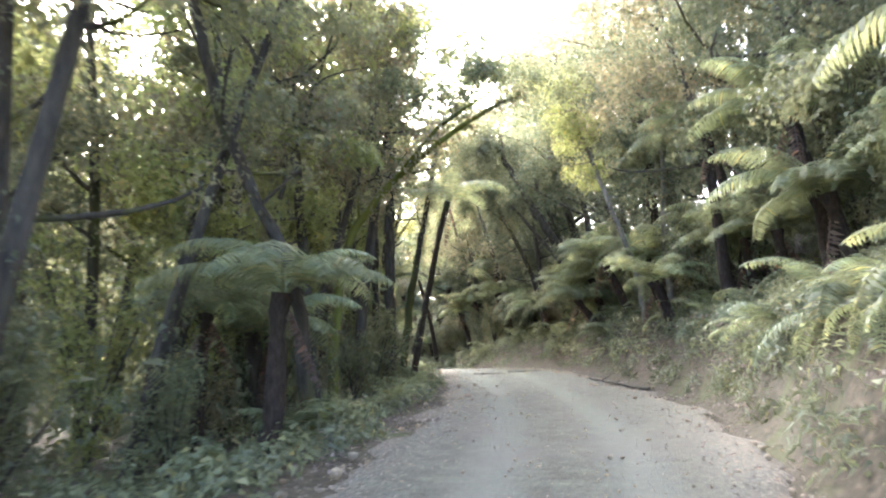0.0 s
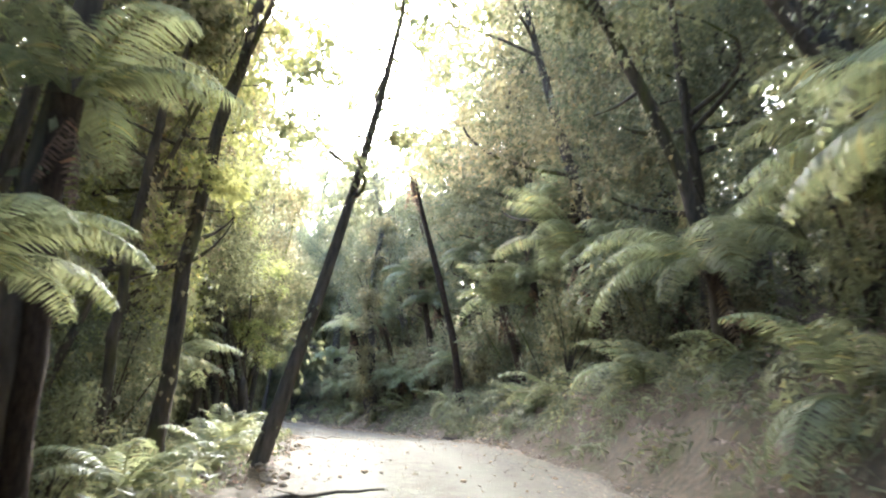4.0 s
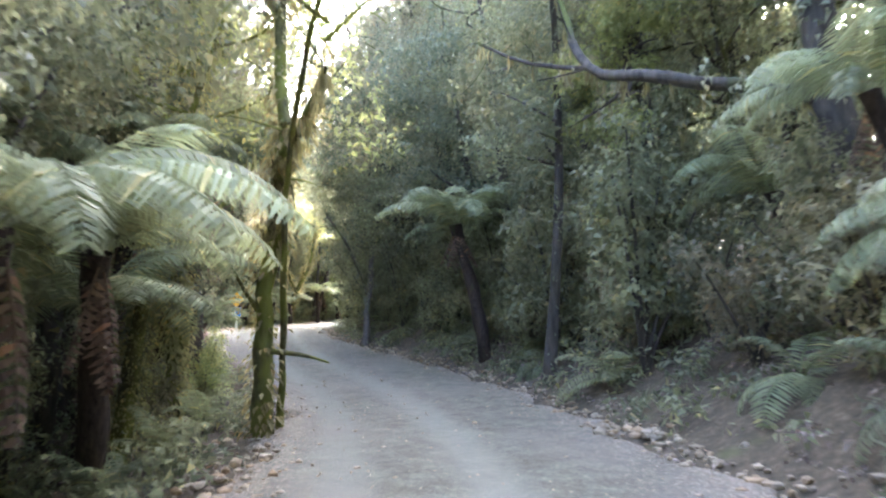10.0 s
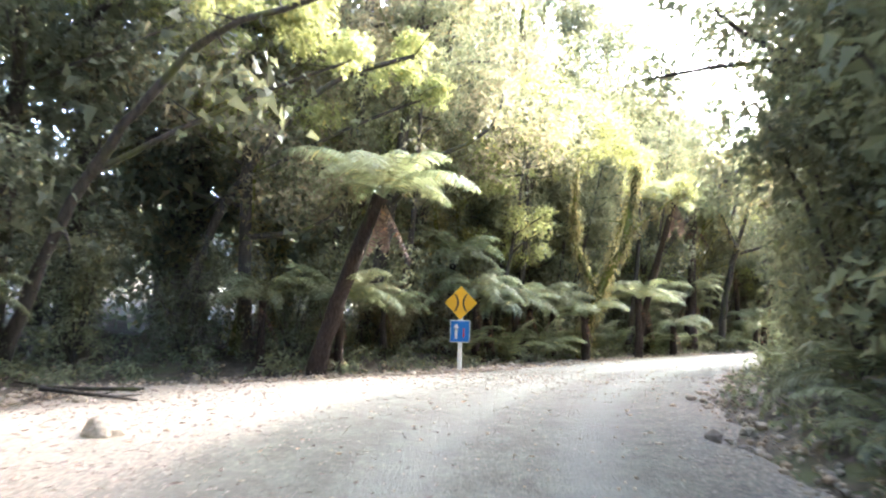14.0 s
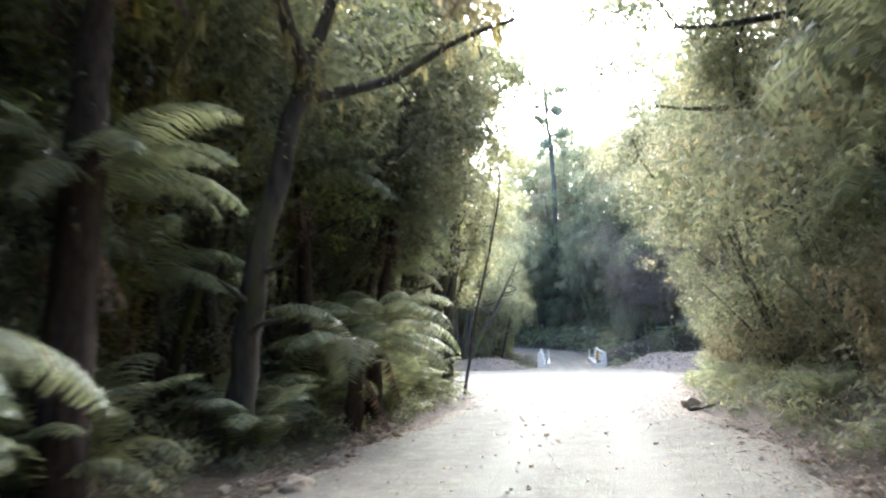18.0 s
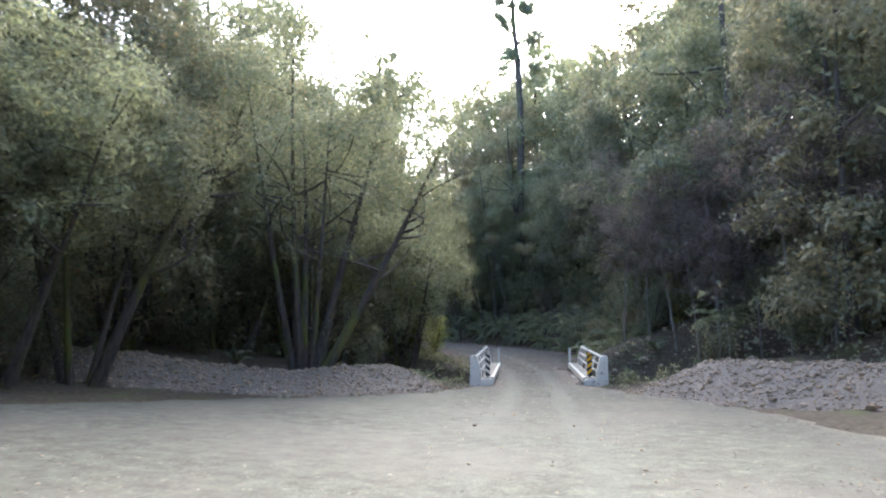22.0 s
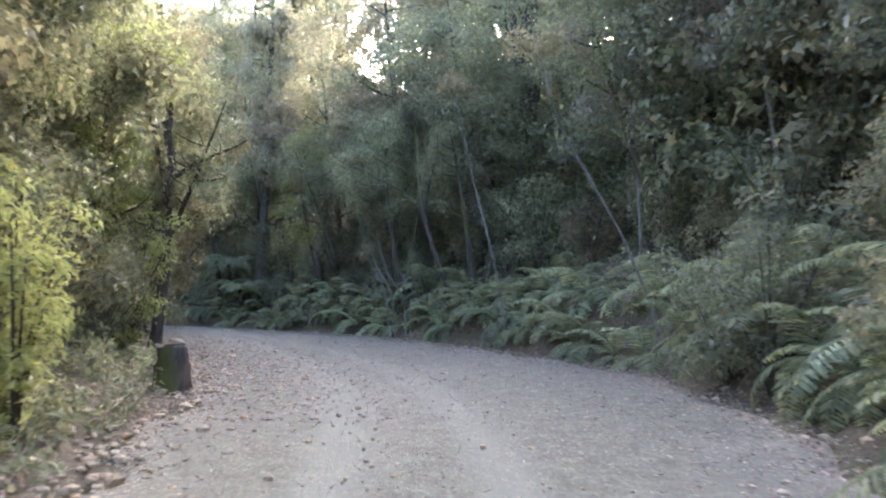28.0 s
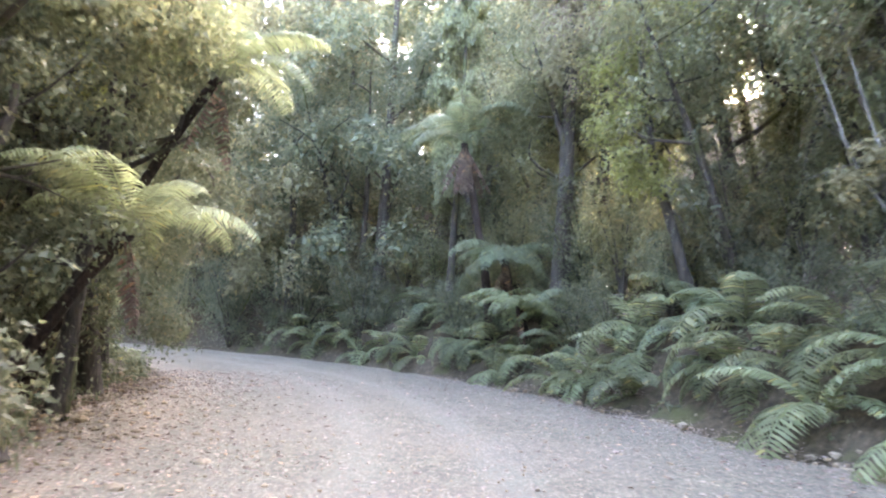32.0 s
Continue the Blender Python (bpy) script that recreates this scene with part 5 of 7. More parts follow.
def fallen_branch(a, b, r, seed, label):
    """A crooked dead branch lying on the ground from a to b, with a few twigs."""
    rng = np.random.default_rng(seed)
    u = np.linspace(0, 1, 9)
    p = np.array(a)[None] * (1 - u[:, None]) + np.array(b)[None] * u[:, None]
    p += rng.normal(size=p.shape) * .05 * np.sin(u * np.pi)[:, None]
    z = ground_z(p[:, 0], p[:, 1], False) + r + .035
    line = np.concatenate([p, z[:, None]], 1)
    o = line[0].copy()
    bits = [tube(line - o, r * (1 - .65 * u), 6, rng, .08)]
    for k in rng.integers(3, 8, 3):
        w = np.linspace(0, 1, 4)[:, None]
        d = np.array([rng.normal(), rng.normal(), abs(rng.normal()) * .3])
        bits.append(tube(line[k] - o + w * d / np.linalg.norm(d) * rng.uniform(.2, .5), .4 * r * (1 - .7 * w[:, 0]), 4))
    ob = tagged(new("fallen_branch", mesh_of("fallen_branch", *join(bits), BARK, True)), label, "branch")
    ob.matrix_basis = Matrix.Translation(o)


for i, (a, b, r) in enumerate((((5.6, 28.0), (4.9, 33.2), .05), ((-.6, 43.2), (.5, 44.6), .035), ((2.6, 38.2), (4.0, 39.4), .03), ((-65.3, 152.1), (-64.4, 153.4), .04),
                               ((-55.8, 166.6), (-54.9, 168.4), .06), ((-.9, 59.6), (-.2, 61.2), .05), ((-23.4, 85.4), (-24.9, 87.0), .06), ((-47.5, 98.4), (-44.8, 99.4), .05),
                               ((-46.6, 99.9), (-48.6, 97.6), .04), ((-86.6, 208.4), (-88.6, 209.6), .05), ((1.2, 36.6), (2.4, 36.9), .02), ((-53.0, 141.4), (-52.2, 143.6), .05))):
    fallen_branch(a, b, r, 40 + i, "dead grey-brown branch lying at the road's edge")


# ---- planting ----
def row(kind, s0, s1, gap, d0, d1, size=(.85, 1.15), over=(0, 0), **more):
    """A loose row of one kind beside the road; d runs from the gravel's edge outward, negative for the left."""
    s = s0
    while s < s1:
        side = -1 if d1 < 0 or d0 < 0 else 1
        w = float(np.interp(s, ws, wl if side < 0 else wr))
        d = place_rng.uniform(abs(d0), abs(d1))
        beside(kind, s + place_rng.uniform(-.3, .3) * gap, side * (w + d), size=place_rng.uniform(*size), over=place_rng.uniform(*over), **more)
        s += gap * place_rng.uniform(.75, 1.25)


# right-hand side
row("bankfern", 0, 46, 1.9, .9, 2.2, (.7, 1.05))
row("shrub", 2, 46, 2.0, 2.2, 4.0, (.8, 1.2))
row("treefern", -2, 46, 3.0, 2.4, 4.2, (.95, 1.2), (6, 16), variant=0, drop=.9)
row("treefern", 46, 62, 4.0, 2.8, 4.2, (.9, 1.1), (2, 12))
row("treefern", 56, 80, 2.8, 1.9, 2.8, (.75, .95), (4, 14), variant=0, drop=.7)
row("shrub", 54, 80, 2.0, 2.2, 3.2, (1.2, 1.7), variant=2)
row("forest", 4, 150, 3.7, 4.4, 6.6, (.9, 1.15), (2, 11))
row("forest", 12, 60, 4.5, 3.4, 4.6, (.85, 1.0), (10, 18))
row("back", 0, 238, 5.4, 9, 13)
row("forest", 40, 66, 4.0, 6.2, 7.5, (1.15, 1.3), variant=1)
row("back", 98, 128, 4.0, -7, -11, (1.1, 1.3), variant=1)
for s, d in ((182, 17), (187, 15), (191, 19), (178, 20), (186, 22)):
    beside("back", s, d, variant=0, size=1.15)
# oversized row added to keep the sun off the trees across the road
row("forest", 84, 118, 5.0, 5.5, 8, (1.2, 1.35), variant=1)
row("multi", 66, 116, 7, 4.5, 6.5, (.8, 1.0), (2, 8))
row("back", 236, 284, 4.5, -6, -12, (1.0, 1.2))
row("forest", 236, 280, 3.5, -3.2, -5.0, (.9, 1.1))
row("shrub", 236, 272, 1.7, .9, 2.0, (.5, .8), variant=1)
for i in range(30):
    plant(("shrub", "shrub", "pole")[i % 3], place_rng.uniform(-62, -45), place_rng.uniform(195.5, 206), size=place_rng.uniform(.7, 1.3), variant=i % 2)
row("multi", 213, 242, 6.0, -3.8, -5.2, (.8, .95), (2, 6))
row("multi", 208, 262, 8, 4.0, 6.0, (.8, 1.0), (2, 8))
row("shrub", 46, 118, 1.8, 1.7, 3.0, (.8, 1.3))
row("treefern", 62, 118, 3.8, 2.4, 3.8, (.8, 1.1), (4, 16))
row("bankfern", 46, 118, 3.2, .8, 1.8, (.7, 1.0))
row("shrub", 118, 172, 1.6, 1.8, 3.2, (.9, 1.5))
row("forest", 96, 118, 3.0, 2.6, 4.0, (.9, 1.1), (3, 10))
row("forest", 118, 170, 4.2, 3.2, 4.8, (.85, 1.1), (2, 9))
# darkest leaves only: the shade of this backlit edge is put into their colour
row("forest", 140, 166, 4.0, 3.0, 4.2, (1.0, 1.2), (8, 15), variant=0)
row("treefern", 122, 160, 8, 2.2, 3.2, (.8, 1.0), (0, 8))
row("fern", 120, 172, 3.4, .8, 1.6, (.7, 1.0))
row("bankfern", 208, 262, 1.15, .35, 1.1, (.95, 1.3))
row("bankfern", 209, 262, 1.9, 1.3, 2.2, (1.2, 1.5))
row("forest", 208, 275, 3.8, 3.8, 6.0, (.9, 1.15), (2, 10))
row("shrub", 208, 275, 2.0, 2.6, 4.0, (1.0, 1.5))
row("twig", 212, 250, 6, 2.8, 4.2, (.9, 1.1), (4, 14))

# left-hand side
row("forest", -2, 62, 9.0, -5.5, -9.5, (.9, 1.15), (2, 10), variant=3)
row("bright", 2, 60, 5.5, -5.0, -8.0, (1.0, 1.5), variant=1)
row("pole", -2, 66, 2.9, -2.4, -5.6, (.9, 1.2), (0, 12))
# bright-leaved variant, so that the crowns look backlit by their colour
row("pole", 6, 46, 3.2, -5.5, -9, (1.2, 1.5), (0, 8), variant=2)
row("fern", 0, 34, 3.2, -.8, -2.2, (.7, 1.0))
row("treefern", 4, 60, 7, -2.8, -4.6, (.75, .95))
row("forest", 42, 66, 4.2, -4.0, -6.5, (.95, 1.15), (2, 7))
row("fern", 36, 70, 2.5, -.6, -1.9, (.8, 1.1))
row("pole", 34, 50, 3.6, -3.6, -5.2, (1.1, 1.35), (0, 6))
row("shrub", 8, 66, 3.0, -2.4, -4.2, (.7, 1.2))
row("back", 0, 66, 11, -15, -21, variant=2)
row("back", 66, 100, 5.4, -10, -14)
row("treefern", 66, 92, 5.0, -2.8, -4.6, (.7, .95))
row("shrub", 66, 100, 2.2, -2.4, -4.6, (.8, 1.2))
row("forest", 66, 100, 4.2, -4.6, -7.5, (.85, 1.05), (0, 8))
row("fern", 72, 100, 3.2, -.8, -1.8, (.7, 1.0))
row("forest", 86, 104, 6.5, -3.4, -5.0, (1.0, 1.2), (4, 10))
row("forest", 100, 122, 3.2, -2.6, -5, (.9, 1.1), (2, 9))
row("shrub", 102, 122, 1.8, -1.6, -3, (.8, 1.2))
row("treefern", 103, 120, 4, -1.2, -2.2, (.6, .85))
row("fern", 120, 156, 1.7, -.7, -1.8, (1.2, 1.7))
row("treefern", 122, 158, 4.2, -1.6, -3.0, (.7, .95), (0, 8))
row("shrub", 120, 160, 2.2, -2.0, -3.4, (.8, 1.4))
row("forest", 120, 160, 3.8, -3.6, -6.0, (.9, 1.15), (2, 10))
row("multi", 146, 160, 4.5, -3.4, -4.8, (1.0, 1.15), (6, 12))
row("forest", 138, 160, 3.2, -6.0, -9.0, (1.1, 1.25), variant=0)
row("pole", 122, 154, 3.4, -2.0, -3.6, (.9, 1.1), (0, 10))
row("back", 100, 245, 5.4, -9, -14)
row("multi", 162, 192, 3.2, -2.5, -5.5, (.85, 1.05), (0, 4))
row("forest", 164, 198, 4.5, -6.0, -9.0, (.85, 1.05), (0, 4))
row("shrub", 166, 194, 2.2, -3.0, -5.0, (.9, 1.4))
row("forest", 209, 275, 3.8, -3.6, -6.0, (.9, 1.15), (2, 9))
row("shrub", 209, 262, 2.0, -1.6, -3.2, (.8, 1.3), variant=1)
row("multi", 120, 160, 8, -4.0, -6.0, (.8, 1.0), (2, 8))
row("multi", 50, 100, 9, -4.0, -6.5, (.8, 1.0), (2, 8))
row("pole", 210, 250, 4.0, -2.0, -3.6, (.9, 1.1), (0, 8))

# trees across the road's far ends and the rising ground beyond the creek
for i in range(46):
    x, y = place_rng.uniform(-150, -84), place_rng.uniform(228, 275)
    if abs(road_at(x, y)[1][0]) > 8:
        plant("back", x, y, size=place_rng.uniform(.85, 1.15))
for i in range(24):
    x, y = place_rng.uniform(-155, -112), place_rng.uniform(196, 232)
    if abs(road_at(x, y)[1][0]) > 6.5:
        plant("back", x, y, size=place_rng.uniform(.85, 1.1))
for i in range(30):
    beside("back", place_rng.uniform(172, 240), place_rng.uniform(16, 40), size=place_rng.uniform(1.0, 1.3))
for i in range(34):
    beside(("shrub", "fern", "shrub")[i % 3], place_rng.uniform(203, 217), place_rng.uniform(5, 19), size=place_rng.uniform(.9, 1.5))
for i in range(12):
    beside("twig", place_rng.uniform(194, 208), place_rng.uniform(9, 15), size=place_rng.uniform(.95, 1.25))
for i in range(12):
    plant("back", place_rng.uniform(-9, 9), -26 - place_rng.uniform(0, 8))

# single plants that stand out
for x, y, k in ((-116, 230, 1.1), (-121.5, 227.5, 1.15), (-111.5, 232, 1.0), (-126.5, 222.5, 1.1), (-119, 236, 1.2), (-130, 229, 1.2), (-125, 235, 1.2)):
    plant("back", x, y, size=k)
for x, y, k in ((-113.5, 229.3, 1.4), (-117.2, 227.6, 1.5), (-120.6, 226.0, 1.4), (-123.8, 223.2, 1.4), (-109.8, 230.0, 1.3), (-126.6, 219.4, 1.3)):
    plant("shrub", x, y, variant=1, size=k)
plant("multi", -56.6, 118.8, variant=2, size=.85)
plant("mossy", -59.8, 131.6, variant=0, size=1.05, turn=-60)
plant("mossy", -30.9, 89.6, variant=1, size=.95, turn=-130)
plant("mossy", -22.9, 83.0, variant=0, size=1.0, turn=40)
plant("treefern", -25.6, 85.4, variant=2, size=1.15, lean=(8, -30))
plant("bright", -26.2, 87.4, variant=0, size=.7)
plant("multi", -13.8, 66.2, variant=2, size=.9)
plant("treefern", -12.5, 68.6, variant=1, size=1.1)
plant("fern", -10.4, 66.2, variant=0, size=1.35)
plant("fern", -9.9, 65.0, variant=0, size=1.2)
plant("multi", -20.0, 77.6, variant=2, size=.8)
plant("treefern", -16.9, 75.6, variant=1, size=1.0)
for s, d, k in ((69, -4.3, 1.3), (70.6, -4.6, 1.2), (67.6, -4.4, 1.2), (72.5, -4.9, 1.0)):
    beside("fern", s, d, variant=2, size=k)
for s, d, k in ((122.6, -5.2, .9), (124.6, -4.9, .8), (127.5, -5.0, .85), (117.5, -6.4, .8)):
    beside("treefern", s, d, variant=0, size=k)
plant("pole", -56.4, 123.2, variant=0, size=1.0)
for x, y, k in ((-2.6, 32.0, 1.5), (-2.8, 36.4, 1.45), (-2.6, 41.6, 1.5), (-4.6, 27.5, 1.6), (-3.4, 24.0, 1.3)):
    plant("pole", x, y, variant=int(x * 10) % 2, size=k)
plant("pole", -1.9, 46.5, variant=0, size=.9, lean=(13, -15))
plant("pole", -19.6, 92.0, variant=0, size=1.1)
plant("pole", -27.5, 103.2, variant=0, size=1.1)
plant("treefern", -57.2, 129.0, variant=2, size=1.5)
plant("treefern", -23.9, 83.0, variant=2, size=1.1, lean=(10, -60))
plant("multi", -98.8, 215.0, variant=1, size=.85)
plant("multi", -86.4, 207.2, variant=0, size=.85)
for k in range(5):
    plant("twig", -64.7 + 1.1 * k, 206.2 + .8 * k, variant=k % 2, size=.8 + .06 * k, lean=(10, 60))
plant("pole", -10.8, 67.4, variant=1, size=.9, lean=(9, 10))
plant("treefern", -3.0, 71.8, variant=2, size=1.2, lean=(14, 50))
plant("treefern", -22.0, 82.2, variant=0, size=1.1)
plant("treefern", -15.4, 72.4, variant=0, size=.95)
plant("treefern", 7.8, 33.4, variant=0, size=1.15, lean=(14, 80), drop=.8)
plant("treefern", 7.2, 40.6, variant=0, size=1.15, lean=(14, 80), drop=.7)
plant("treefern", 7.9, 28.0, variant=2, size=1.1, lean=(6, 80), drop=.5)
plant("treefern", 8.4, 36.0, variant=2, size=1.2, lean=(8, 80), drop=.4)
for x, y, k in ((-51.8, 103.2, 1.2), (-54.0, 105.6, 1.3), (-53.2, 110.6, 1.3), (-55.6, 113.4, 1.25)):
    plant("umbrella", x, y, size=k)
plant("bright", -84.6, 206.0, variant=1, size=1.2)
plant("bright", -83.0, 200.6, variant=1, size=.9)
for x, y, k in ((-62.4, 147.2, .55), (-63.2, 149.6, .5), (-64.9, 149.4, .6), (-61.4, 145.4, .6), (-66.0, 152.4, .5), (-64.0, 146.2, .7)):
    plant("shrub", x, y, variant=1, size=k)
for x, y, k in ((-62.0, 148.0, .8), (-63.9, 150.8, .7), (-61.2, 146.6, .9)):
    plant("fern", x, y, variant=1, size=k)
for x, y in ((-52, 99.5), (-56.5, 103.5), (-59, 109.5), (-49.5, 94.5), (-61, 116), (-63, 122.5)):
    plant("back", x, y, variant=1, size=1.25)
for i in range(30):
    a, b = place_rng.choice((-1, 1)) * place_rng.uniform(4.2, 17), place_rng.uniform(2.6, 7.5) * (1 if i % 3 else -1)
    x, y = BRIDGE[0] + creek_dir[0] * a + creek_nrm[0] * b, BRIDGE[1] + creek_dir[1] * a + creek_nrm[1] * b
    if abs(float(road_at(x, y)[1][0])) > 6.2 and math.hypot(x + 79, y - 201.5) > 5:
        plant(("shrub", "fern")[i % 2], x, y, variant=1, size=place_rng.uniform(.55, 1.0))
plant("pole", -9.2, 62.0, variant=2, size=.85, turn=0)
plant("multi", -10.2, 63.4, variant=2, size=.8)
plant("multi", -63.4, 147.6, variant=0, size=.95, turn=40)
plant("multi", -65.2, 150.8, variant=2, size=.95, turn=10, lean=(8, -50))
plant("pole", -62.9, 148.6, variant=1, size=1.3)
plant("pole", -64.3, 151.6, variant=0, size=.9, lean=(12, -55))
plant("bright", -64.2, 151.0, variant=1, size=1.0)
plant("bright", -63.2, 149.2, variant=0, size=.8)
plant("multi", -74.4, 178.8, variant=1, size=1.05, lean=(4, -60))
plant("multi", -77.6, 183.8, variant=0, size=1.05)
plant("multi", -81.5, 176.6, variant=1, size=1.1)
plant("multi", -86.5, 173.6, variant=0, size=1.1)
plant("forest", -77.2, 186.4, variant=2, size=.85)


# first stretch: ferns and stems over the cut bank, ivy-clad trunks across from them
fern_at(401, .36, 35.7, 4.75, (-1.1, 36.6), 7, BIG, 2, .10, 1.1, "slender leaning tree fern with thin drooping fronds")
fern_at(402, 7.4, 22.6, 3.3, (8.2, 23.0), 16, BIG, 3, .16, 1.15)
fern_at(403, 6.2, 36.6, 2.7, (7.2, 36.8), 14, BIG, 2, .15, 1.05)
fern_at(404, 6.5, 30.3, .9, (7.0, 30.5), 12, BIG, 2, .15, .9)
fern_at(405, 5.7, 39.8, 1.4, (6.5, 40.0), 14, BIG_DARK, 2, .15, 1.0)
fern_at(406, -1.9, 19.1, -.65, (-2.1, 19.0), 13, BIG, 2, .14, .95)
fern_at(407, -2.1, 40.4, .5, (-2.2, 40.5), 13, BIG, 2, .13, .8)
fern_at(408, -2.4, 42.0, 2.6, (-2.6, 42.1), 13, BIG, 3, .13, .85)
grown("slender_tree", 410, "pale slender leaning tree with light green leaves", BARK_PALE, [([(6.9, 32.9, 0), (6.6, 33.0, 1.6), (6.1, 33.2, 3.4), (5.5, 33.4, 5.2), (4.8, 33.6, 7.5)], .10, .05)],
      [(4.9, 33.6, 6.6, 1.3), (5.4, 33.9, 5.2, .9), (4.4, 33.4, 8.0, 1.2)], LEAF_BRIGHT, 3600, .115, 250, LEAF_OLIVE)
grown("slender_tree", 411, "pale upright tree trunk on the bank with light leaves", BARK_PALE, [([(7.8, 33.1, 0), (7.6, 33.0, 2.6), (7.7, 33.0, 5.5), (7.3, 33.2, 9)], .11, .06)],
      [(7.1, 33.0, 6.4, 1.4), (7.7, 33.4, 8.4, 1.4)], LEAF_MID, 3600, .115, 200, LEAF_OLIVE)
grown("overhanging_tree", 412, "dark tangle of leaning trunks overhanging the road from the bank", BARK,
      [([(8.0, 45.2, 0), (6.6, 44.8, 3.0), (4.4, 44.2, 6.4), (2.6, 43.6, 9.5)], .30, .10), ([(7.7, 45.2, 1.2), (6.0, 45.4, 4.6), (4.6, 45.6, 8.4)], .20, .07),
       ([(7.2, 44.9, 2.0), (5.0, 43.9, 4.4), (3.2, 43.0, 6.3)], .16, .05), ([(7.8, 45.0, .8), (7.2, 44.6, 5), (6.2, 44.2, 10)], .22, .08), ([(6.9, 44.6, 2.4), (5.4, 44.9, 5.6), (3.4, 45.2, 7.6)], .13, .04)],
      [(2.6, 43.6, 9.6, 1.9), (4.6, 45.6, 8.8, 1.8), (3.0, 43.0, 6.6, 1.3), (6.2, 44.2, 10.4, 2.2), (1.2, 42.6, 8.8, 1.5), (.8, 45.4, 9.6, 1.5), (1.6, 44.6, 7.4, 1.3), (5.4, 44.6, 7.0, 1.5)], LEAF_DARK, 13000, .118, 900, LEAF_DARK)
grown("ivy_clad_tree", 413, "thick old trunk wrapped in ivy beside the road", BARK,
      [([(-1.9, 36.2, 0), (-1.95, 36.2, 3), (-1.9, 36.0, 7), (-2.2, 35.7, 12)], .21, .13), ([(-1.5, 37.4, -1.9), (-1.3, 37.4, .8), (-.8, 37.2, 3.6), (-.1, 37.1, 7.5)], .16, .08), ([(-2.4, 36.9, -1.9), (-2.6, 37.0, 3), (-2.5, 37.2, 8)], .16, .08)],
      [(-2.2, 35.7, 11.4, 1.8), (.1, 37.1, 8.4, 1.2), (-2.5, 37.2, 9.2, 1.5)], LEAF_BRIGHT, 5500, .115, 1600, LEAF_OLIVE)
grown("leaning_tree", 414, "dark tree leaning away from the road", BARK, [([(-1.7, 20.4, 0), (-1.95, 19.9, -.5), (-2.65, 19.6, 1.2), (-3.2, 19.4, 2.6), (-4.1, 19.1, 6.5)], .12, .07)],
      [(-4.1, 19.1, 6.6, 1.6), (-3.4, 19.8, 5.2, 1.2)], LEAF_BRIGHT, 4000, .115, 300, LEAF_OLIVE)

# second stretch: the bend with the tall leaning fern
fern_at(421, -2.9, 62.5, 7.9, (-1.0, 64.9), 9, BIG_DARK, 4, .115, 1.0, "very tall leaning tree fern with a thin crown")
fern_at(422, .85, 60.6, 2.8, (1.5, 60.9), 13, BIG, 3, .14, 1.0)
fern_at(420, -0.32, 66.24, 7.21, (0.38, 66.64), 9, BIG_DARK, 14, .14, .9, "tall tree fern with a thick brown skirt of dead fronds")
fern_at(423, 3.1, 54.6, 3.4, (4.0, 54.8), 15, BIG, 2, .16, 1.2)
fern_at(424, -8.34, 75.5, 3.0, (-7.3, 76.2), 15, BIG, 3, .17, .95)
fern_at(425, -12.6, 69.2, .75, (-13.0, 69.4), 17, BIG, 3, .16, 1.05)
fern_at(426, -17.95, 78.7, .1, (-18.3, 78.6), 16, BIG, 2, .13, 1.1, tilt=(-34, 4))
fern_at(427, -19.3, 80.4, .05, (-20.3, 80.9), 16, BIG, 3, .14, 1.05)
fern_at(428, -23.9, 95.0, 1.9, (-23.3, 95.5), 17, BIG, 5, .17, 1.15)
fern_at(429, -26.4, 87.6, 3.4, (-27.2, 87.4), 18, BIG, 5, .18, 1.15)
fern_at(430, -31.2, 91.4, -.9, (-31.6, 91.2), 14, BIG, 2, .15, .8)
grown("forked_tree", 431, "thin leaning tree with a crooked side branch", BARK_GREEN, [([(-10.9, 67.4, 0), (-10.7, 67.6, .8), (-10.27, 67.85, 3.5), (-9.7, 68.1, 6.4), (-9.5, 68.3, 8.4)], .10, .03),
      ([(-10.27, 67.85, 3.5), (-9.75, 68.3, 3.62), (-9.4, 68.8, 4.2), (-8.6, 69.2, 4.5)], .06, .02)], [(-9.5, 68.3, 8.2, .8), (-8.7, 69.2, 4.5, .5)], LEAF_OLIVE, 900, .10, 200, LEAF_OLIVE)
grown("ivy_clad_tree", 432, "column of yellowish ivy on a leaning dead trunk", BARK, [([(-6.9, 75.2, 0), (-7.2, 75.1, 2.5), (-7.4, 75.0, 5.2), (-7.0, 75.2, 8.5)], .24, .12)],
      [(-7.4, 74.6, 4.6, .9), (-7.5, 74.7, 3.2, 1.0), (-7.4, 74.9, 1.6, 1.0), (-7.2, 75.0, .2, 1.0), (-7.0, 75.2, 6.4, 1.0), (-6.8, 75.3, 8.4, 1.3)], LEAF_OLIVE, 6500, .118, 1600, LEAF_OLIVE)
grown("dark_old_tree", 433, "thick dark leaning trunk with bright leaves climbing beside it", BARK, [([(-7.7, 60.4, 0), (-8.3, 60.3, .6), (-9.1, 60.2, 3), (-9.8, 60.4, 7.5)], .17, .10), ([(-8.1, 60.6, -1.6), (-9.3, 61.2, 1.4), (-9.7, 61.6, 6)], .13, .07), ([(-8.6, 60.0, -1.8), (-9.4, 60.4, 2), (-9.5, 61, 6)], .15, .08), ([(-8.0, 61.2, -1.7), (-8.8, 61.6, 1.6), (-9.6, 62.0, 5)], .10, .06)],
      [(-9.2, 62.4, 1.6, .8), (-9.3, 62.8, 2.8, .9), (-9.3, 62.4, 4.2, .9), (-9.6, 61.8, 5.6, .8)], LEAF_BRIGHT, 3600, .10, 1500, LEAF_DARK)
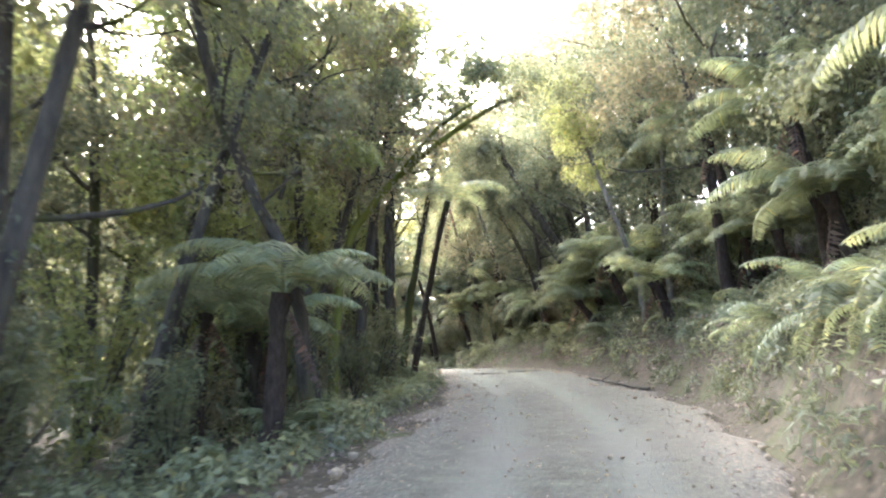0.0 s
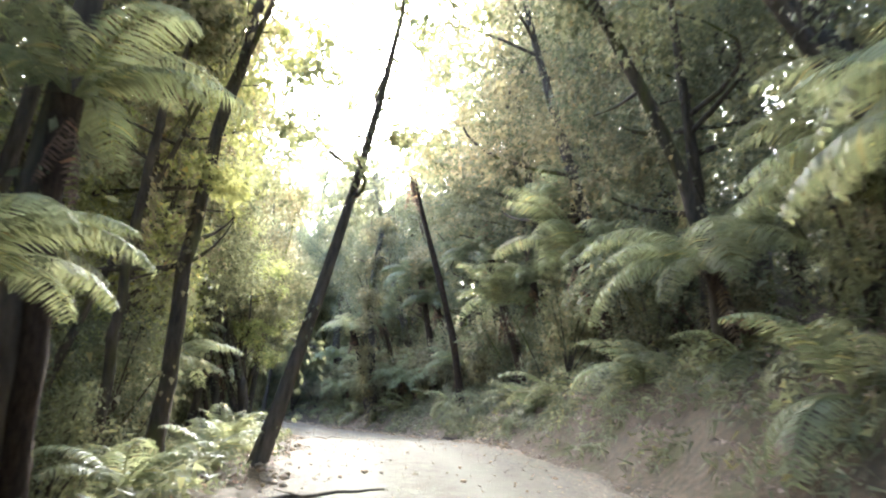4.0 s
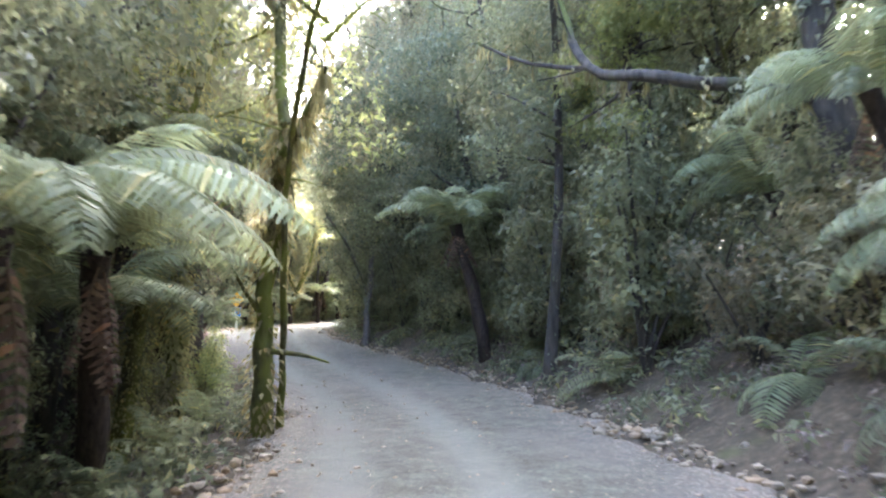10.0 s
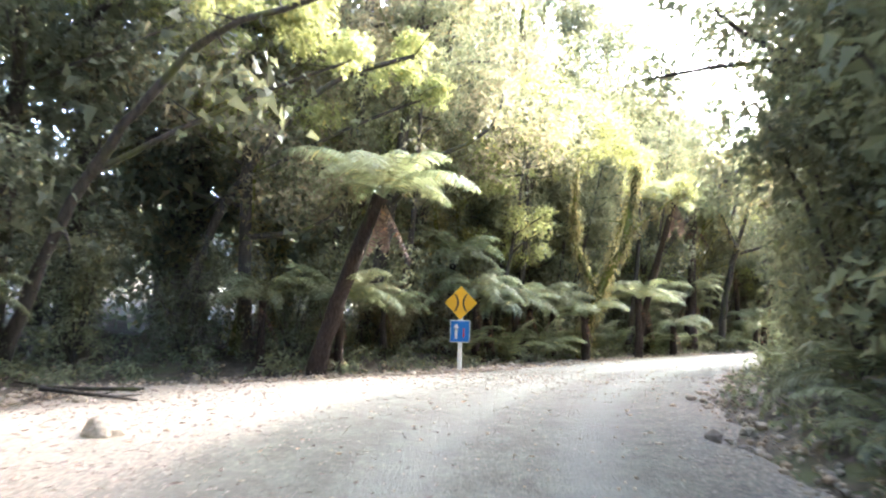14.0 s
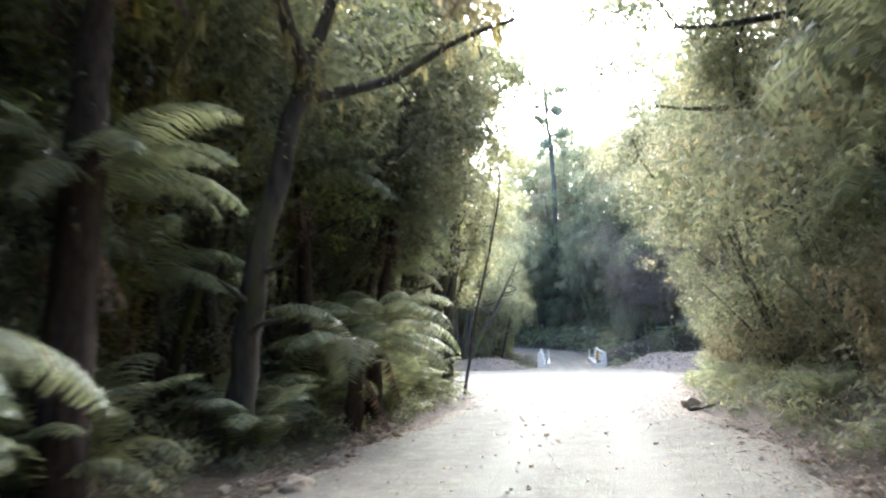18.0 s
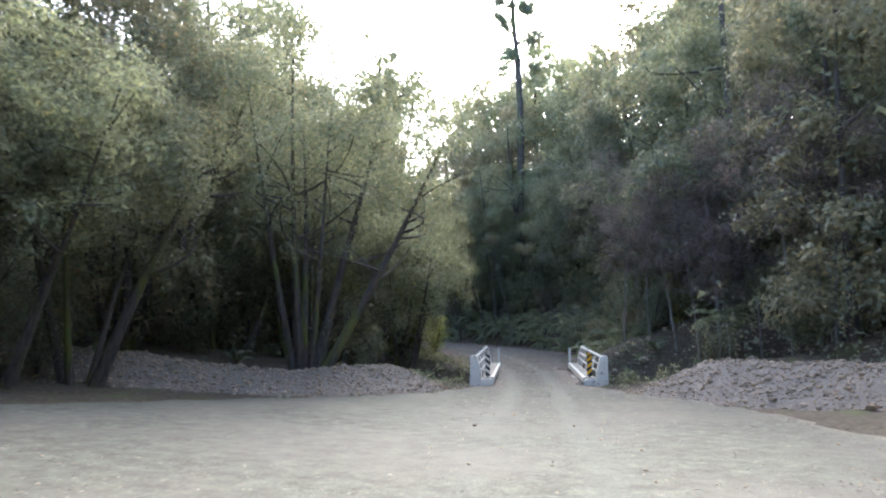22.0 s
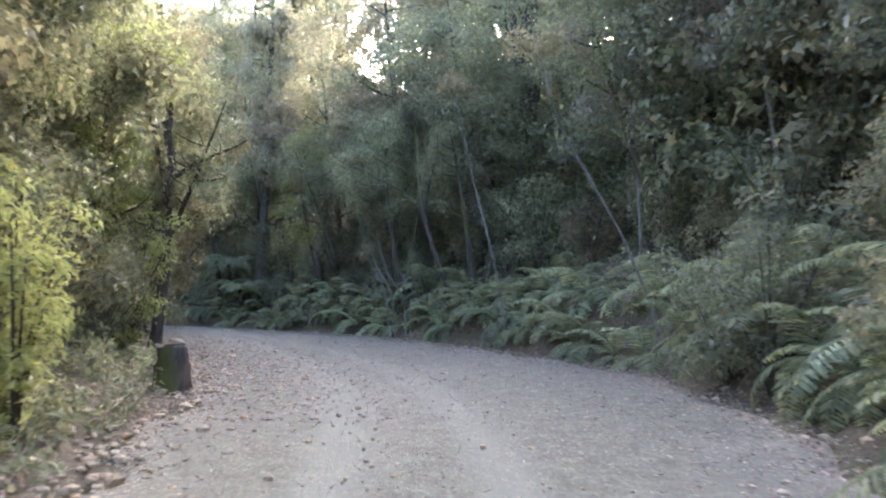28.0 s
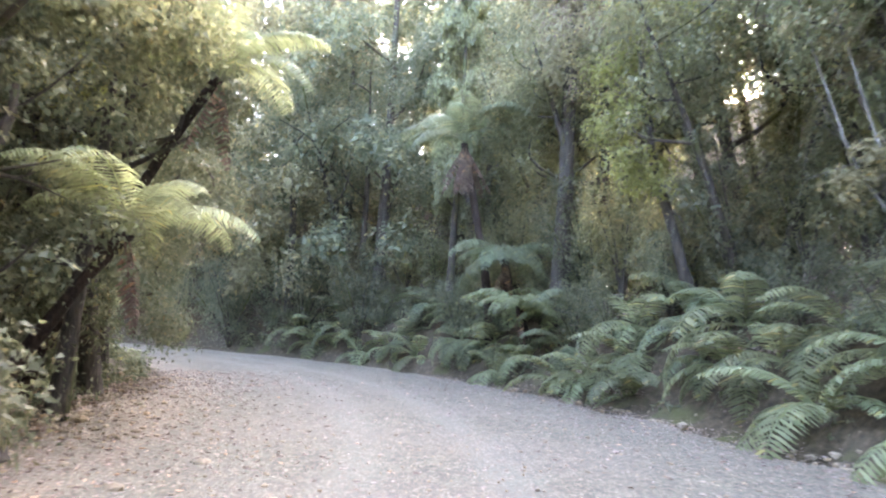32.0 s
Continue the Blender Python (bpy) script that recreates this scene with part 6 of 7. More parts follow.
grown("mossy_tree", 434, "pair of mossy stems rising behind a tree fern", BARK_GREEN, [([(-13.2, 69.0, 0), (-13.3, 69.2, 1.0), (-13.1, 69.6, 2.8), (-12.8, 70.0, 5.0), (-12.4, 70.4, 8.5)], .16, .07), ([(-13.0, 69.4, -1.8), (-12.9, 69.6, 1.2), (-12.5, 70.0, 4.2), (-12.2, 70.6, 7)], .10, .05)],
      [(-12.4, 70.4, 8.6, 1.5), (-12.2, 70.6, 7.0, 1.2), (-13.4, 70.4, 6.6, 1.2)], LEAF_MID, 5000, .118, 800, MOSS, 200)
grown("umbrella_tree", 435, "small tree with a flat yellow-green umbrella crown", BARK_GREEN, [([(-21.3, 85.0, 0), (-20.6, 84.4, -.9), (-19.2, 83.1, 1.2), (-17.7, 82.0, 2.5), (-17.05, 81.7, 3.4)], .06, .03), ([(-17.4, 81.9, 2.4), (-16.7, 82.4, 3.2)], .03, .015), ([(-17.3, 81.9, 2.6), (-17.9, 81.0, 3.3)], .03, .015)],
      [(-17.1, 81.7, 3.6, .45), (-16.3, 82.2, 3.45, .4), (-17.9, 81.2, 3.45, .4), (-16.9, 80.9, 3.4, .35), (-17.4, 82.5, 3.4, .35)], LEAF_BRIGHT, 2200, .09)
grown("mossy_tree", 436, "crooked mossy stem with a broken limb over the road's edge", BARK_GREEN, [([(-20.9, 84.2, 0), (-20.7, 84.1, -.8), (-20.2, 83.9, .9), (-19.9, 83.8, 2.2)], .17, .11), ([(-20.2, 83.9, 1.7), (-19.3, 83.4, 1.9), (-18.2, 82.8, 2.5)], .08, .03), ([(-19.9, 83.8, 2.2), (-20.3, 84.1, 4.2), (-20.0, 84.4, 7.2)], .10, .05)],
      [(-20.0, 84.4, 7.2, 1.5), (-20.8, 84.4, 5.4, 1.0)], LEAF_OLIVE, 3000, .115, 1500, MOSS, 450)
grown("limbed_tree", 437, "dark tree with a long crooked limb reaching over the road", BARK, [([(-12.6, 88.6, 0), (-12.9, 88.3, 1.6), (-13.0, 88.3, 5), (-12.6, 88.6, 11)], .34, .16),
      ([(-13.0, 88.2, 2.4), (-15.0, 87.2, 2.85), (-16.6, 87.9, 3.5), (-17.4, 88.6, 5.0), (-18.0, 89.2, 6.8)], .13, .05), ([(-16.6, 87.9, 3.5), (-17.6, 87.6, 3.7), (-18.8, 87.8, 4.4)], .05, .02), ([(-15.9, 87.6, 3.2), (-16.6, 89.2, 3.3), (-18.2, 90.6, 3.2)], .05, .02)],
      [(-12.6, 88.6, 10, 2.6), (-14.4, 88.6, 8.0, 2.0), (-18.0, 89.2, 7.0, 1.3), (-15.6, 89.6, 6.4, 1.6), (-13.6, 90.0, 6, 1.8)], LEAF_DARK, 10000, .118, 500, LEAF_OLIVE, 250)
grown("leafy_tree", 438, "tree with bright fresh green leaves in the light", BARK, [([(-16.9, 91.6, 0), (-17.2, 91.4, 2), (-17.0, 91.2, 5.5)], .16, .08)], [(-17.3, 91.0, 3.0, 1.2), (-17.8, 91.2, 4.4, 1.1), (-16.6, 90.8, 5.0, 1.2), (-17.2, 91.0, 1.4, .9), (-16.8, 91.6, 6.4, 1.3)], LEAF_BRIGHT, 6000, .115, 300, LEAF_MID)
grown("mossy_tree", 439, "trunk wrapped in golden moss and climbing leaves", BARK_GREEN, [([(-25.1, 85.5, 0), (-24.9, 85.7, .6), (-24.9, 85.8, 3), (-25.2, 86.0, 8)], .20, .12)], [(-25.2, 86.0, 8, 1.8), (-25.0, 85.4, 5.4, 1.0)], LEAF_OLIVE, 4500, .10, 7000, MOSS, 500)
grown("dark_old_tree", 440, "thick dark trunk with exposed roots at the road's edge", BARK, [([(-30.1, 90.1, 0), (-30.3, 90.2, .2), (-30.9, 90.3, 3), (-31.2, 90.2, 9)], .36, .20), ([(-30.2, 90.5, -2.5), (-30.6, 90.6, .6), (-30.9, 90.4, 2.4)], .12, .08), ([(-29.7, 90.5, -2.6), (-30.1, 90.3, -1.4), (-30.3, 90.2, 0)], .09, .12)],
      [(-31.2, 90.2, 8.4, 2.4), (-31.6, 91.8, 6.4, 1.8), (-30.4, 89.4, 6.0, 1.8), (-31.4, 91.4, 3.8, 1.2)], LEAF_DARK, 9000, .118, 900, LEAF_DARK)
grown("dark_old_tree", 441, "dark leaning trunk under heavy foliage on the inside of the bend", BARK, [([(-31.6, 99.9, 0), (-32.0, 100.6, -.6), (-32.8, 102.0, 1.8), (-33.2, 103.4, 6)], .15, .09), ([(-32.2, 101.0, -.2), (-33.4, 101.0, 2.2), (-34.4, 100.8, 3.6)], .08, .03)],
      [(-33.2, 103.4, 6, 2.4), (-34.0, 101.6, 5.0, 1.8), (-32.4, 102.0, 8.0, 2.4), (-35.0, 103.0, 7.6, 2.0)], LEAF_MID, 10000, .10, 1400, LEAF_DARK)
for i, (x, y, z) in enumerate(((-48.2, 100.4, 6.6), (-47.6, 106.0, 6.2), (-44.4, 102.0, 5.4), (-50.4, 103.2, 6.9))):
    grown("layered_tree", 445 + i, "tree with flat layers of light green leaves above dark shade", BARK,
          [([(x - 5.2, y - 4.2, 0), (x - 4.0, y - 3.2, z - 3.6), (x - 1.8, y - 1.6, z - .8), (x, y, z - .1)], .15, .05), ([(x - 3.6, y - 2.9, z - 3), (x - 2.6, y - .4, z - 1.4), (x - 1.4, y + 1.4, z - .5)], .07, .03)],
          [(x, y, z, .7), (x - 1.3, y + .3, z - .2, .8), (x - .8, y - 1.5, z - .1, .7), (x - 1.5, y + 1.6, z - .4, .7), (x - 2.6, y - 1.0, z + .6, .9), (x - 3.4, y - 2.6, z + 1.4, 1.0)], LEAF_BRIGHT, 4200, .105)

# third stretch: mossy trees past the sign
grown("mossy_tree", 451, "leaning tree hung with thick golden moss", BARK_GREEN, [([(-54.0, 118.0, 0), (-53.6, 117.9, -.4), (-53.0, 117.8, .75), (-52.2, 117.7, 1.8), (-51.6, 117.7, 2.5), (-51.35, 117.8, 3.6), (-51.1, 118.0, 5.6)], .24, .09),
      ([(-52.9, 117.8, .9), (-53.2, 117.2, 2.2), (-53.0, 116.6, 3.2), (-52.4, 116.2, 5.6)], .13, .06), ([(-51.5, 117.75, 3.0), (-50.6, 118.4, 3.9), (-49.8, 119.0, 4.6)], .06, .02), ([(-52.3, 117.7, 1.8), (-52.4, 118.4, 3.4), (-52.0, 119.0, 5.2)], .07, .04)],
      [(-51.1, 118.0, 5.8, 1.1), (-49.9, 119.0, 4.8, .8), (-52.4, 116.2, 5.8, 1.1), (-52.0, 119.0, 5.4, 1.0), (-51.6, 117.2, 6.8, 1.2)], LEAF_BRIGHT, 4200, .10, 3200, MOSS, 1300)
fern_at(452, -51.6, 120.8, 4.6, (-55.4, 122.6), 17, BIG, 8, .13, 1.0, "tall tree fern with a brown skirt of dead fronds")
grown("overhanging_tree", 468, "dark leaning tree with its crown spread over the road", BARK, [([(-58.2, 126.4, 0), (-57.6, 126.5, 2.5), (-54.6, 127.0, 5.9), (-51.2, 127.8, 8.5)], .15, .07), ([(-53.6, 127.4, 4.8), (-52.2, 126.2, 6.6), (-50.6, 125.6, 7.8)], .08, .03)],
      [(-51.2, 127.8, 8.8, 1.5), (-49.8, 127.2, 9.4, 1.2), (-50.6, 125.6, 8.0, 1.0), (-52.6, 127.0, 7.6, 1.2), (-52.4, 129.0, 8.8, 1.3)], LEAF_MID, 6500, .10, 300, LEAF_OLIVE)
fern_at(453, -47.9, 105.4, 2.6, (-49.4, 104.4), 16, BIG, 4, .18, 1.1)
fern_at(454, -51.9, 111.7, .1, (-52.2, 111.9), 15, BIG_DARK, 2, .15, .9)
fern_at(455, -52.4, 116.6, .0, (-52.7, 116.8), 13, BIG, 1, .14, .8)
fern_at(456, -53.8, 121.1, .9, (-54.0, 121.2), 14, BIG, 1, .14, .85)
fern_at(457, -56.0, 124.2, .7, (-56.3, 124.4), 15, BIG, 2, .15, 1.1)
fern_at(458, -55.6, 125.6, -.2, (-55.9, 125.7), 13, BIG_DARK, 1, .14, .95)
fern_at(459, -58.6, 137.6, .3, (-58.9, 137.7), 14, BIG, 1, .15, 1.0)
fern_at(460, -58.0, 135.8, -.2, (-58.3, 135.9), 13, BIG, 1, .14, .95)
fern_at(461, -49.4, 131.8, 2.4, (-48.4, 132.2), 14, BIG_DARK, 2, .16, 1.0)
grown("forked_tree", 462, "forked tree with mossy limbs reaching out towards the road", BARK, [([(-58.1, 132.6, 0), (-57.9, 132.8, 1.5), (-57.4, 133.2, 4.2)], .22, .15), ([(-57.4, 133.2, 4.2), (-56.9, 131.6, 5.2), (-56.4, 130.2, 6.2), (-56.2, 129.6, 8)], .11, .05),
      ([(-57.4, 133.2, 4.2), (-57.0, 133.6, 6.0), (-56.3, 133.8, 8.5)], .12, .05), ([(-57.3, 133.4, 3.9), (-56.4, 134.2, 4.3), (-55.6, 134.65, 4.9), (-54.4, 134.55, 5.05)], .09, .03)],
      [(-56.3, 133.8, 8.6, 1.6), (-56.2, 129.6, 8.0, 1.4), (-55.0, 134.6, 5.6, .8), (-57.6, 132.4, 7.6, 1.5), (-55.6, 133.0, 6.6, 1.0)], LEAF_OLIVE, 6500, .112, 500, MOSS, 400)
grown("thin_stem", 463, "thin curved stem at the edge of the clearing", BARK, [([(-60.9, 147.4, 0), (-60.4, 147.5, 1.0), (-59.9, 147.7, 3.4), (-59.6, 147.9, 5.6), (-59.9, 148.0, 8)], .05, .025)], [(-59.7, 148.0, 6.4, .8), (-60.0, 148.0, 8.0, 1.0)], LEAF_MID, 1400, .10)
for i, (x, y, a, b) in enumerate(((-62.5, 146.2, .8, .5), (-61.6, 146.7, .7, .2), (-61.3, 147.0, .3, -.2))):
    grown("dark_old_tree", 464 + i, "dark sinuous trunk at the edge of the clearing", BARK, [([(x, y, 0), (x + .1, y, 1.0), (x + a, y + .3, 3.6), (x + a + b, y + .2, 7), (x + a, y, 10.5)], .19, .09), ([(x + a, y + .3, 3.4), (x + a - .9, y + .4, 5.6), (x + a - 1.2, y + .6, 8)], .10, .05)],
          [(x + a, y, 10, 1.9), (x + a + 1.4, y + .6, 9, 1.6), (x + a - 1.2, y + .4, 8.6, 1.6), (x + a + .8, y - 1.2, 8.2, 1.4)], LEAF_MID, 6500, .112, 350, LEAF_BRIGHT)

for x, y, k in ((-58.6, 122.6, 1.2), (-61.5, 127.5, 1.25), (-62.0, 117.5, 1.25), (-59.0, 113.0, 1.2), (-37.4, 113.0, 1.1), (-40.9, 117.4, 1.1)):
    plant("forest", x, y, variant=1, size=k)

# past the clearing: the wooded slope, rounded crowns by the creek, bare twiggy trees
# slope crowns in the lighter leaf variants only: bright haze put into their colour
for x, y, v, k in ((-69.0, 213.6, 0, 1.15), (-62.0, 204.6, 0, 1.0), (-55.0, 196.0, 2, .95), (-75.0, 226.0, 0, 1.2), (-80.2, 225.6, 2, 1.15), (-66.0, 209.6, 2, 1.1), (-58.6, 200.6, 0, .95), (-72.4, 220.2, 0, 1.1),
                   (-51.0, 189.6, 2, 1.0), (-60.0, 211.0, 0, 1.15), (-53.0, 203.0, 0, 1.15), (-66.0, 218.4, 2, 1.35), (-77.8, 233.0, 0, 1.25), (-85.6, 236.0, 0, 1.2), (-88.0, 240.0, 2, 1.3), (-47.0, 196.0, 0, 1.2)):
    plant("back", x, y, variant=v, size=k)
for x, y, v, k in ((-75.4, 188.8, 2, .95), (-77.0, 192.4, 0, .9), (-79.6, 188.0, 1, .85), (-80.6, 182.0, 2, 1.1), (-84.0, 178.6, 1, .95)):
    plant("multi", x, y, variant=v, size=k)
for x, y, v, k in ((-65.2, 195.6, 0, 1.0), (-63.8, 195.0, 1, .85), (-62.4, 194.2, 0, .95), (-64.6, 197.9, 1, .9), (-61.2, 192.8, 1, .8), (-59.8, 191.8, 0, .85), (-63.0, 197.0, 0, 1.0), (-60.4, 195.0, 1, .9)):
    plant("twig", x, y, variant=v, size=k, lean=(5, 30 * v))
grown("emergent_conifer", 472, "tall lone conifer with a sparse ragged crown above the bush", BARK, [([(-78.4, 221.5, 0), (-78.5, 221.5, 8), (-78.3, 221.5, 19.6), (-78.5, 221.4, 25.5), (-78.9, 221.4, 31.2), (-79.1, 221.3, 35.8)], .40, .22), ([(-78.5, 221.5, 25.5), (-77.4, 221.8, 28.2)], .12, .05), ([(-78.4, 221.5, 26.0), (-79.5, 221.1, 26.9)], .12, .05), ([(-78.4, 221.5, 27.7), (-79.8, 221.0, 30.0)], .12, .05), ([(-78.4, 221.5, 28.8), (-76.7, 222.0, 29.0)], .12, .05)],
      [(-79.3, 221.2, 26.6, 1.3), (-77.5, 221.7, 28.2, 1.4), (-79.8, 221.0, 30.0, 1.4), (-78.1, 221.6, 31.4, 1.8), (-76.6, 222.0, 28.8, 1.0), (-79.0, 221.3, 34.0, 1.9), (-77.2, 221.8, 33.9, 1.6), (-80.3, 220.9, 31.8, 1.1), (-77.0, 221.9, 25.4, 0.8), (-79.9, 221.0, 25.2, 0.8)], LEAF_DARK, 8000, .22)
fern_at(471, -60.0, 192.0, .5, (-59.8, 192.2), 12, BIG, 1, .13, .8)
for x, y, v, k in ((-98.4, 229.6, 0, .95), (-107.8, 252.4, 0, 1.0), (-100.6, 236.0, 1, 1.05), (-95.4, 233.8, 1, .95), (-104.0, 243.0, 1, 1.2), (-110.4, 238.0, 0, 1.0), (-104.8, 230.6, 1, .62)):
    plant("column", x, y, variant=v, size=k)

# last stretch: leaning pale stems, the limbed tree and the brown-skirted fern
grown("pale_leaning_tree", 481, "thin pale bare stem leaning out of the ferns", BARK_PALE, [([(-71.9, 210.5, 0), (-72.0, 210.3, .2), (-72.5, 209.5, 1.8), (-73.0, 208.7, 3.0), (-73.7, 207.8, 4.6), (-74.1, 207.6, 6.5)], .045, .015)], [(-74.1, 207.7, 6.4, .7)], LEAF_OLIVE, 500, .10)
grown("pale_leaning_tree", 482, "thin pale bare stem leaning out of the ferns", BARK_PALE, [([(-77.6, 216.0, 0), (-78.0, 215.6, 2.0), (-78.6, 214.8, 5.4), (-79.0, 214.4, 8)], .045, .015)], [(-79.0, 214.4, 8, .8)], LEAF_OLIVE, 600, .10)
for i, (a, b, c) in enumerate(((0, 0, 0), (.3, .45, .5), (-.45, .25, -.3), (.75, .8, .2))):
    grown("pale_leaning_tree", 483 + i, "pale speckled stem leaning over the road's edge", BARK_PALE, [([(-84.3 + a, 220.6 + b, 0), (-84.9 + a, 221.4 + b, 1.1), (-86.0 + a - .3 * c, 222.2 + b, 2.3), (-86.8 + a, 222.8 + b, 3.5), (-87.6 + a + .4 * c, 223.4 + b, 6.0), (-88.4 + a, 224.1 + b, 7.8), (-89.7 + a + c, 224.7 + b, 10.2)], .026, .010)],
          [(-86.7 + a, 222.6 + b, 3.5 + c, .45), (-87.6 + a, 223.2 + b, 5.6 - c, .55), (-88.6 + a, 224.0 + b, 8.0, .8), (-89.6 + a, 224.7 + b, 10, .9)], LEAF_OLIVE, 1700, .09, twigs=18)
grown("limbed_tree", 487, "dark tree with crooked bare limbs above the twiggy growth", BARK, [([(-81.6, 220.6, 0), (-82.0, 220.4, 2), (-82.8, 220.2, 4.6), (-83.4, 220.6, 8.5)], .10, .04), ([(-82.6, 220.2, 4.2), (-83.5, 219.8, 5.4), (-85.0, 219.6, 6.2)], .04, .012), ([(-82.8, 220.2, 4.6), (-82.0, 219.4, 6.4), (-81.4, 219.2, 8.4)], .07, .02)],
      [(-83.4, 220.6, 8.8, 1.2), (-81.4, 219.2, 8.6, 1.0)], LEAF_DARK, 2600, .11, twigs=12)
grown("mossy_tree", 488, "mossy tree with level limbs and leaves hanging low", BARK, [([(-84.9, 207.2, 0), (-84.8, 207.4, 1.6), (-85.0, 207.6, 4.0), (-85.4, 207.9, 8)], .16, .08), ([(-84.9, 207.5, 3.4), (-85.6, 208.3, 4.2), (-86.0, 208.9, 4.7), (-86.3, 210.0, 5.0)], .10, .03), ([(-85.0, 207.6, 3.9), (-84.4, 208.4, 4.6), (-83.6, 209.3, 5.3)], .08, .03), ([(-84.9, 207.5, 2.9), (-84.4, 206.6, 4.4), (-84.2, 205.8, 6)], .08, .04)],
      [(-85.4, 207.9, 8, 1.9), (-84.2, 205.8, 6.2, 1.3), (-85.6, 209.0, 3.2, 1.0), (-85.2, 208.6, 2.2, .9), (-86.2, 209.6, 6.2, 1.1), (-84.9, 208.2, 1.0, .7)], LEAF_OLIVE, 7000, .105, 1200, LEAF_OLIVE, 350, 9)
grown("dark_old_tree", 489, "cluster of dark roots and trunks under overhanging leaves", BARK, [([(-91.8, 213.2, 0), (-91.9, 213.0, 1.4), (-92.4, 212.6, 4), (-92.8, 212.2, 8)], .26, .12), ([(-91.2, 213.4, -.6), (-91.7, 213.0, 1.0), (-92.6, 213.4, 3.4)], .10, .05), ([(-92.6, 213.7, -.6), (-92.2, 213.2, .8), (-91.8, 212.4, 3.6)], .09, .05)],
      [(-92.8, 212.2, 8, 2.2), (-92.2, 211.8, 4.6, 1.3), (-93.6, 214.0, 5.6, 1.5), (-91.6, 211.4, 6.2, 1.4), (-93.2, 215.4, 4.4, 1.0)], LEAF_MID, 8500, .11, 800, LEAF_OLIVE)
fern_at(490, -92.6, 214.8, 1.9, (-94.4, 213.6), 11, BIG, 2, .09, .85)
fern_at(491, -94.8, 216.7, 5.0, (-97.4, 214.8), 13, BIG, 3, .09, 1.0)
fern_at(492, -101.6, 228.3, 7.6, (-101.2, 229.4), 13, BIG_DARK, 22, .12, 1.3, "tall tree fern with a thick brown skirt of dead fronds")
fern_at(493, -100.4, 229.2, 3.7, (-100.9, 230.0), 22, BIG_DARK, 3, .14, 1.0, "tree fern on the bank with long drooping fronds", (-42, 4))
fern_at(497, -98.9, 228.4, 2.0, (-99.3, 229.1), 14, BIG, 2, .12, .85, "small tree fern with drooping fronds on the bank", (-38, 6))
grown("leafy_tree", 494, "tree with yellow-green leaves standing out in the light", BARK, [([(-92.4, 227.6, 0), (-92.8, 227.4, 3), (-93.6, 227.3, 6), (-94.0, 227.2, 10)], .15, .07)],
      [(-94.4, 227.2, 6.4, 1.3), (-94.0, 227.0, 8.2, 1.5), (-93.4, 226.8, 5.0, 1.1), (-94.2, 227.6, 10.2, 1.6), (-92.8, 227.6, 9, 1.4)], LEAF_BRIGHT, 6500, .118, 300, LEAF_OLIVE)
plant("bright", -76.8, 197.0, variant=1, size=.85)
# bright-leaved shrubs added to lighten the dark gap behind the rubble banks
for x, y, v, k in ((-62.6, 197.2, 1, .75), (-59.6, 197.6, 0, .8), (-56.4, 199.2, 1, .85), (-53.2, 200.4, 0, .8), (-81.0, 189.4, 1, .75), (-84.4, 188.2, 0, .8), (-78.2, 191.2, 1, .6)):
    plant("bright", x, y, variant=v, size=k)

# crowns over the road and leafy walls close to its edges
grown("overhanging_tree", 501, "leaning tree spreading leafy boughs over the road", BARK_GREEN, [([(-2.6, 27.2, 0), (-2.3, 27.2, 1.0), (-1.4, 27.1, 2.8), (.6, 27.2, 4.6), (2.4, 27.6, 5.8)], .15, .05), ([(-1.2, 27.1, 3.0), (.2, 26.4, 4.4), (1.6, 25.8, 5.2)], .07, .03)],
      [(.6, 27.2, 5.2, 1.1), (2.4, 27.6, 6.2, 1.2), (1.6, 25.9, 5.6, 1.0), (-1.0, 27.2, 5.6, 1.3), (3.6, 28.4, 6.6, 1.1), (-2.4, 27.0, 4.6, 1.1), (1.0, 28.4, 7.2, 1.3), (-.6, 28.0, 7.6, 1.3)], LEAF_MID, 8000, .10, 700, LEAF_OLIVE)
grown("overhanging_tree", 502, "slender tree with light leaves leaning over the road", BARK, [([(-3.8, 47.0, 0), (-3.4, 46.8, 2.5), (-2.6, 46.6, 6), (-1.6, 46.4, 9.5)], .15, .06), ([(-2.9, 46.7, 4.8), (-1.8, 45.8, 6.2), (-.8, 45.2, 7.2)], .06, .02)],
      [(-1.6, 46.4, 9.6, 1.5), (-2.8, 46.8, 7.4, 1.3), (-.9, 45.3, 7.2, .8), (-3.2, 45.6, 5.6, 1.1), (-2.4, 47.6, 11, 1.4)], LEAF_MID, 6000, .10, 400, LEAF_OLIVE)
grown("overhanging_tree", 503, "dark tree on the bank leaning far over the road", BARK, [([(5.4, 48.6, 0), (4.9, 48.5, 3), (3.4, 48.3, 6.4), (1.6, 48.0, 9.2), (.4, 47.8, 10.4)], .17, .05), ([(3.2, 48.3, 6.6), (2.2, 47.4, 7.2), (1.2, 46.8, 7.4)], .06, .02)],
      [(.6, 46.8, 8.8, 1.2), (2.0, 47.0, 8.9, 1.3), (1.3, 46.8, 7.2, .9), (.4, 47.6, 10.6, 1.3), (2.6, 48.0, 7.0, 1.1), (1.8, 48.2, 10.6, 1.4), (3.4, 48.0, 9.6, 1.4)], LEAF_DARK, 9000, .10, 500, LEAF_OLIVE)
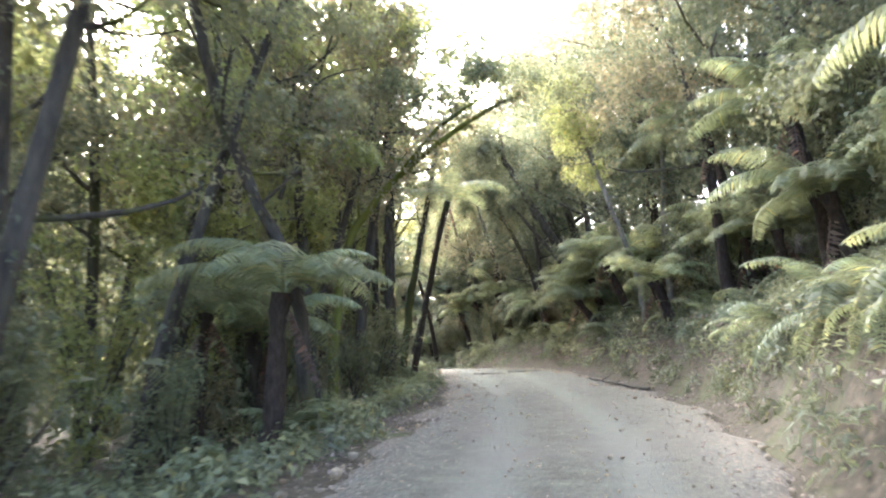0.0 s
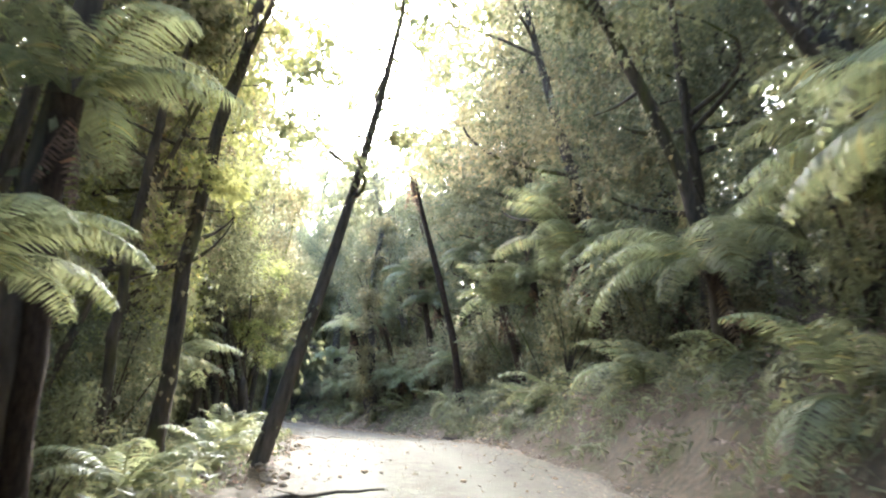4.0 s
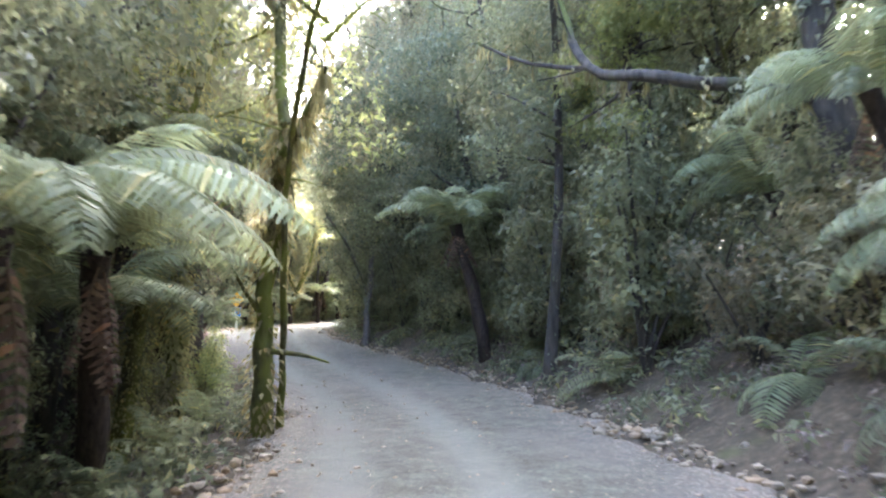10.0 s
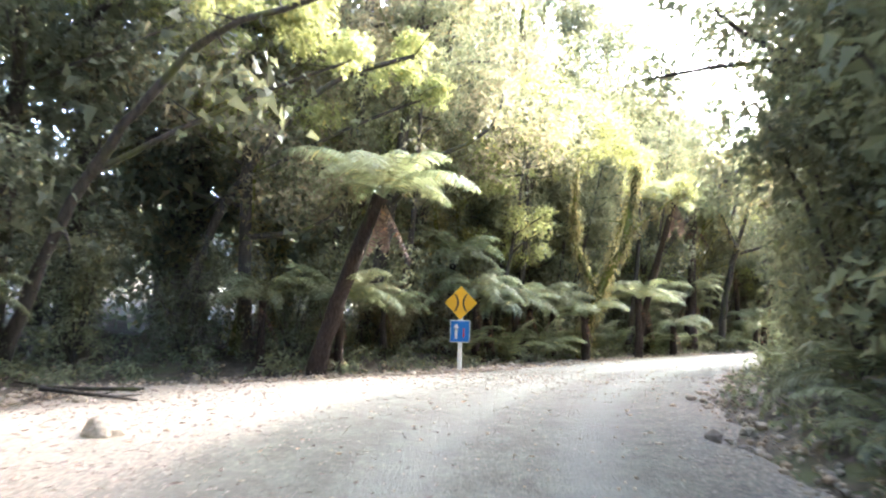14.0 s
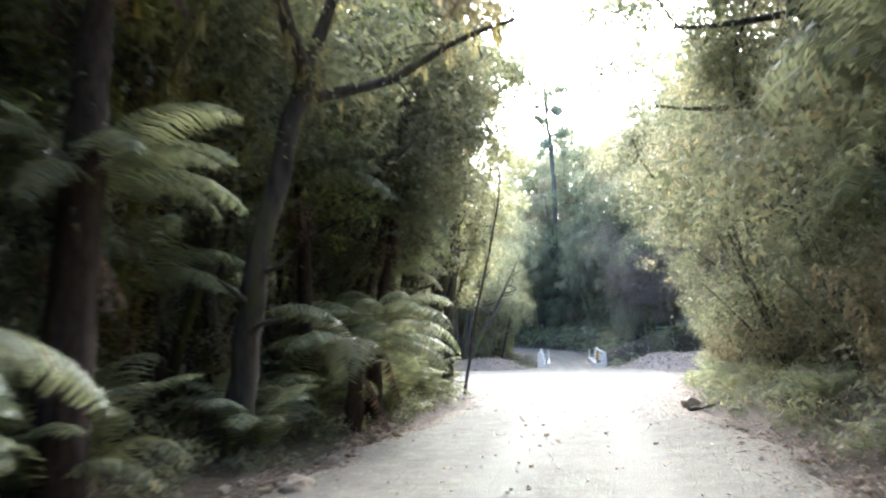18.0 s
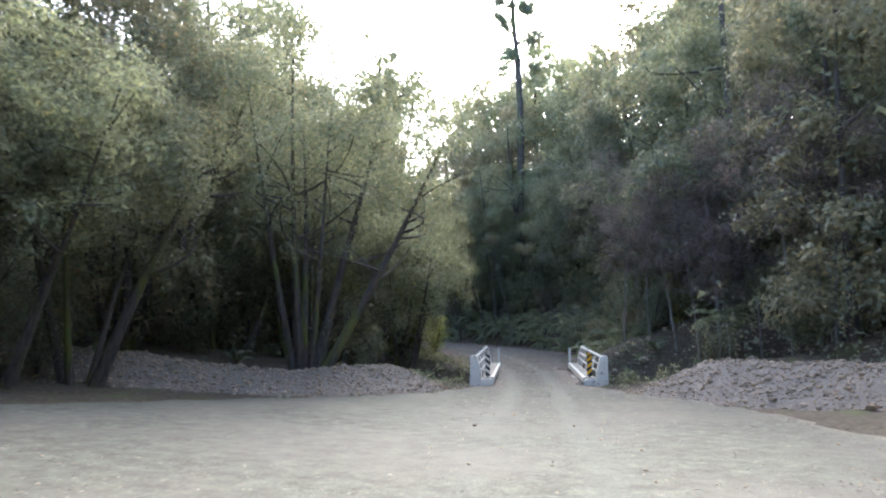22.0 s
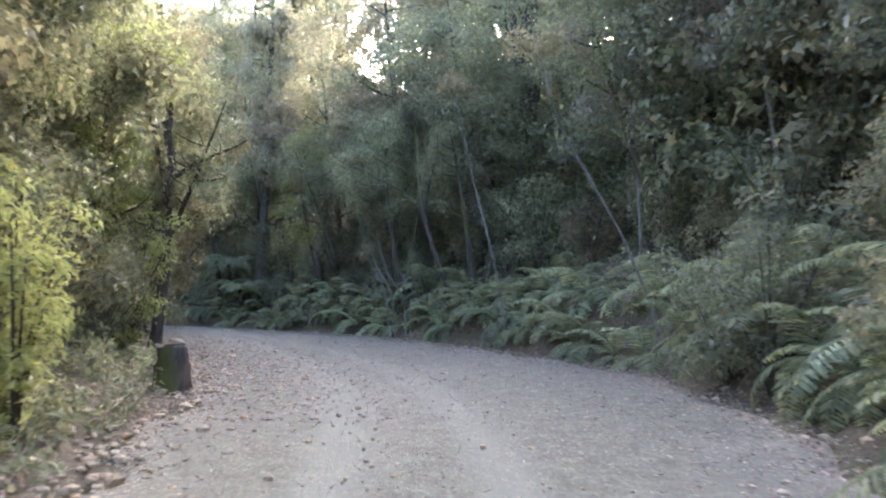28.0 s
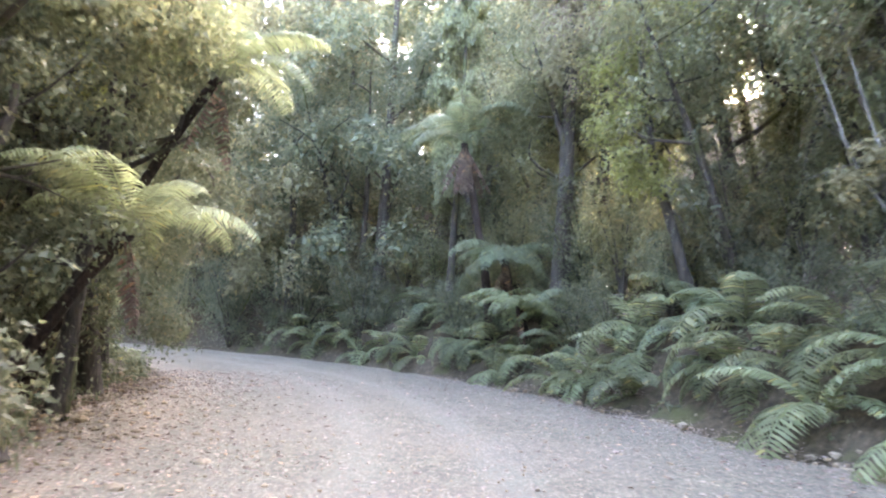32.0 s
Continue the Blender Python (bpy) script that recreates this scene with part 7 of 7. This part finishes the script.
grown("slender_tree", 504, "slender tree with thin hazy leaves across from the bank", BARK, [([(-4.0, 45.6, 0), (-3.7, 45.7, 3), (-3.1, 45.8, 6), (-2.8, 45.8, 8.5)], .10, .04)],
      [(-2.9, 45.8, 7.6, 1.0), (-3.1, 45.8, 5.4, .9), (-3.6, 45.4, 6.6, 1.0), (-2.7, 46.2, 9.2, 1.1), (-4.2, 45.2, 8.6, 1.2)], LEAF_MID, 4500, .10, 200, LEAF_OLIVE)
# the dark leaf colour stands in for the shade inside a thick crown
grown("leafy_tree", 505, "tall tree with dense dark leaves behind the road sign", BARK, [([(-57.0, 116.4, 0), (-56.4, 116.0, 4), (-55.0, 115.4, 8), (-54.0, 115.0, 13)], .18, .07), ([(-55.4, 115.6, 6.8), (-54.0, 115.6, 8.6), (-52.8, 116.4, 10.4)], .07, .03)],
      [(-54.8, 114.0, 11.9, 1.4), (-53.8, 115.3, 13.6, 1.6), (-52.6, 116.5, 11.2, 1.5), (-54.1, 114.9, 8.4, 1.3), (-53.4, 115.7, 6.6, 1.0), (-52.8, 116.0, 8.8, 1.2), (-51.8, 117.2, 13.2, 1.5), (-55.6, 114.6, 14.6, 1.6)], LEAF_DARK, 14000, .11, 400, LEAF_BRIGHT)
for x, y, v, k in ((-60.0, 121.0, 1, .85), (-63.2, 118.6, 1, .9), (-57.6, 118.4, 0, .8)):
    plant("back", x, y, variant=v, size=k)
for x, y, k in ((-8.2, 22.6, .75), (-10.4, 27.0, .9), (-8.6, 28.2, .9), (-9.6, 24.2, .8)):
    plant("forest", x, y, variant=0, size=k)
for x, y, v, k in ((-86.2, 189.6, 0, 1.5), (-83.0, 192.2, 0, 1.55), (-80.0, 194.4, 0, 1.5), (-85.4, 175.9, 2, 1.6), (-90.0, 172.6, 0, 1.5)):
    plant("forest", x, y, variant=v, size=k)
plant("back", -90.9, 181.4, variant=1, size=.8)
row("shrub", 84, 114, 1.7, 1.3, 2.4, (1.3, 1.9), variant=0)
row("forest", 86, 112, 4.2, 2.4, 3.6, (.75, .9), (0, 6), variant=1)
for x, y, v, k in ((-33.0, 113.4, 0, 1.0), (-40.6, 121.6, 2, 1.15), (-36.6, 119.0, 0, 1.1), (-29.4, 109.0, 2, 1.0), (-45.0, 127.0, 0, 1.1)):
    plant("back", x, y, variant=v, size=k)
plant("column", -37.2, 116.4, variant=1, size=.98)
for x, y, k in ((-26.6, 84.4, 1.0), (-23.4, 80.2, 1.1), (-18.4, 74.6, 1.05), (-28.9, 87.6, 1.0)):
    plant("forest", x, y, variant=1, size=k)
for s, d, k in ((238, 7.6, .9), (241, 9.4, 1.0), (244, 8.2, .95), (247, 10.2, 1.0), (250, 8.6, 1.0), (240, 13.0, 1.05), (245, 14.0, 1.1), (236, 10.4, .9), (250, 15.0, 1.1), (233, 8.4, .8)):
    beside("multi", s, d, variant=2, size=k)
row("shrub", 228, 256, 1.6, 2.4, 4.4, (1.1, 1.7))
for x, y, v, k in ((-93.2, 213.4, 0, .75), (-95.9, 215.0, 2, .8), (-90.2, 211.4, 2, .7), (-98.4, 216.2, 0, .8), (-101.4, 217.2, 2, .85)):
    plant("forest", x, y, variant=v, size=k)
row("shrub", 230, 250, 1.7, -1.2, -2.4, (.8, 1.3))
row("bright", 232, 246, 5.0, -2.0, -3.4, (.8, 1.0))

# undergrowth and distant woods as masses of leaves
def woods(name, label, n, s_range, d_range, z_range, leaf, mat, seed, per=26, ball=(.6, 1.5), sides=(-1, 1), wide=.55, squash=.8):
    rng = np.random.default_rng(seed)
    k = n // per
    s = rng.uniform(*s_range, k)
    side = rng.choice(sides, k)
    w = np.where(side < 0, np.interp(s, ws, wl), np.interp(s, ws, wr))
    d = side * (w + rng.uniform(*d_range, k))
    p = np.array([at(a, b) for a, b in zip(s, d)])
    sd, dd, _ = road_at(p[:, 0], p[:, 1])
    ok = np.abs(dd) > np.where(dd < 0, np.interp(sd, ws, wl), np.interp(sd, ws, wr)) + d_range[0] * .8
    rel = p - BRIDGE
    ok &= np.abs(rel @ creek_nrm) > np.where(np.abs(rel @ creek_dir) < 18, 4.4 if d_range[0] > 1 else 2.4, 0)
    ok &= ~((sd > 160) & (sd < 194) & (np.abs(dd) < np.where(dd < 0, 14, 10)) & (d_range[0] < 4) & ((d_range[0] > 1) | ((sd > 168) & (sd < 205))))
    ok &= ~(sky_gap(p[:, 0], p[:, 1]) & (z_range[1] > 5))
    p = p[ok]
    z = ground_z(p[:, 0], p[:, 1], False) + rng.uniform(*z_range, len(p))
    c = np.concatenate([p, z[:, None]], 1)
    v, f = cloud(c, rng.uniform(*ball, len(c)), n, leaf, leaf * wide, rng, squash, .4, True, .12 if d_range[0] > 1 else 0)
    return tagged(new(name, mesh_of(name, v, f, mat)), label, "woods", kind="stuff")


woods("bank_growth", "low tangled moss, grass and seedlings on the road banks", 150000, (-6, 285), (.25, 3.4), (-.02, .25), .15, LEAF_DARK, 64, 30, (.10, .34), (-1, 1), .3)
woods("bank_herbs", "small green herbs along the verge", 110000, (-6, 285), (.35, 4.5), (0, .4), .13, LEAF_MID, 65, 30, (.12, .4))
woods("floor_leaves", "brown dead leaves and twigs on the ground beside the road", 60000, (-6, 250), (-.1, 5.0), (.0, .05), .075, LITTER, 66, 30, (.25, .8), squash=.04)
woods("bank_straw", "thin hanging grass and roots on the cut bank", 24000, (-6, 64), (.2, 2.4), (-.05, .25), .2, LEAF_DARK, 67, 30, (.12, .4), (1,), .16)
woods("undergrowth", "dense low evergreen undergrowth under the trees", 120000, (-15, 290), (3.0, 9), (0, 3.0), .16, LEAF_DARK, 61)
woods("far_woods", "dense evergreen bush behind the roadside trees", 230000, (-30, 285), (8, 26), (0, 13), .30, LEAF_MID, 62)
woods("far_canopy", "crowns of the bush farther off", 90000, (-40, 290), (14, 48), (2, 16), .75, LEAF_MID, 63)

for o in list(PLANT.values()):
    for c in [*o.children_recursive, o]:
        bpy.data.objects.remove(c)
